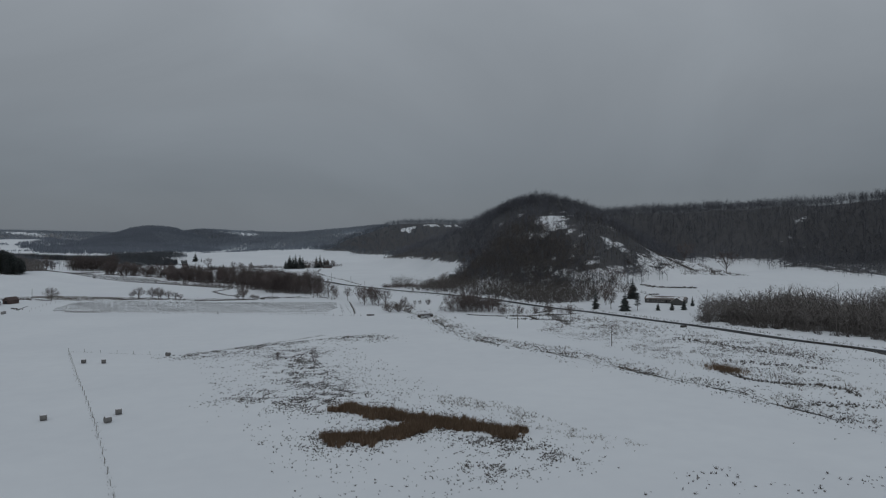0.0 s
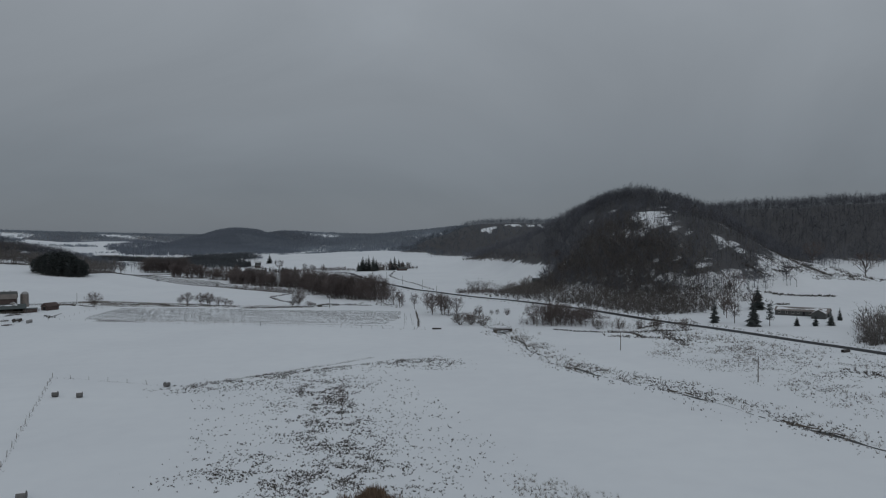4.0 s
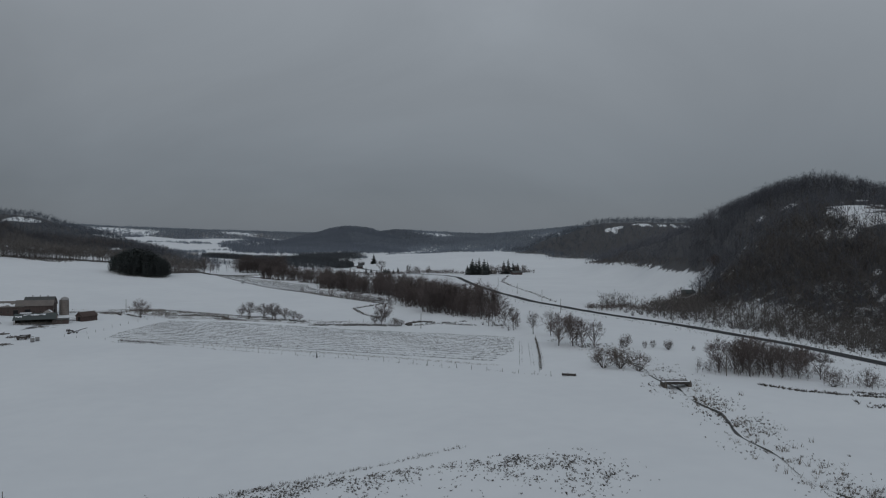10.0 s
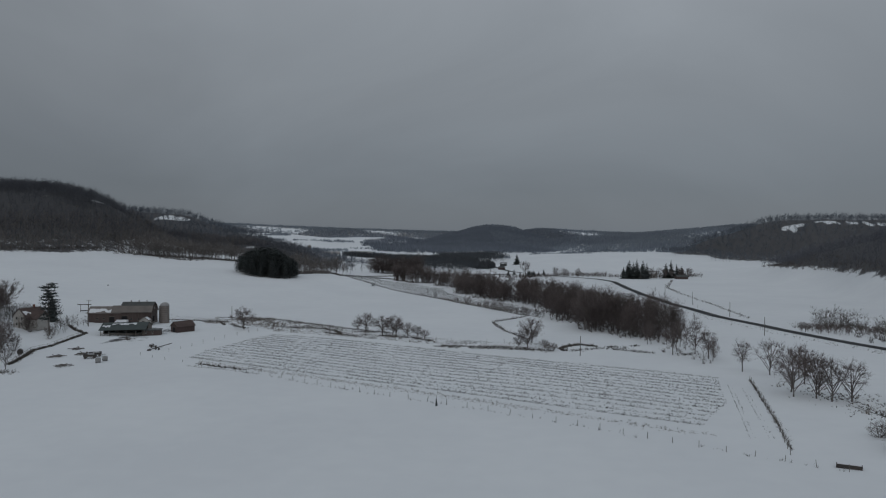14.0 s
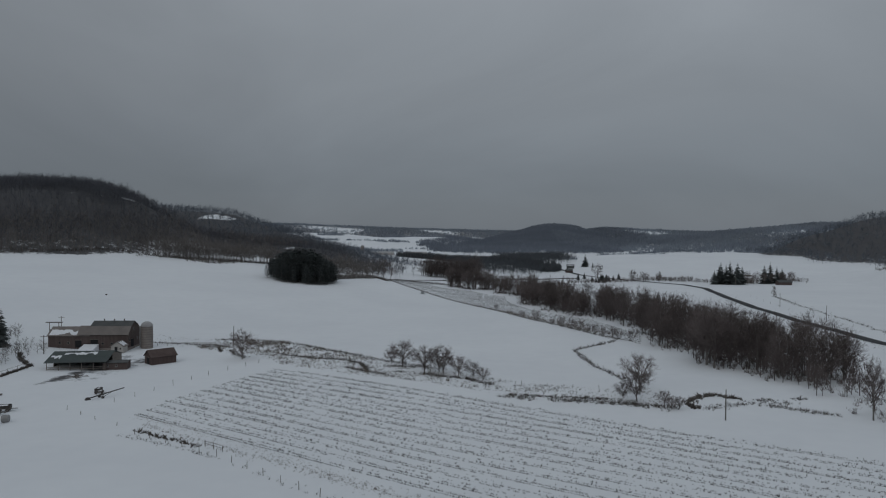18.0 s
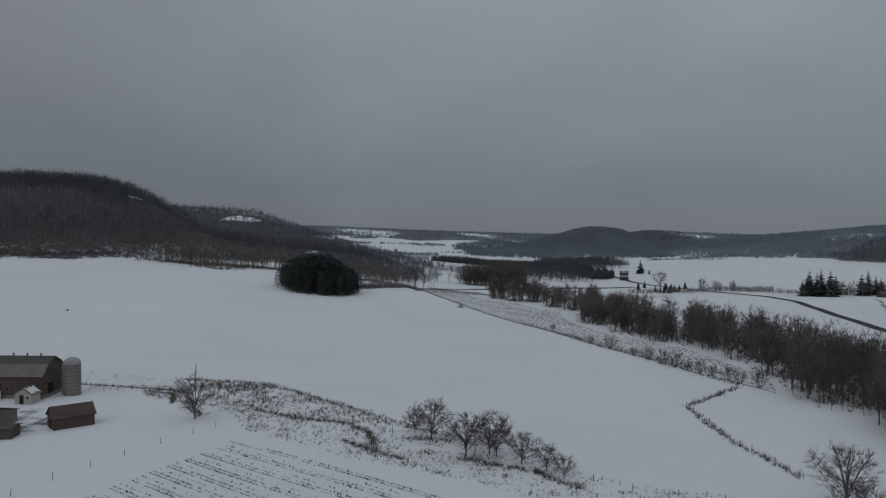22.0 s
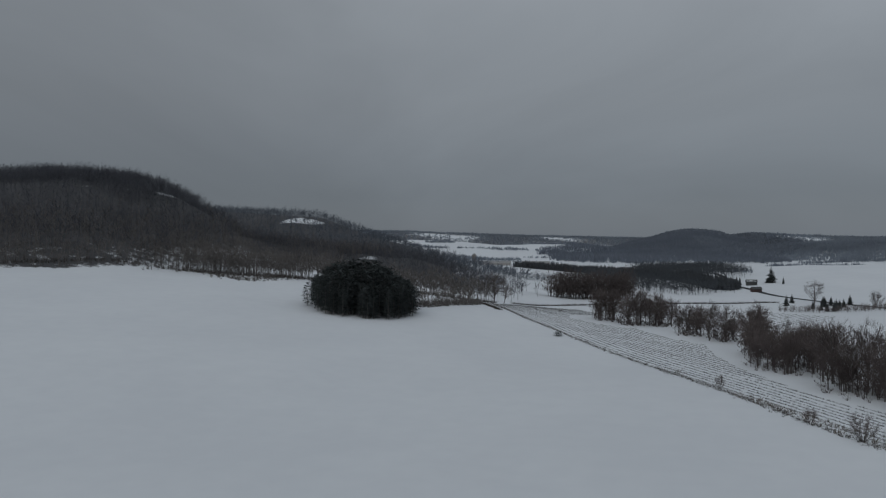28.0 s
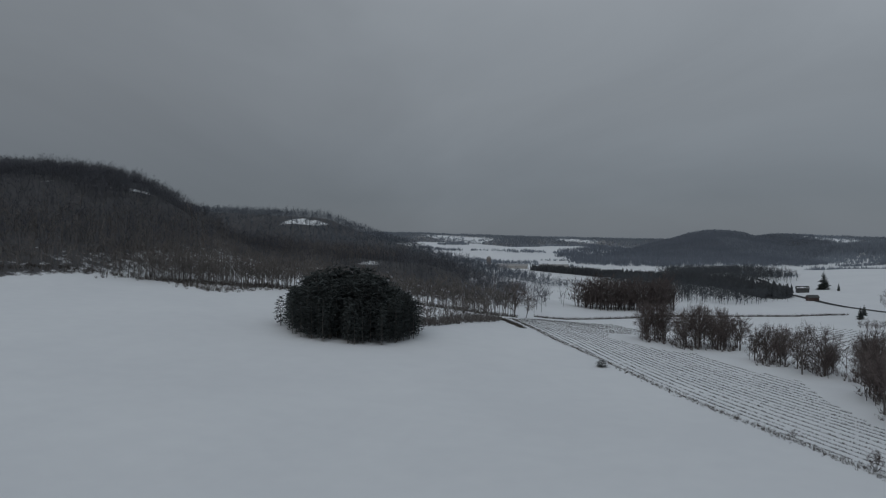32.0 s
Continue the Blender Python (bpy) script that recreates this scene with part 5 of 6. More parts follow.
rng_w = np.random.default_rng(31)
UPPER_ARM, LOWER_ARM = [(56, 179), (64, 167), (71, 158), (77, 147), (81, 140)], [(46, 153), (52, 150), (61, 152), (70, 157)]


def reed_mask(x, y):
    edge = 4.1 + 0.9 * np.sin(x * 0.9) + 0.9 * np.sin(y * 0.7 + x * 0.4) + 0.5 * np.sin(x * 2.3 - y * 1.7)
    m = np.clip((edge - seg_dist(x, y, UPPER_ARM)) / 0.8, 0, 1)
    m = np.maximum(m, np.clip((edge - seg_dist(x, y, LOWER_ARM)) / 0.8, 0, 1))
    gap = np.exp(-((seg_dist(x, y, [(66, 170), (84, 144)]) / 0.55) ** 2)) * (np.sin(x * 1.7 + y) > -0.3)
    return m * (1 - gap) * np.where(np.sin(x * 1.1 + 0.8 * np.sin(y)) * np.sin(y * 0.9 + x * 0.3) > 0.55, 0.35, 1.0)


x, y = rng_w.uniform(38, 92, 60000), rng_w.uniform(128, 192, 60000)
k = rng_w.random(60000) < reed_mask(x, y)
patch("reeds", x[k], y[k], 1.5, REED, M_REED, "dense stand of rust-brown dead reeds in snow", "reeds", 41, 0.2)

# weeds round the reeds and the lone young tree
def weedy_meadow(x, y):
    d1 = seg_dist(x, y, [(63.5, 276), (58.7, 228), (55, 203), (60, 185)])
    d2 = seg_dist(x, y, [(30, 288), (60, 302), (86, 313), (104, 300)])
    d3 = np.minimum(seg_dist(x, y, UPPER_ARM), seg_dist(x, y, LOWER_ARM))
    d4 = seg_dist(x, y, [(38, 200), (50, 190)])
    m = 0.5 * np.exp(-((d1 / 10) ** 2)) + 0.9 * np.exp(-((d1 / 5.5) ** 2)) + 0.75 * np.exp(-((d2 / 8) ** 2)) * (y < 302 + 0.25 * (x - 60)) + 1.2 * np.exp(-((d3 / 7) ** 2)) * (x < 84) + 0.7 * np.exp(-((d4 / 9) ** 2)) + 1.1 * np.exp(-((seg_dist(x, y, [(66, 121), (73, 133), (78, 124)]) / 6) ** 2))
    m = m + 0.05 * ((x > 28) & (x < 90) & (y > 110) & (y < 300))
    return np.clip(m, 0, 1)


x, y = clustered(rng_w, 21000, 15, 95, 125, 322, weedy_meadow, 2.6, 0.8)
patch("weeds", x, y, 0.29, CLOD, M_WEED, "scattered dead weed stalks poking through snow", "weeds", 42)
x, y = clustered(rng_w, 150, 60, 60, 150, 140, lambda x, y: np.clip(0.02 + band([(89, 100), (101, 97), (116, 89), (124, 82)], 8)(x, y), 0, 1), 5, 1.6)
patch("weeds", x, y, 0.42, CLOD, M_WEED, "dark weed clumps in a snowy meadow", "weeds", 43)
x, y = clustered(rng_w, 700, 80, 120, 130, 190, band([(83, 180), (89, 168), (92, 150), (95, 132), (99, 118)], 6), 4, 1.0)
patch("weeds", x, y, 0.5, TUFT, M_GRASS, "thin pale stalks fringing the reed bed", "weeds", 40)
x, y = along([(27, 289), (45, 297), (62, 304), (88, 317)], 0.25, 0.35, rng_w, 0.8)
patch("fence_row_grass", x, y, 0.5, TUFT, M_WEED, "line of dead grass along a field edge", "grass", 44)


# creek banks and the marsh
def bank_weeds(x, y):
    d = seg_dist(x, y, CREEK)
    side = np.where(x > np.interp(y, [p[1] for p in CREEK], [p[0] for p in CREEK]), 1.0, 0.25)
    return np.exp(-(((d - 2) / 5.5) ** 2)) * side


x, y = clustered(rng_w, 4500, 135, 60, 185, 470, bank_weeds, 5.0, 1.6)
patch("bank_weeds", x, y, 0.34, CLOD, M_WEED, "dead weeds and grass crowding the creek bank", "weeds", 45)
x, y = clustered(rng_w, 500, 138, 60, 180, 470, bank_weeds, 8.0, 1.6)
patch("bank_grass", x, y, 1.0, TUFT, M_GRASS, "taller tan grass clumps on the creek bank", "grass", 46)


def marsh(x, y):
    d = np.interp(y, [100, 190, 300, 370], [262, 259, 252, 244]) - x
    left = np.interp(y, [60, 220, 250, 290, 320, 360], [172, 176, 178, 180, 205, 212])
    return np.clip((x - left) / 12, 0, 1) * np.clip((d - 7) / 8, 0, 1) * np.clip((372 - y) / 25, 0, 1) * 0.8


x, y = clustered(rng_w, 13000, 165, 60, 258, 372, marsh, 7.0, 1.2)
patch("marsh_weeds", x, y, 0.27, CLOD, M_WEED, "patchy dead weeds across a snowy marsh", "weeds", 47)
x, y = clustered(rng_w, 1500, 165, 60, 258, 372, marsh, 13.0, 2.2)
patch("marsh_grass", x, y, 0.95, TUFT, M_GRASS, "tan tussocks of marsh grass in snow", "grass", 48)
for pts, n, w in (([(184, 366), (190, 356), (200, 350), (211, 344), (206, 327)], 11, 0.5), ([(220, 355), (232, 361), (243, 368)], 12, 0.4), ([(222, 349), (231, 343), (241, 342)], 13, 0.8), ([(196, 338), (206, 330), (214, 320), (218, 312)], 6, 2.0), ([(204, 353), (216, 345), (230, 346)], 5, 1.2), ([(181, 176), (178, 163), (182, 153), (190, 148), (190, 139), (186, 133)], 5, 0.8), ([(222, 242), (224, 228), (228, 198), (231, 180)], 6, 2.4), ([(164, 133), (173, 130), (180, 124)], 7, 2.2), ([(261, 210), (261, 191), (258, 174), (255, 150)], 8, 0.5), ([(229, 346), (216, 324), (209, 303)], 9, 1.4), ([(197, 190), (204, 178), (214, 166)], 10, 2.0)):
    x, y = along(pts, 0.14, w, rng_w, 0.8)
    patch("marsh_hummock", x, y, 0.55, CLOD, M_WEED, "dark band of matted weeds in the marsh", "weeds", 49 + n)
x, y = rng_w.normal(184, 2.2, 700), rng_w.normal(178, 3.6, 700)
patch("reeds", x, y, 1.2, REED, M_REED, "small rust-brown clump of dead reeds in the marsh", "reeds", 56)
def creek_bank():
    g = random.Random(12)
    m, on = Mesh(), 0
    for i in range(0, len(creek_line) - 1):
        on = on - 1 if on > 0 else (g.randint(1, 5) if g.random() < 0.12 else -1)
        if on <= 0:
            continue
        (ax, ay), (bx, by) = creek_line[i], creek_line[i + 1]
        side = 1.0 + 0.25 * math.sin(i * 1.7)
        pts = []
        for x, y in ((ax, ay), (bx, by)):
            z = g1(x, y)
            o = side + 0.3 * math.sin(y * 1.3)
            pts += [(x + o, y, z - 0.05), (x + o + 0.2 + g.gauss(0, 0.1), y, z + 0.36 + g.gauss(0, 0.1)), (x + o + 0.7, y, z + 0.12)]
        m.add(pts, [(0, 3, 4, 1), (1, 4, 5, 2)])
    part("creek_bank", m, M_BANK)
    ob = bpy.data.objects["creek_bank"]
    tagged(ob, "bare dark earth banks cut by the creek", "bank", kind="stuff")


creek_bank()
# brush on the open slope above the long house
for pts in ([(366, 457), (373, 452)], [(371, 450), (379, 446)], [(389, 453), (402, 453)], [(404, 461), (418, 462)], [(393, 470), (404, 470)], [(357, 426), (366, 420.5), (378, 414.5), (392, 408)], [(343, 402), (349, 399)]):
    x, y = along(pts, 0.16, 0.8, rng_w, 0.8)
    patch("slope_brush", x, y, 0.9, CLOD, M_WEED, "low dark brush in streaks on a snowy slope", "brush", 90 + int(pts[0][0]))
# road verge
x, y = along([(p[0] - 8, p[1]) for p in ROAD[2:11]], 0.5, 2.2, rng_w, 0.55)
patch("verge_weeds", x, y, 0.6, TUFT, M_WEED, "thin dead weeds along the road verge", "weeds", 57)
x, y = along([(p[0] + 9, p[1]) for p in ROAD[2:8]], 0.35, 3.0, rng_w, 0.6)
patch("verge_weeds", x, y, 0.8, TUFT, M_WEED, "rough dead growth along the far road verge", "weeds", 58)

# weedy strip between the slope and the corn stubble
STRIP_UP = [(-60, 622), (-33, 620), (-6, 600), (14, 583), (34, 570)]


def strip_mask(x, y):
    top = np.interp(x, [-95, -60, -33, -6, 14, 34, 60, 90], [628, 622, 620, 600, 583, 570, 552, 545])
    low = np.interp(x, [-95, -60, -33, -18, 10, 34, 52, 74, 100], [606, 600, 590, 572, 555, 546, 536, 528, 520])
    return np.clip((top - y) / 2, 0, 1) * np.clip((y - low) / 4, 0, 1)


x, y = clustered(rng_w, 2600, -90, 515, 95, 630, lambda x, y: strip_mask(x, y) * np.clip(0.25 + (x + 50) / 25, 0.2, 0.85), 5.5, 1.1)
patch("strip_weeds", x, y, 0.5, TUFT, M_WEED, "rough dead weeds on a snowy strip between fields", "weeds", 60)
x, y = clustered(rng_w, 2300, -60, 530, 60, 628, lambda x, y: strip_mask(x, y) * np.clip(0.3 + (y - 585) / 40, 0.15, 1), 7.0, 1.6)
patch("strip_grass", x, y, 0.8, TUFT, M_GRASS, "tall tan grass clumps on a snowy strip", "grass", 61)
x, y = clustered(rng_w, 7500, -90, 515, 95, 630, lambda x, y: strip_mask(x, y) * np.clip(0.3 + (x + 60) / 40, 0.2, 0.9), 3.0, 1.6)
patch("strip_stalks", x, y, 0.28, TUFT, M_GRASS, "fine dead stalks poking through snow on a field strip", "weeds", 59)
for pts, w, size in ((STRIP_UP, 0.9, 0.6), ([(-84, 608), (-70, 609), (-55, 608), (-47, 604)], 0.35, 0.6), ([(-24, 591), (-10, 584), (1.5, 582), (9, 574), (12.7, 563)], 0.55, 0.7), ([(-45, 598), (-40, 590), (-34, 584)], 0.8, 0.6), ([(4.5, 568), (13.6, 561), (20, 557)], 0.45, 0.6), ([(17, 572), (27, 572)], 0.8, 0.6), ([(22, 563), (25, 562)], 0.7, 0.6), ([(26, 551), (29, 550)], 0.8, 0.5), ([(30, 560), (36, 557.5), (44, 555), (52, 547)], 0.7, 0.75), ([(-62, 606), (-52, 604), (-47, 594)], 0.35, 0.6), ([(55, 533), (63, 531)], 1.0, 0.8), ([(68, 531), (82, 529), (97, 524)], 1.3, 0.9)):
    x, y = along(pts, 0.09, w, rng_w, 0.8)
    patch("strip_weeds", x, y, size, TUFT, M_WEED, "dark band of matted dead weeds along the field strip", "weeds", 62 + len(pts))
x, y = along([(104, 524), (110, 529), (118, 533), (128, 534)], 0.16, 1.2, rng_w, 0.8)
patch("ditch_weeds", x, y, 0.7, TUFT, M_WEED, "dark weeds lining a small ditch", "weeds", 68)
x, y = along([(102, 524), (101, 530), (106, 539), (111, 542), (116, 537)], 0.13, 0.6, rng_w, 0.8)
patch("ditch_weeds", x, y, 0.75, CLOD, M_WEED, "dark weeds along a curving ditch", "weeds", 67)
for pts in ([(57, 535), (70, 534)], [(71, 535), (83, 533)], [(120, 537), (124, 537)], [(129, 538), (132, 539)]):
    x, y = along(pts, 0.09, 0.8, rng_w, 0.8)
    patch("matted_weeds", x, y, 0.42, CLOD, M_WEED, "dark patch of flattened weeds in snow", "weeds", 75 + int(pts[0][0]) % 7)
for x0, y0, x1, y1 in ((142, 517, 148, 520), (120, 531, 134, 521)):
    x, y = along([(x0, y0), (x1, y1)], 0.12, 0.8, rng_w)
    patch("ditch_weeds", x, y, 0.7, TUFT, M_WEED, "dark weeds at the mouth of a ditch", "weeds", 69)


# corn stubble in rows
def stubble(name, start, row_dir, out_dir, rows, gap, length_of, keep, label, seed, size=0.27, lines=((0.0, 1.3), (0.95, 1.0), (2.3, 0.3)), step=0.26):
    rng = np.random.default_rng(seed)
    px, py = [], []
    for r in range(rows):
        a, b = length_of(r)
        for shift, dens in lines:
            dens = dens * (1 - 0.35 * abs(math.sin(r * 2.3 + shift * 3)))
            s = np.arange(a, b, step)
            wave = 0.85 + 0.35 * np.sin(s * 0.21 + r * 1.7) * np.sin(s * 0.057 + r) + 0.2 * np.sin(s * 1.3 + r * 3 + shift)
            s = s[rng.random(len(s)) < dens * np.clip(wave, 0.15, 1)]
            o = r * gap + shift + rng.normal(0, 0.05, len(s)) + 0.25 * np.sin(s * 0.03 + r)
            px.append(start[0] + row_dir[0] * s + out_dir[0] * o)
            py.append(start[1] + row_dir[1] * s + out_dir[1] * o)
    x, y = np.concatenate(px), np.concatenate(py)
    k = keep(x, y)
    return patch(name, x[k], y[k], size, STUB, M_STUBBLE, label, "stubble", seed)


stubble("corn_stubble", (-29, 503), (0.868, -0.497), (0.497, 0.868), 15, 4.2, lambda r: (0 - 2.2 * r, 170), lambda x, y: (x > -31 + 0.24 * (y - 507)) & (x < 121 + 0.27 * (y - 402)) & (y < np.interp(x, [-30, 1, 49, 91, 117, 150], [570, 556, 529, 509, 491, 470])), "rows of short corn stubble showing through snow", 71, 0.31)
stubble("corn_stubble", (124, 406), (0.26, 0.965), (0.965, -0.26), 3, 3.6, lambda r: (2, 60), lambda x, y: np.sin(x * 9 + y * 5) > 0.35, "headland rows of corn stubble in snow", 72, 0.26, ((0.0, 1.0), (0.9, 0.5)))
LATE_EDGE = [(99, 642), (91, 658), (80, 684), (69, 704), (60, 722), (46, 755), (30, 788), (14, 819), (-10, 863), (-30, 893), (-45, 922), (-58, 950)]
LATE_DIR, LATE_OUT = (-0.47, 0.883), (0.883, 0.47)
stubble("corn_stubble", (101, 642), LATE_DIR, LATE_OUT, 28, 2.3, lambda r: (-10 + r * 3, 350 + r * 2), lambda x, y: (band([p for p, _ in creek_wood], 19)(x, y) < 0.05) & (x > 1.5 + np.interp(y, [p[1] for p in LATE_EDGE], [p[0] for p in LATE_EDGE])) & (y < 1000 + 0.3 * x), "long rows of corn stubble beside the creek wood", 73, 0.33, ((0.0, 1.5),), 0.24)
stubble("corn_stubble", (36, 945), (0.5, 0.866), (0.866, -0.5), 18, 3.3, lambda r: (0, 80), lambda x, y: y < 1028, "stubble rows behind the creek wood", 74, 0.3, ((0.0, 1.5),), 0.3)
x, y = along(LATE_EDGE, 0.12, 0.7, rng_w, 0.8)
patch("field_edge_grass", x, y, 0.6, TUFT, M_WEED, "dark dead grass along a long field edge", "grass", 75)
x, y = along([(95, 660), (75, 700), (48, 752)], 0.2, 1.6, rng_w, 0.6)
patch("field_edge_grass", x, y, 1.0, TUFT, M_GRASS, "taller tan grass along a long field edge", "grass", 76)
x, y = along([(78.8, 611), (83, 584), (90, 560)], 0.2, 0.5, rng_w, 0.75)
patch("fence_row_grass", x, y, 0.8, TUFT, M_WEED, "dark grass along a crooked field fence", "grass", 77)
x, y = along([(78.8, 611), (87, 624), (97, 639)], 0.2, 0.5, rng_w, 0.75)
patch("fence_row_grass", x, y, 0.8, TUFT, M_WEED, "dark grass along a crooked field fence", "grass", 78)
x, y = along([(149, 472), (140, 437), (129.5, 400)], 0.22, 0.16, rng_w, 0.8)
patch("fence_row_grass", x, y, 0.6, TUFT, M_WEED, "dark overgrown fence line at a field end", "grass", 79)
x, y = along([(-57, 1008), (-20, 1026), (2, 1043), (60, 1062), (112, 1088)], 0.12, 0.9, rng_w)
patch("bank_grass", x, y, 1.1, TUFT, M_WEED, "dark grassy bank across the valley floor", "grass", 80)
x, y = along([(-62, 938), (-55, 928), (-46, 913)], 0.05, 0.7, rng_w)
patch("bank_grass", x, y, 0.9, TUFT, M_WEED, "dark weedy bank at the end of the sloping field", "grass", 81)
x, y = along([(213, 640), (222, 720), (226, 800), (236, 880), (270, 985)], 0.4, 0.8, rng_w, 0.6)
patch("fence_row_grass", x, y, 0.8, TUFT, M_WEED, "dead grass along a track beyond the road", "grass", 82)
x, y = along([(-20, 487), (3, 475), (24, 459), (46, 444), (86, 420), (134, 387)], 0.3, 0.6, rng_w, 0.2)
patch("fence_row_grass", x, y, 0.5, TUFT, M_WEED, "low grass along a field fence", "grass", 83)
x, y = along([(-27, 502), (6.6, 482.4), (30, 464), (53.5, 449), (80, 432)], 0.06, 1.2, rng_w, 0.8)
patch("headland_stubble", x, y, 0.2, TUFT, M_GRASS, "band of fine tan stubble on a field headland", "stubble", 91)
x, y = along([(-24, 486), (-8, 480), (3, 474)], 0.16, 0.5, rng_w, 0.5)
patch("fence_row_grass", x, y, 0.42, TUFT, M_WEED, "dark clods and weeds along a field fence", "grass", 84)
x, y = along([(-22, 490), (-11, 484.5), (-3, 480.5)], 0.13, 0.35, rng_w, 0.5)
patch("fence_row_grass", x, y, 0.6, CLOD, M_WEED, "dark weed clumps along a field fence", "grass", 92)
x, y = along([(-22, 494), (20, 470), (60, 446), (118, 410)], 0.12, 1.0, rng_w, 0.6)
patch("fence_row_grass", x, y, 0.4, TUFT, M_GRASS, "tan grass on the lower headland of the stubble", "grass", 85)
for pts in ([(-13, 317), (-8, 255), (-3, 198), (1, 135)], [(-13, 317), (4, 305), (21, 293)]):
    x, y = along(pts, 0.3, 0.3, rng_w, 0.6)
    patch("fence_row_grass", x, y, 0.28, TUFT, M_WEED, "thin dead grass along a hayfield fence", "grass", 86)
x, y = along([(-80, 484), (-86, 503), (-90, 514), (-89, 523), (-91, 540), (-93, 556), (-102, 564), (-109, 573)], 0.09, 0.4, rng_w, 0.85)
patch("drive_weeds", x, y, 0.6, CLOD, M_WEED, "dark weeds lining the farm drive", "weeds", 87)
x, y = along([(-70, 470), (-88, 476), (-110, 462)], 0.12, 1.6, rng_w, 0.7)
patch("yard_brush", x, y, 0.9, TUFT, M_WEED, "brush and fallen branches at the yard's edge", "weeds", 88)
x, y = along([(420, 512), (428, 480), (432, 448)], 0.15, 0.8, rng_w)
patch("bank_grass", x, y, 1.3, TUFT, M_WEED, "dark weedy bank in the open bowl", "grass", 89)
x, y = clustered(rng_w, 1500, 370, 440, 480, 560, lambda x, y: clearing(x, y) * 0.8, 7, 2.0)
patch("slope_brush", x, y, 1.2, TUFT, M_WEED, "scattered low brush on a snowy slope", "weeds", 90)


# ---- fences, poles, bales ----
def fence(name, pts, step, label, tall=1.35, rails=0, group="field fences"):
    root = thing(name, label, "fence", pts[0][0], pts[0][1], group=group)
    inv = root.matrix_world.inverted()
    post = Mesh().tube((0, 0, -0.2), (0, 0, tall), 0.065, 0.055, 6, True).data("post", M_WOODPOST)
    r = random.Random(len(pts) * 7 + int(abs(pts[0][0])))
    spots = []
    for a, b in zip(pts, pts[1:]):
        n = max(1, round(math.dist(a, b) / step))
        spots += [(a[0] + (b[0] - a[0]) * k / n, a[1] + (b[1] - a[1]) * k / n) for k in range(n)]
    spots.append(pts[-1])
    for x, y in spots:
        ob = new("post", post)
        ob.parent = root
        ob.matrix_basis = inv @ pose(x, y, g1(x, y), r.gauss(0, 4), r.gauss(0, 4), r.uniform(0, 360)) @ Matrix.Diagonal((1, 1, r.uniform(0.8, 1.1), 1))
    for k in range(rails):
        for (ax, ay), (bx, by) in zip(spots, spots[1:]):
            h = tall * (0.9 - 0.35 * k)
            a, b = inv @ Vector((ax, ay, g1(ax, ay) + h)), inv @ Vector((bx, by, g1(bx, by) + h))
            part("rail", Mesh().tube(a, b, 0.05, 0.05, 4), M_WOODPOST, root)
    return root


fence("fence", [(-20, 487), (3, 475), (24, 459), (46, 444), (86, 420), (134, 387)], 5.5, "weathered wooden fence posts along a snowy field")
fence("hay_rack", [(-1.8, 480.6), (0.6, 479.2), (3.0, 477.8)], 2.8, "small dark wooden rail rack in snow", 1.3, 2, "field racks")
fence("fence", [(-47, 505), (-35, 497), (-20, 489)], 9, "low fence posts among weed clumps", 1.0)
fence("fence", [(-13, 317), (-8, 255), (-3, 198), (1, 135), (2, 90)], 7, "weathered fence posts along a hayfield")
fence("fence", [(-13, 317), (4, 305), (21, 293)], 7, "weathered fence posts along a hayfield corner")
fence("fence", [(78.8, 611), (83, 584), (90, 560)], 4.5, "old posts of a crooked field fence")
fence("fence", [(78.8, 611), (87, 624), (97, 639)], 4.5, "old posts of a crooked field fence")
fence("fence", [(149, 472), (140, 437), (128, 397)], 4, "old posts in an overgrown fence line", 1.6)
fence("fence", [(-26, 575), (-28, 569), (-33, 552), (-38, 529), (-41, 515)], 9, "thin fence posts beside corn stubble")
fence("fence", [(-48, 608), (-25, 600), (5, 580), (30, 568), (60, 548), (88, 543)], 8, "fence posts along a weedy strip")
fence("fence", [(-75, 602), (-62, 607), (-48, 608)], 3.5, "pasture fence with rails beside the silo", 1.3, 2)
fence("fence", [(-79, 480), (-87, 503), (-91, 514), (-90, 523), (-92, 540), (-94, 556), (-103, 564)], 5, "fence along the farm drive", 1.2, 1)
fence("fence", [(195, 650), (209, 720), (212, 800), (220, 880)], 22, "sparse posts beyond the road")


def utility_pole(x, y, tall, label, arms=0):
    root = thing("utility_pole", label, "pole", x, y, group="utility poles", rz=25)
    part("pole", Mesh().tube((0, 0, -0.3), (0.05, 0, tall), 0.16, 0.11, 8, True), M_WOODPOST, root)
    for k in range(arms):
        part("crossarm", Mesh().box(0.05, 0, tall - 0.5 - 0.9 * k, 2.2, 0.12, 0.14), M_WOODPOST, root)
        for s in (-0.95, -0.4, 0.4, 0.95):
            part("insulator", Mesh().tube((s, 0, tall - 0.43 - 0.9 * k), (s, 0, tall - 0.2 - 0.9 * k), 0.06, 0.04, 6, True), M_CONCRETE, root)
    return root


for x, y, h in ((180, 304, 7), (182, 380, 7), (183, 236, 7.5), (106, 513.5, 7), (-48, 608, 7.5), (194, 573, 8), (206, 648, 8), (209, 722, 8), (213, 800, 8), (244, 1005, 8)):
    utility_pole(x, y, h, "weathered wooden utility pole standing in snow")
utility_pole(-102, 575.5, 6.5, "farmyard utility pole with crossarm", 1)
utility_pole(-124, 618, 5.5, "short farmyard utility pole with crossarm", 1)


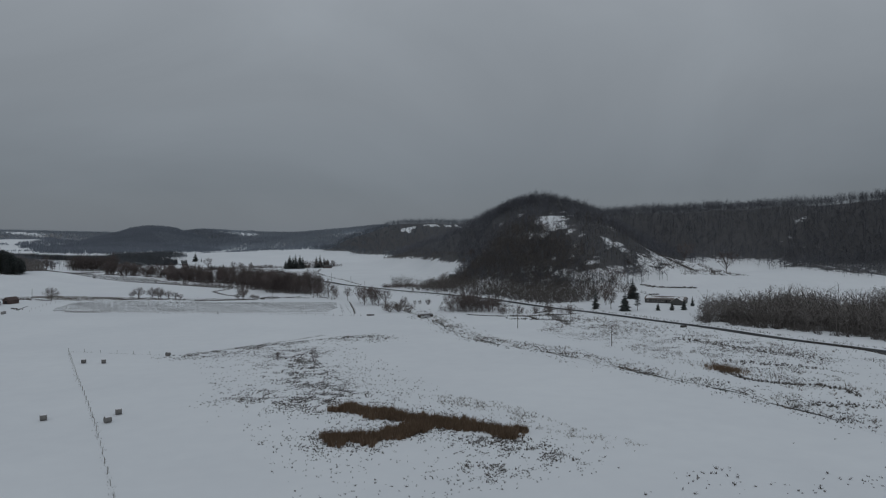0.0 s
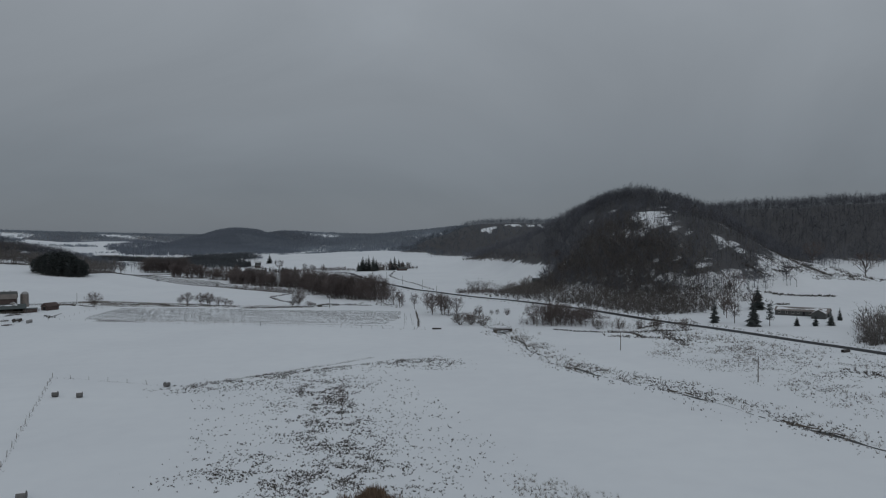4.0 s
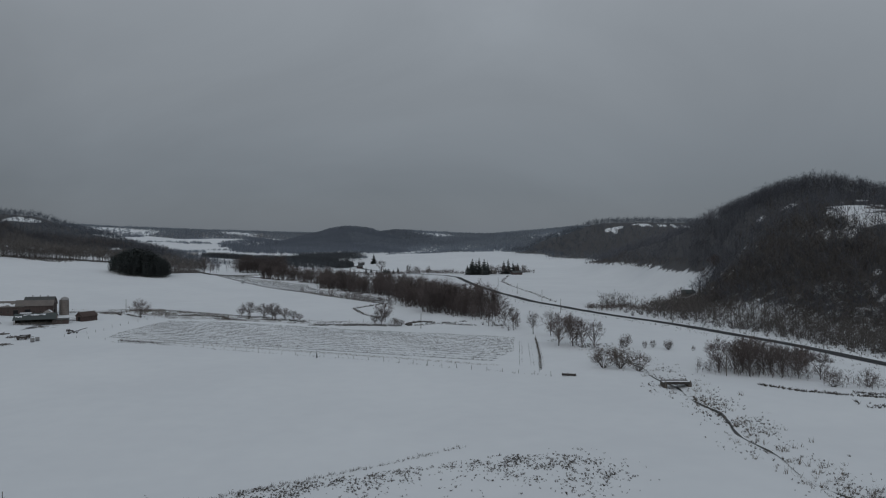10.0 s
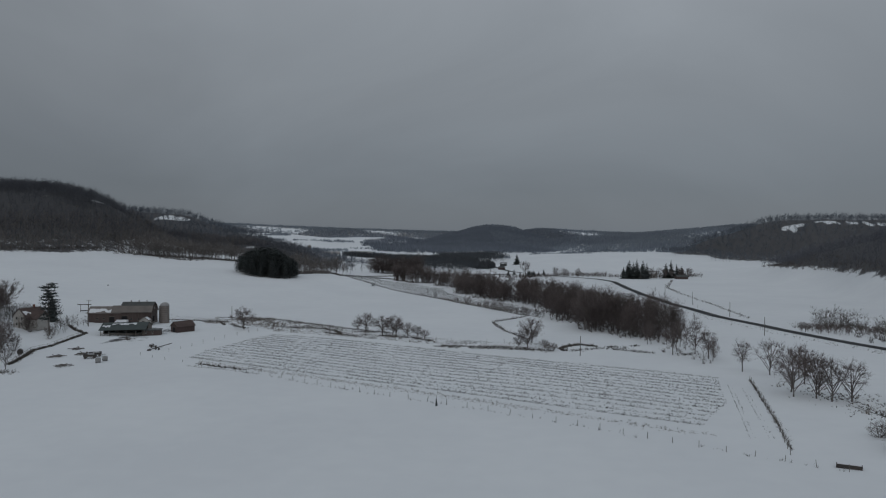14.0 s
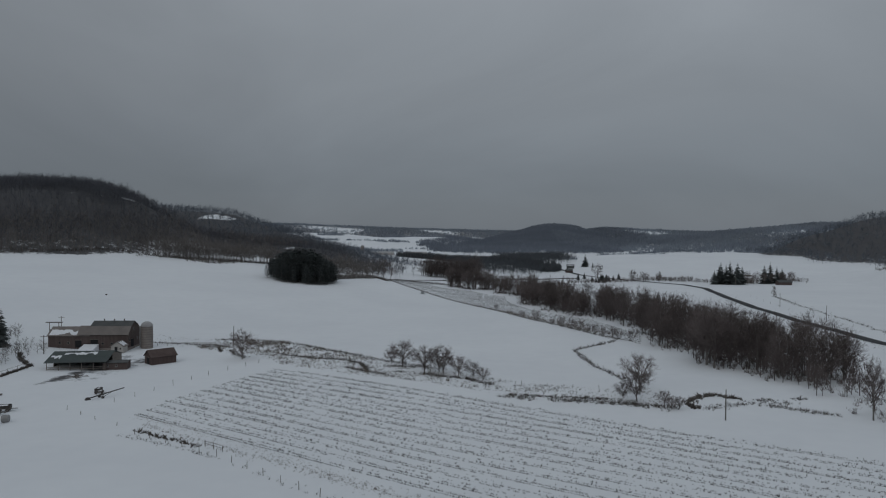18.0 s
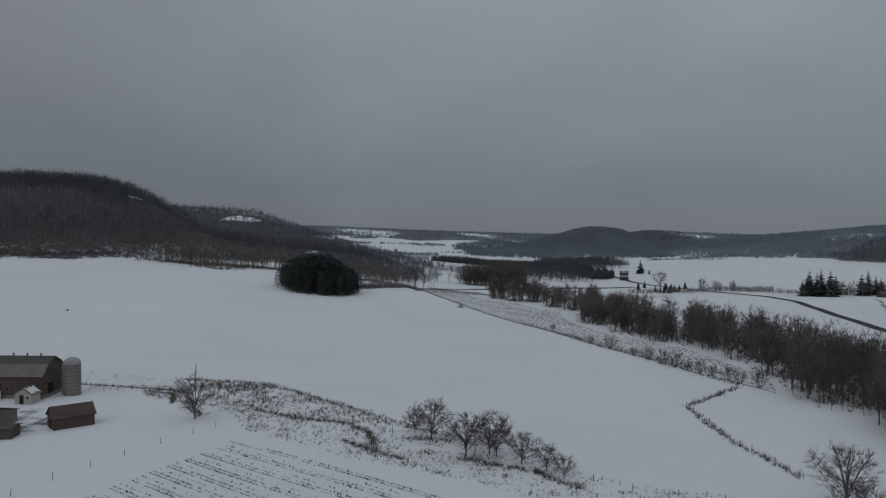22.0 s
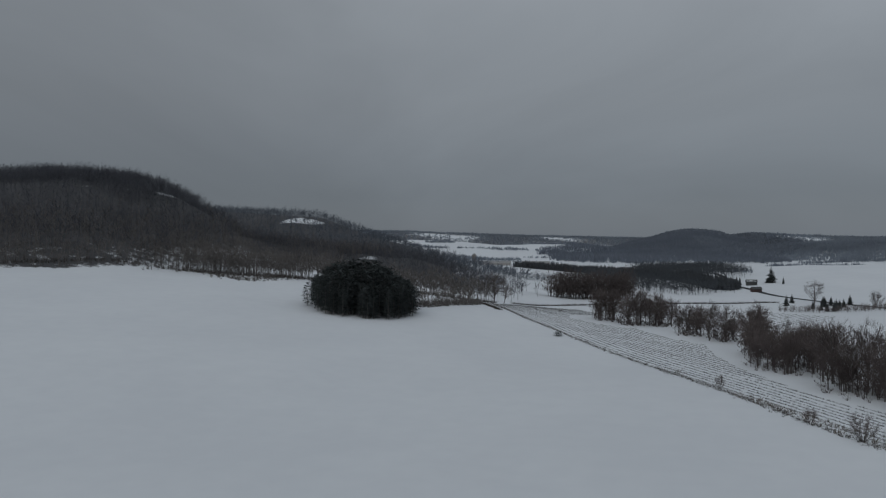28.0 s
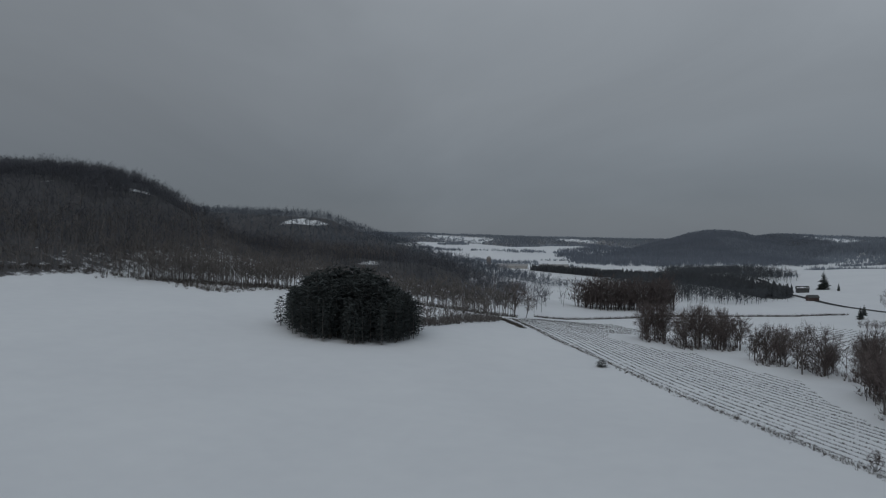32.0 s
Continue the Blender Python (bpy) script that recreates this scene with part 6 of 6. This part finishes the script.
def frame_stand(x, y, label):
    """The high timber frame beside the barn."""
    root = thing("timber_frame", label, "frame", x, y, rz=8)
    for s in (-1.8, 1.8):
        part("post", Mesh().tube((s, 0, -0.2), (s, 0, 3.9), 0.14, 0.12, 6, True), M_WOODPOST, root)
    part("beam", Mesh().box(0, 0, 4.0, 6.4, 0.7, 0.34), M_WOODPOST, root)
    part("shelf", Mesh().box(0, 0, 1.0, 3.4, 0.7, 0.35), M_IRON, root)


frame_stand(-123, 612, "high timber frame beside the barn")


def round_bale(x, y, rz, label, mat=M_BALE, r=0.8, wide=1.5, cap=True):
    root = thing("round_bale", label, "hay bale", x, y, group="hay bales", rz=rz + 78)
    m = Mesh()
    rows = [(0.0, -wide / 2), (r * 0.86, -wide / 2), (r, -wide / 2 + 0.12), (r * 1.01, 0), (r, wide / 2 - 0.12), (r * 0.86, wide / 2), (0.0, wide / 2)]
    m.lathe(rows, 18)
    m.v = [(px, pz, py * 0.97 + r * 0.95) for px, py, pz in m.v]
    part("bale", m, mat, root)
    if cap:
        c = Mesh()
        n = 9
        for k in range(n):
            a = radians(50 + 80 * k / (n - 1))
            for s in (-0.46, 0.46):
                c.v.append((math.cos(a) * r * 1.02, wide * s, math.sin(a) * (r * 1.0 + 0.09 * math.sin(math.pi * k / (n - 1))) + r * 0.95))
        c.f = [(2 * k, 2 * k + 1, 2 * k + 3, 2 * k + 2) for k in range(n - 1)]
        part("snow", c, M_SNOWCAP, root, "thin snow cap")


for x, y, rz in ((-13.8, 200.5, 20), (0.3, 191, 35), (2.8, 198.5, 10), (-7, 286, 5), (-0.6, 283, 12), (21.2, 291, 60)):
    round_bale(x, y, rz, "weathered round hay bale lying in a snowy field")
for x, y in ((-53.7, 489), (-53.0, 492.2)):
    round_bale(x, y, 30, "pale wrapped round bale beside the farm drive", M_WRAP, 0.85, 1.5, False)


# ---- buildings ----
def shell(outline, y0, y1):
    """Walls of a building with a gable outline of (x, z): solid, drawn along y."""
    return Mesh().prism(outline, y0, y1)


def slope(ax, az, bx, bz, y0, y1, thick=0.16):
    """One roof plane as a slab between two edges (x, z), from y0 to y1."""
    d = Vector((bx - ax, 0, bz - az)).normalized()
    n = Vector((-d.z, 0, d.x)) * thick
    if n.z < 0:
        n = -n
    m = Mesh()
    a, b = Vector((ax, 0, az)), Vector((bx, 0, bz))
    return m.prism([(a.x, a.z), (b.x, b.z), (b.x + n.x, b.z + n.z), (a.x + n.x, a.z + n.z)], y0, y1)


def window(root, x, y, z, w, h, face, mat_frame=M_WHITE):
    """A window on a wall facing along +-x or +-y: frame, sill, glass."""
    ax = face in ("+x", "-x")
    s = 1 if face[0] == "+" else -1
    sx, sy = (0.08, w) if ax else (w, 0.08)
    f = part("window", Mesh().box(x + (s * 0.05 if ax else 0), y + (0 if ax else s * 0.05), z, sx, sy, h), mat_frame, root)
    part("pane", Mesh().box(x + (s * 0.085 if ax else 0), y + (0 if ax else s * 0.085), z, *((0.04, w * 0.8) if ax else (w * 0.8, 0.04)), h * 0.82), M_GLASS, f)
    part("sill", Mesh().box(x + (s * 0.1 if ax else 0), y + (0 if ax else s * 0.1), z - h / 2 - 0.05, *((0.22, w * 1.15) if ax else (w * 1.15, 0.22)), 0.08), mat_frame, f)


def door(root, x, y, z, w, h, face, mat=M_DARK):
    ax = face in ("+x", "-x")
    s = 1 if face[0] == "+" else -1
    d = part("door", Mesh().box(x + (s * 0.04 if ax else 0), y + (0 if ax else s * 0.04), z + h / 2, *((0.08, w) if ax else (w, 0.08)), h), mat, root)
    part("lintel", Mesh().box(x + (s * 0.07 if ax else 0), y + (0 if ax else s * 0.07), z + h + 0.08, *((0.12, w * 1.1) if ax else (w * 1.1, 0.12)), 0.16), M_PLANK, d)


def roof_snow(root, s, half_w, eave, ridge, y0, y1, lo, hi, seed, n=26):
    """A ragged sheet of snow on one roof plane, between two heights (0 eave, 1 ridge)."""
    g = random.Random(seed)
    k = (ridge - eave) / half_w
    m, a, b = Mesh(), lo, hi
    row = []
    for i in range(n + 1):
        a = min(max(a + g.gauss(0, 0.09), lo - 0.12), (lo + hi) / 2)
        b = max(min(b + g.gauss(0, 0.09), hi + 0.08), (lo + hi) / 2 + 0.03)
        row.append((max(a, 0.0), min(b, 0.97), y0 + (y1 - y0) * i / n))
    for (a0, b0, ya), (a1, b1, yb) in zip(row, row[1:]):
        c = [(a0, ya), (a1, yb), (b1, yb), (b0, ya)]
        top = [(s * half_w * (1 - t), y, eave + k * half_w * t + 0.26) for t, y in c]
        low = [(x, y, z - 0.12) for x, y, z in top]
        m.add(low + top, [(4, 5, 6, 7), (3, 2, 1, 0), (0, 1, 5, 4), (2, 3, 7, 6), (0, 4, 7, 3), (1, 2, 6, 5)])
    part("snow", m, M_SNOWCAP, root, "ragged snow left on the roof")


def gable_shed(name, label, x, y, rz, half_w, half_l, eave, ridge, wall, roof, category="shed", snow=0.0, open_side=False, roof_over=0.35):
    root = thing(name, label, category, x, y, rz=rz - 90)
    out = [(-half_w, -0.5), (half_w, -0.5), (half_w, eave), (0, ridge), (-half_w, eave)]
    if not open_side:
        part("wall", shell(out, -half_l, half_l), wall, root)
    else:
        part("back_wall", Mesh().box(-half_w + 0.08, 0, eave / 2 - 0.25, 0.16, 2 * half_l, eave + 0.5), wall, root)
        for s in (-1, 1):
            part("end_wall", Mesh().prism([(-half_w + 0.2, -0.5), (half_w * 0.2, -0.5), (half_w * 0.2, ridge * 0.88), (0, ridge - 0.1), (-half_w + 0.2, eave - 0.05)], s * half_l - 0.08, s * half_l + 0.08), wall, root)
        for k in range(6):
            py = -half_l + 0.3 + k * (2 * half_l - 0.6) / 5
            part("post", Mesh().tube((half_w - 0.2, py, -0.3), (half_w - 0.2, py, eave + 0.05), 0.11, 0.11, 6), M_WOODPOST, root)
        for z in (0.6, 1.1):
            part("rail", Mesh().box(half_w - 0.2, 0, z, 0.06, 2 * half_l - 0.6, 0.14), M_PLANK, root)
    k = (ridge - eave) / half_w
    for s in (-1, 1):
        part("roof_panel", slope(s * (half_w + roof_over), eave - k * roof_over, 0, ridge, -half_l - roof_over, half_l + roof_over), roof, root)
        if snow:
            roof_snow(root, s, half_w, eave, ridge, -half_l * 0.95, half_l * 0.9, 0.08, 0.1 + 0.85 * snow, int(abs(x) + abs(y)) + s)
    return root


def barn_group():
    root = thing("barn", "weathered dark red gambrel barn with a dull tin roof", "barn", -88.0, 595.3, rz=8 - 90)
    W, L, E, B = 5.4, 6.9, 5.7, 8.2
    gambrel = [(-W, -0.6), (W, -0.6), (W, E), (W * 0.58, B), (0, 9.7), (-W * 0.58, B), (-W, E)]
    part("wall", shell(gambrel, -L, L), M_BARNRED, root)
    part("foundation", Mesh().box(0, 0, 0.0, 2 * W + 0.2, 2 * L + 0.2, 1.4), M_CONCRETE, root, "rough stone foundation")
    for s in (-1, 1):
        part("roof_panel", slope(s * (W + 0.45), E - 0.35, s * W * 0.58, B, -L - 0.4, L + 0.4), M_TIN, root)
        part("roof_panel", slope(s * W * 0.58, B, 0, 9.75, -L - 0.4, L + 0.4), M_DARKTIN, root)
    annex = part("annex", Mesh().prism([(0.5, -0.6), (W - 0.05, -0.6), (W - 0.05, E), (W * 0.58, B - 0.15), (0.5, B - 0.15)], -L - 3.6, -L - 0.02), M_BARNRED, root)
    part("annex_roof", slope(W + 0.45, E - 0.33, W * 0.5, B + 0.05, -L - 4.0, -L - 0.42), M_TIN, annex)
    part("annex_roof", slope(W * 0.5, B + 0.05, -W * 0.3, B - 0.5, -L - 4.0, -L - 0.42), M_TIN, annex)
    for k in (-3.6, 0, 3.6):
        v = part("roof_vent", Mesh().tube((0, k, 9.7), (0, k, 10.4), 0.2, 0.2, 8, True), M_TIN, root)
        part("cap", Mesh().tube((0, k, 10.4), (0, k, 10.65), 0.34, 0.05, 8, True), M_TIN, v)
    door(root, W, -5.0, 0.7, 2.6, 3.0, "+x")
    for k in (-2, 1.2):
        window(root, W, k, 2.3, 0.8, 0.8, "+x", M_PLANK)
    door(root, 1.5, L, 0.7, 2.4, 2.8, "+y")
    for s in (-3, 4):
        window(root, s, L, 3.4, 0.8, 1.0, "+y", M_PLANK)
    window(root, 0, L, 7.0, 1.0, 1.1, "+y", M_PLANK)


barn_group()
wing = gable_shed("barn_wing", "low dark red barn wing with patchy snow on its roof", -101.8, 592.3, 8, 4.4, 7.2, 4.6, 7.2, M_BARNRED, M_SHINGLE, "barn", 0.5)
window(wing, 4.4, -3, 2.0, 0.8, 0.8, "+x", M_PLANK)
window(wing, 4.4, 0, 2.0, 0.8, 0.8, "+x", M_PLANK)
door(wing, 4.4, 3.5, 0.3, 2.2, 2.6, "+x")
lean = gable_shed("lean_to", "small white gabled lean-to against the barn", -81.5, 587.2, 98, 2.1, 1.9, 2.4, 3.9, M_WHITE, M_SHINGLE, "shed", 0.8)
door(lean, -0.4, -1.9, 0.1, 1.0, 2.0, "-y")
window(lean, 1.1, -1.9, 1.6, 0.6, 0.7, "-y")
ramp_mesh = Mesh().prism([(0, -0.3), (9.0, -0.3), (9.0, 0.1), (0, 2.2)], -2.6, 2.6)
ramp = thing("barn_ramp", "snow-covered earth ramp up to the barn", "ramp", -92.5, 588.0, rz=8 - 90)
part("ramp", ramp_mesh, M_SNOWCAP, ramp)
red = gable_shed("red_shed", "rusty red low gabled shed in the barnyard", -57.6, 570.6, 50, 2.7, 4.1, 2.6, 4.5, M_SHEDRED, M_ROOFRED, "shed")
door(red, 0, -4.1, 0.0, 2.0, 2.2, "-y")
green = gable_shed("pole_shed", "open pole shed with a green sheet roof", -78.4, 561.8, 14, 8.2, 8.8, 2.6, 4.7, M_PLANK, M_GREEN, "shed", 0.0, True)
roof_snow(green, 1, 8.2, 2.6, 4.7, -5.0, 4.5, 0.72, 0.80, 5, 18)
roof_snow(green, 1, 8.2, 2.6, 4.7, -8.5, -5.5, 0.40, 0.5, 8, 10)
low = gable_shed("low_shed", "low grey plank shed with a flat tin roof", -66.4, 559.6, 14, 2.0, 3.6, 2.2, 2.6, M_BARNRED, M_DARKTIN, "shed")
for k in (-2.0, 0.5):
    window(low, 2.0, k, 1.3, 0.6, 0.6, "+x")


def silo(x, y, r, tall, label, name="silo"):
    root = thing(name, label, "silo", x, y)
    part("wall", Mesh().lathe([(r, -0.4), (r, tall), (r - 0.15, tall), (r - 0.15, 0)], 24), M_CONCRETE, root)
    part("dome", Mesh().lathe([(r * 1.02 * math.cos(a), tall + r * 0.85 * math.sin(a)) for a in (radians(k * 90 / 7) for k in range(8))], 24), M_DOME, root)
    for k in range(9):
        z = 0.6 + k * (tall - 0.8) / 8
        part("hoop", Mesh().lathe([(r + 0.005, z - 0.04), (r + 0.05, z), (r + 0.005, z + 0.04)], 24), M_IRON, root)
    part("chute", Mesh().box(-r - 0.3, 0.2, tall / 2, 0.75, 0.8, tall), M_DOME, root)
    return root


silo(-76.6, 597.2, 2.1, 8.0, "grey stave silo with a pale tin dome")


def farmhouse():
    root = thing("farmhouse", "old off-white farmhouse with a red-brown roof", "house", -121.5, 564, rz=-20)
    for nm, out, y0, y1 in (("wall", [(-3.6, -0.5), (3.6, -0.5), (3.6, 5.2), (0, 8.2), (-3.6, 5.2)], -5, 5),):
        part(nm, shell(out, y0, y1), M_WHITE, root)
    part("wing", Mesh().prism([(-3.0, -0.5), (3.0, -0.5), (3.0, 4.2), (0, 6.6), (-3.0, 4.2)], 0, 6.5), M_WHITE, root)
    ob = root.children[-1]
    ob.matrix_basis = pose(3.4, -1.5, 0, 0, 0, -90)
    for s in (-1, 1):
        part("roof_panel", slope(s * 4.0, 4.87, 0, 8.25, -5.4, 5.4), M_ROOFRED, root)
        w = part("wing_roof", slope(s * 3.4, 3.88, 0, 6.65, 0.2, 6.9), M_ROOFRED, root)
        w.matrix_basis = pose(3.4, -1.5, 0, 0, 0, -90)
    roof_snow(root, 1, 3.6, 5.2, 8.2, -4.8, -1.5, 0.15, 0.5, 3, 10)
    part("chimney", Mesh().box(0, 2, 8.6, 0.7, 0.7, 1.8), M_BRICK, root)
    for k in (-3, 0, 3):
        for z in (1.7, 4.2):
            window(root, 3.6, k, z, 0.9, 1.3, "+x")
            window(root, -3.6, k, z, 0.9, 1.3, "-x")
    for k in (-1.5, 1.5):
        for z in (1.7, 4.2):
            window(root, k, -5, z, 0.9, 1.3, "-y")
    door(root, 0, -5, 0.1, 1.0, 2.1, "-y", M_PLANK)


farmhouse()
hut = gable_shed("hut", "small dark plank hut among yard trees", -89, 481, 20, 1.7, 2.2, 1.9, 2.7, M_BARNRED, M_TIN, "shed", 0.6)
tank = thing("fuel_tank", "dark cylindrical tank on legs beside the drive", "tank", -87.5, 502, rz=30)
tm = Mesh().lathe([(0, -1.2), (0.8, -1.2), (0.95, -1.0), (0.95, 1.0), (0.8, 1.2), (0, 1.2)], 16)
tm.v = [(px, pz, py + 1.5) for px, py, pz in tm.v]
part("drum", tm, M_IRON, tank)
for sx in (-0.5, 0.5):
    for sy in (-0.8, 0.8):
        part("leg", Mesh().tube((sx, sy, -0.2), (sx, sy, 0.9), 0.06, 0.06, 5), M_IRON, tank)


def farm_wagon(x, y, rz, label, load=M_IRON, size=1.0):
    root = thing("farm_wagon", label, "wagon", x, y, rz=rz)
    root.matrix_world = root.matrix_world @ Matrix.Scale(size, 4)
    part("bed", Mesh().box(0, 0, 0.75, 3.9, 2.0, 0.16), M_PLANK, root)
    for s in (-1, 1):
        part("side_board", Mesh().box(0, s * 0.98, 1.15, 3.9, 0.08, 0.7), load, root)
        part("end_board", Mesh().box(s * 1.92, 0, 1.15, 0.08, 1.9, 0.7), load, root)
    part("load", Mesh().box(-0.1, 0, 1.1, 3.6, 1.8, 0.6, 0, 0.85), load, root, "dark heap in the wagon")
    part("snow", Mesh().box(0.3, 0.1, 1.43, 2.0, 1.1, 0.08, 8, 0.8), M_SNOWCAP, root, "patch of snow on the load")
    for sx in (-1.35, 1.35):
        for sy in (-0.95, 0.95):
            m = Mesh().lathe([(0.12, -0.12), (0.42, -0.12), (0.44, 0), (0.42, 0.12), (0.12, 0.12)], 14)
            m.v = [(px + sx, pz + sy, py + 0.42) for px, py, pz in m.v]
            w = part("wheel", m, M_IRON, root)
            part("hub", Mesh().tube((sx, sy - 0.14, 0.42), (sx, sy + 0.14, 0.42), 0.14, 0.14, 8, True), M_TIN, w)
    part("drawbar", Mesh().box(2.6, 0, 0.6, 1.5, 0.12, 0.12), M_IRON, root)


farm_wagon(-61, 501.5, 25, "dark loaded farm wagon parked in snow")
farm_wagon(-60.8, 497.6, 15, "low dark farm cart with snow on its load")
farm_wagon(-52.5, 527, 100, "small dark implement cart parked in snow", size=0.62)
farm_wagon(-50.5, 524, 20, "small dark implement cart beside an auger", size=0.55)


def auger():
    root = thing("grain_auger", "long grain auger lying across the snow", "farm machine", -46.5, 520, rz=58)
    part("tube", Mesh().tube((-4.6, 0, 0.45), (5.2, 0, 1.7), 0.17, 0.13, 8, True), M_IRON, root)
    part("hopper", Mesh().box(-4.4, 0, 0.42, 1.3, 0.9, 0.65, 0, 0.6), M_IRON, root)
    for s in (-0.9, 0.9):
        part("strut", Mesh().tube((-1, s, 0.4), (2.5, 0, 1.45), 0.06, 0.06, 5), M_IRON, root)
        m = Mesh().lathe([(0.1, -0.1), (0.4, -0.1), (0.4, 0.1), (0.1, 0.1)], 12)
        m.v = [(px - 1, pz + s, py + 0.4) for px, py, pz in m.v]
        part("wheel", m, M_IRON, root)


auger()


def brush_pile(x, y, r, label, seed):
    g = random.Random(seed)
    root = thing("brush_pile", label, "brush pile", x, y)
    for k in range(22):
        a, d = g.random() * math.tau, r * math.sqrt(g.random())
        p = Vector((math.cos(a) * d, math.sin(a) * d, g.uniform(0.05, 0.5)))
        q = Vector((g.gauss(0, 1), g.gauss(0, 1), g.gauss(0, 0.15))).normalized() * g.uniform(0.6, 1.6)
        part("log", Mesh().tube(p - q, p + q, 0.12, 0.07, 5, True), M_BARK, root)


brush_pile(-61.5, 482.5, 2.6, "heap of dark logs and branches in snow", 3)
brush_pile(-68, 506, 2.2, "scattered dark branches beside the drive", 4)
brush_pile(-74, 500, 2.4, "scattered dark branches in the farmyard", 5)
brush_pile(-70, 545, 2.2, "heap of brush below the pole shed", 6)
brush_pile(-76, 517, 2.0, "heap of scrap wood beside the drive", 7)


def bridge():
    root = thing("farm_bridge", "small dark timber farm bridge over the creek", "bridge", 159.6, 368.5, z=0.6, rz=-8)
    part("deck", Mesh().box(0, 0, 0.95, 7.6, 3.4, 0.32), M_IRON, root)
    part("snow", Mesh().box(0, 0, 1.16, 7.6, 2.9, 0.12), M_SNOWCAP, root, "snow lying on the deck")
    for s in (-1, 1):
        part("abutment", Mesh().box(s * 3.5, 0, 0.0, 0.9, 3.6, 1.7), M_BANK, root)
        part("beam", Mesh().box(0, s * 1.72, 0.97, 7.8, 0.22, 0.42), M_IRON, root)
        part("kerb_beam", Mesh().box(0, s * 1.62, 1.3, 7.7, 0.28, 0.3), M_IRON, root)
        for k in (-3.5, 3.5):
            part("post", Mesh().tube((k, s * 1.9, -0.6), (k, s * 1.9, 1.9), 0.13, 0.12, 6, True), M_WOODPOST, root)


bridge()
trough = thing("feed_trough", "low dark trough beside a field fence", "trough", 135, 389, rz=-25)
part("basin", Mesh().box(0, 0, 0.35, 4.2, 1.1, 0.7), M_IRON, trough)
part("snow", Mesh().box(0, 0, 0.73, 3.9, 0.85, 0.08), M_SNOWCAP, trough)
boulder = thing("field_boulder", "small dark boulder alone in a sloping snowfield", "rock", -157, 705)
part("rock", Mesh().lathe([(0.05, -0.1), (0.5, -0.1), (0.55, 0.2), (0.4, 0.45), (0.2, 0.6), (0.0, 0.64)], 7), M_IRON, boulder)
part("snow", Mesh().lathe([(0.0, 0.7), (0.22, 0.64), (0.4, 0.5)], 7), M_SNOWCAP, boulder)
culvert = thing("culvert", "dark road culvert mouth below the verge", "culvert", 250, 268, rz=0)
part("pipe", Mesh().lathe([(0.55, -1.5), (0.65, -1.5), (0.65, 1.5), (0.55, 1.5)], 14), M_IRON, culvert)
culvert.children[0].matrix_basis = pose(0, 0, 0.4, 0, 90, 0)

# east farm
east = gable_shed("ranch_house", "long low house with a snow-covered roof", 325, 364, -53, 4.2, 12.5, 2.4, 3.9, M_DARKTIN, M_SHINGLE, "house", 0.8)
for k in (-10.5, -7, -4, -1.5, 4, 7, 10):
    window(east, -4.2, k, 1.6, 1.1, 1.1, "-x")
    window(east, 4.2, k, 1.6, 1.1, 1.1, "+x")
door(east, -4.2, 1, 0.0, 1.0, 2.1, "-x")
door(east, 4.2, 1, 0.0, 1.0, 2.1, "+x")
gable_shed("garage", "snow-roofed garage standing gable-on before the long house", 323.2, 351.6, 37, 3.2, 3.4, 2.5, 4.3, M_DARKTIN, M_SHINGLE, "garage", 0.9)
gable_shed("field_shed", "small dark green shed at the edge of a snowy field", 309, 644, -14, 2.6, 3.9, 2.6, 4.2, M_GREEN, M_GREEN, "shed")
for x, y, tall in ((276, 598, 10.5), (281, 601, 11.5), (272, 594, 8), (322, 646, 12), (327, 640, 13), (331, 650, 12)):
    plant(TREES[int(x) % 5], x, y, tall, "bare_tree", "leafless tree at the edge of a snowy field", "tree", "field edge trees")
# farms farther up the valley
for nm, lab, x, y, rz, hw, hl, e, r, wl, rf, cat, sn in (
    ("farm_shed", "dark long shed beside a windbreak", 288, 1016, 10, 3, 6, 2.6, 4.2, M_BARNRED, M_DARKTIN, "shed", 0.0),
    ("farmhouse", "white farmhouse behind dark spruces", 262, 1036, 20, 3.5, 5, 4.5, 7.5, M_WHITE, M_SHINGLE, "house", 0.6),
    ("red_barn", "distant red barn beside a conifer belt", 112, 1188, 15, 2.4, 3.6, 2.4, 4.0, M_SHEDRED, M_DARKTIN, "barn", 0.0),
    ("farmhouse", "distant grey farmhouse beside a tall spruce", 118, 1262, 0, 3, 4.5, 3, 5, M_DARKTIN, M_DARKTIN, "house", 0.5),
    ("farm_shed", "distant dark shed at a valley farm", 98, 1255, 30, 4, 8, 3.5, 6, M_DARKTIN, M_DARKTIN, "shed", 0.0),
    ("dairy_barn", "pale long barn of a distant dairy farm", -228, 1812, 5, 7, 26, 4, 7, M_WHITE, M_DOME, "barn", 0.0),
    ("dairy_barn", "pale long barn of a distant dairy farm", -160, 1826, 5, 7, 24, 4, 7, M_WHITE, M_DOME, "barn", 0.0),
):
    gable_shed(nm, lab, x, y, rz, hw, hl, e, r, wl, rf, cat, sn)
silo(-266, 1808, 3.2, 15, "tall grey silo at a distant dairy farm")
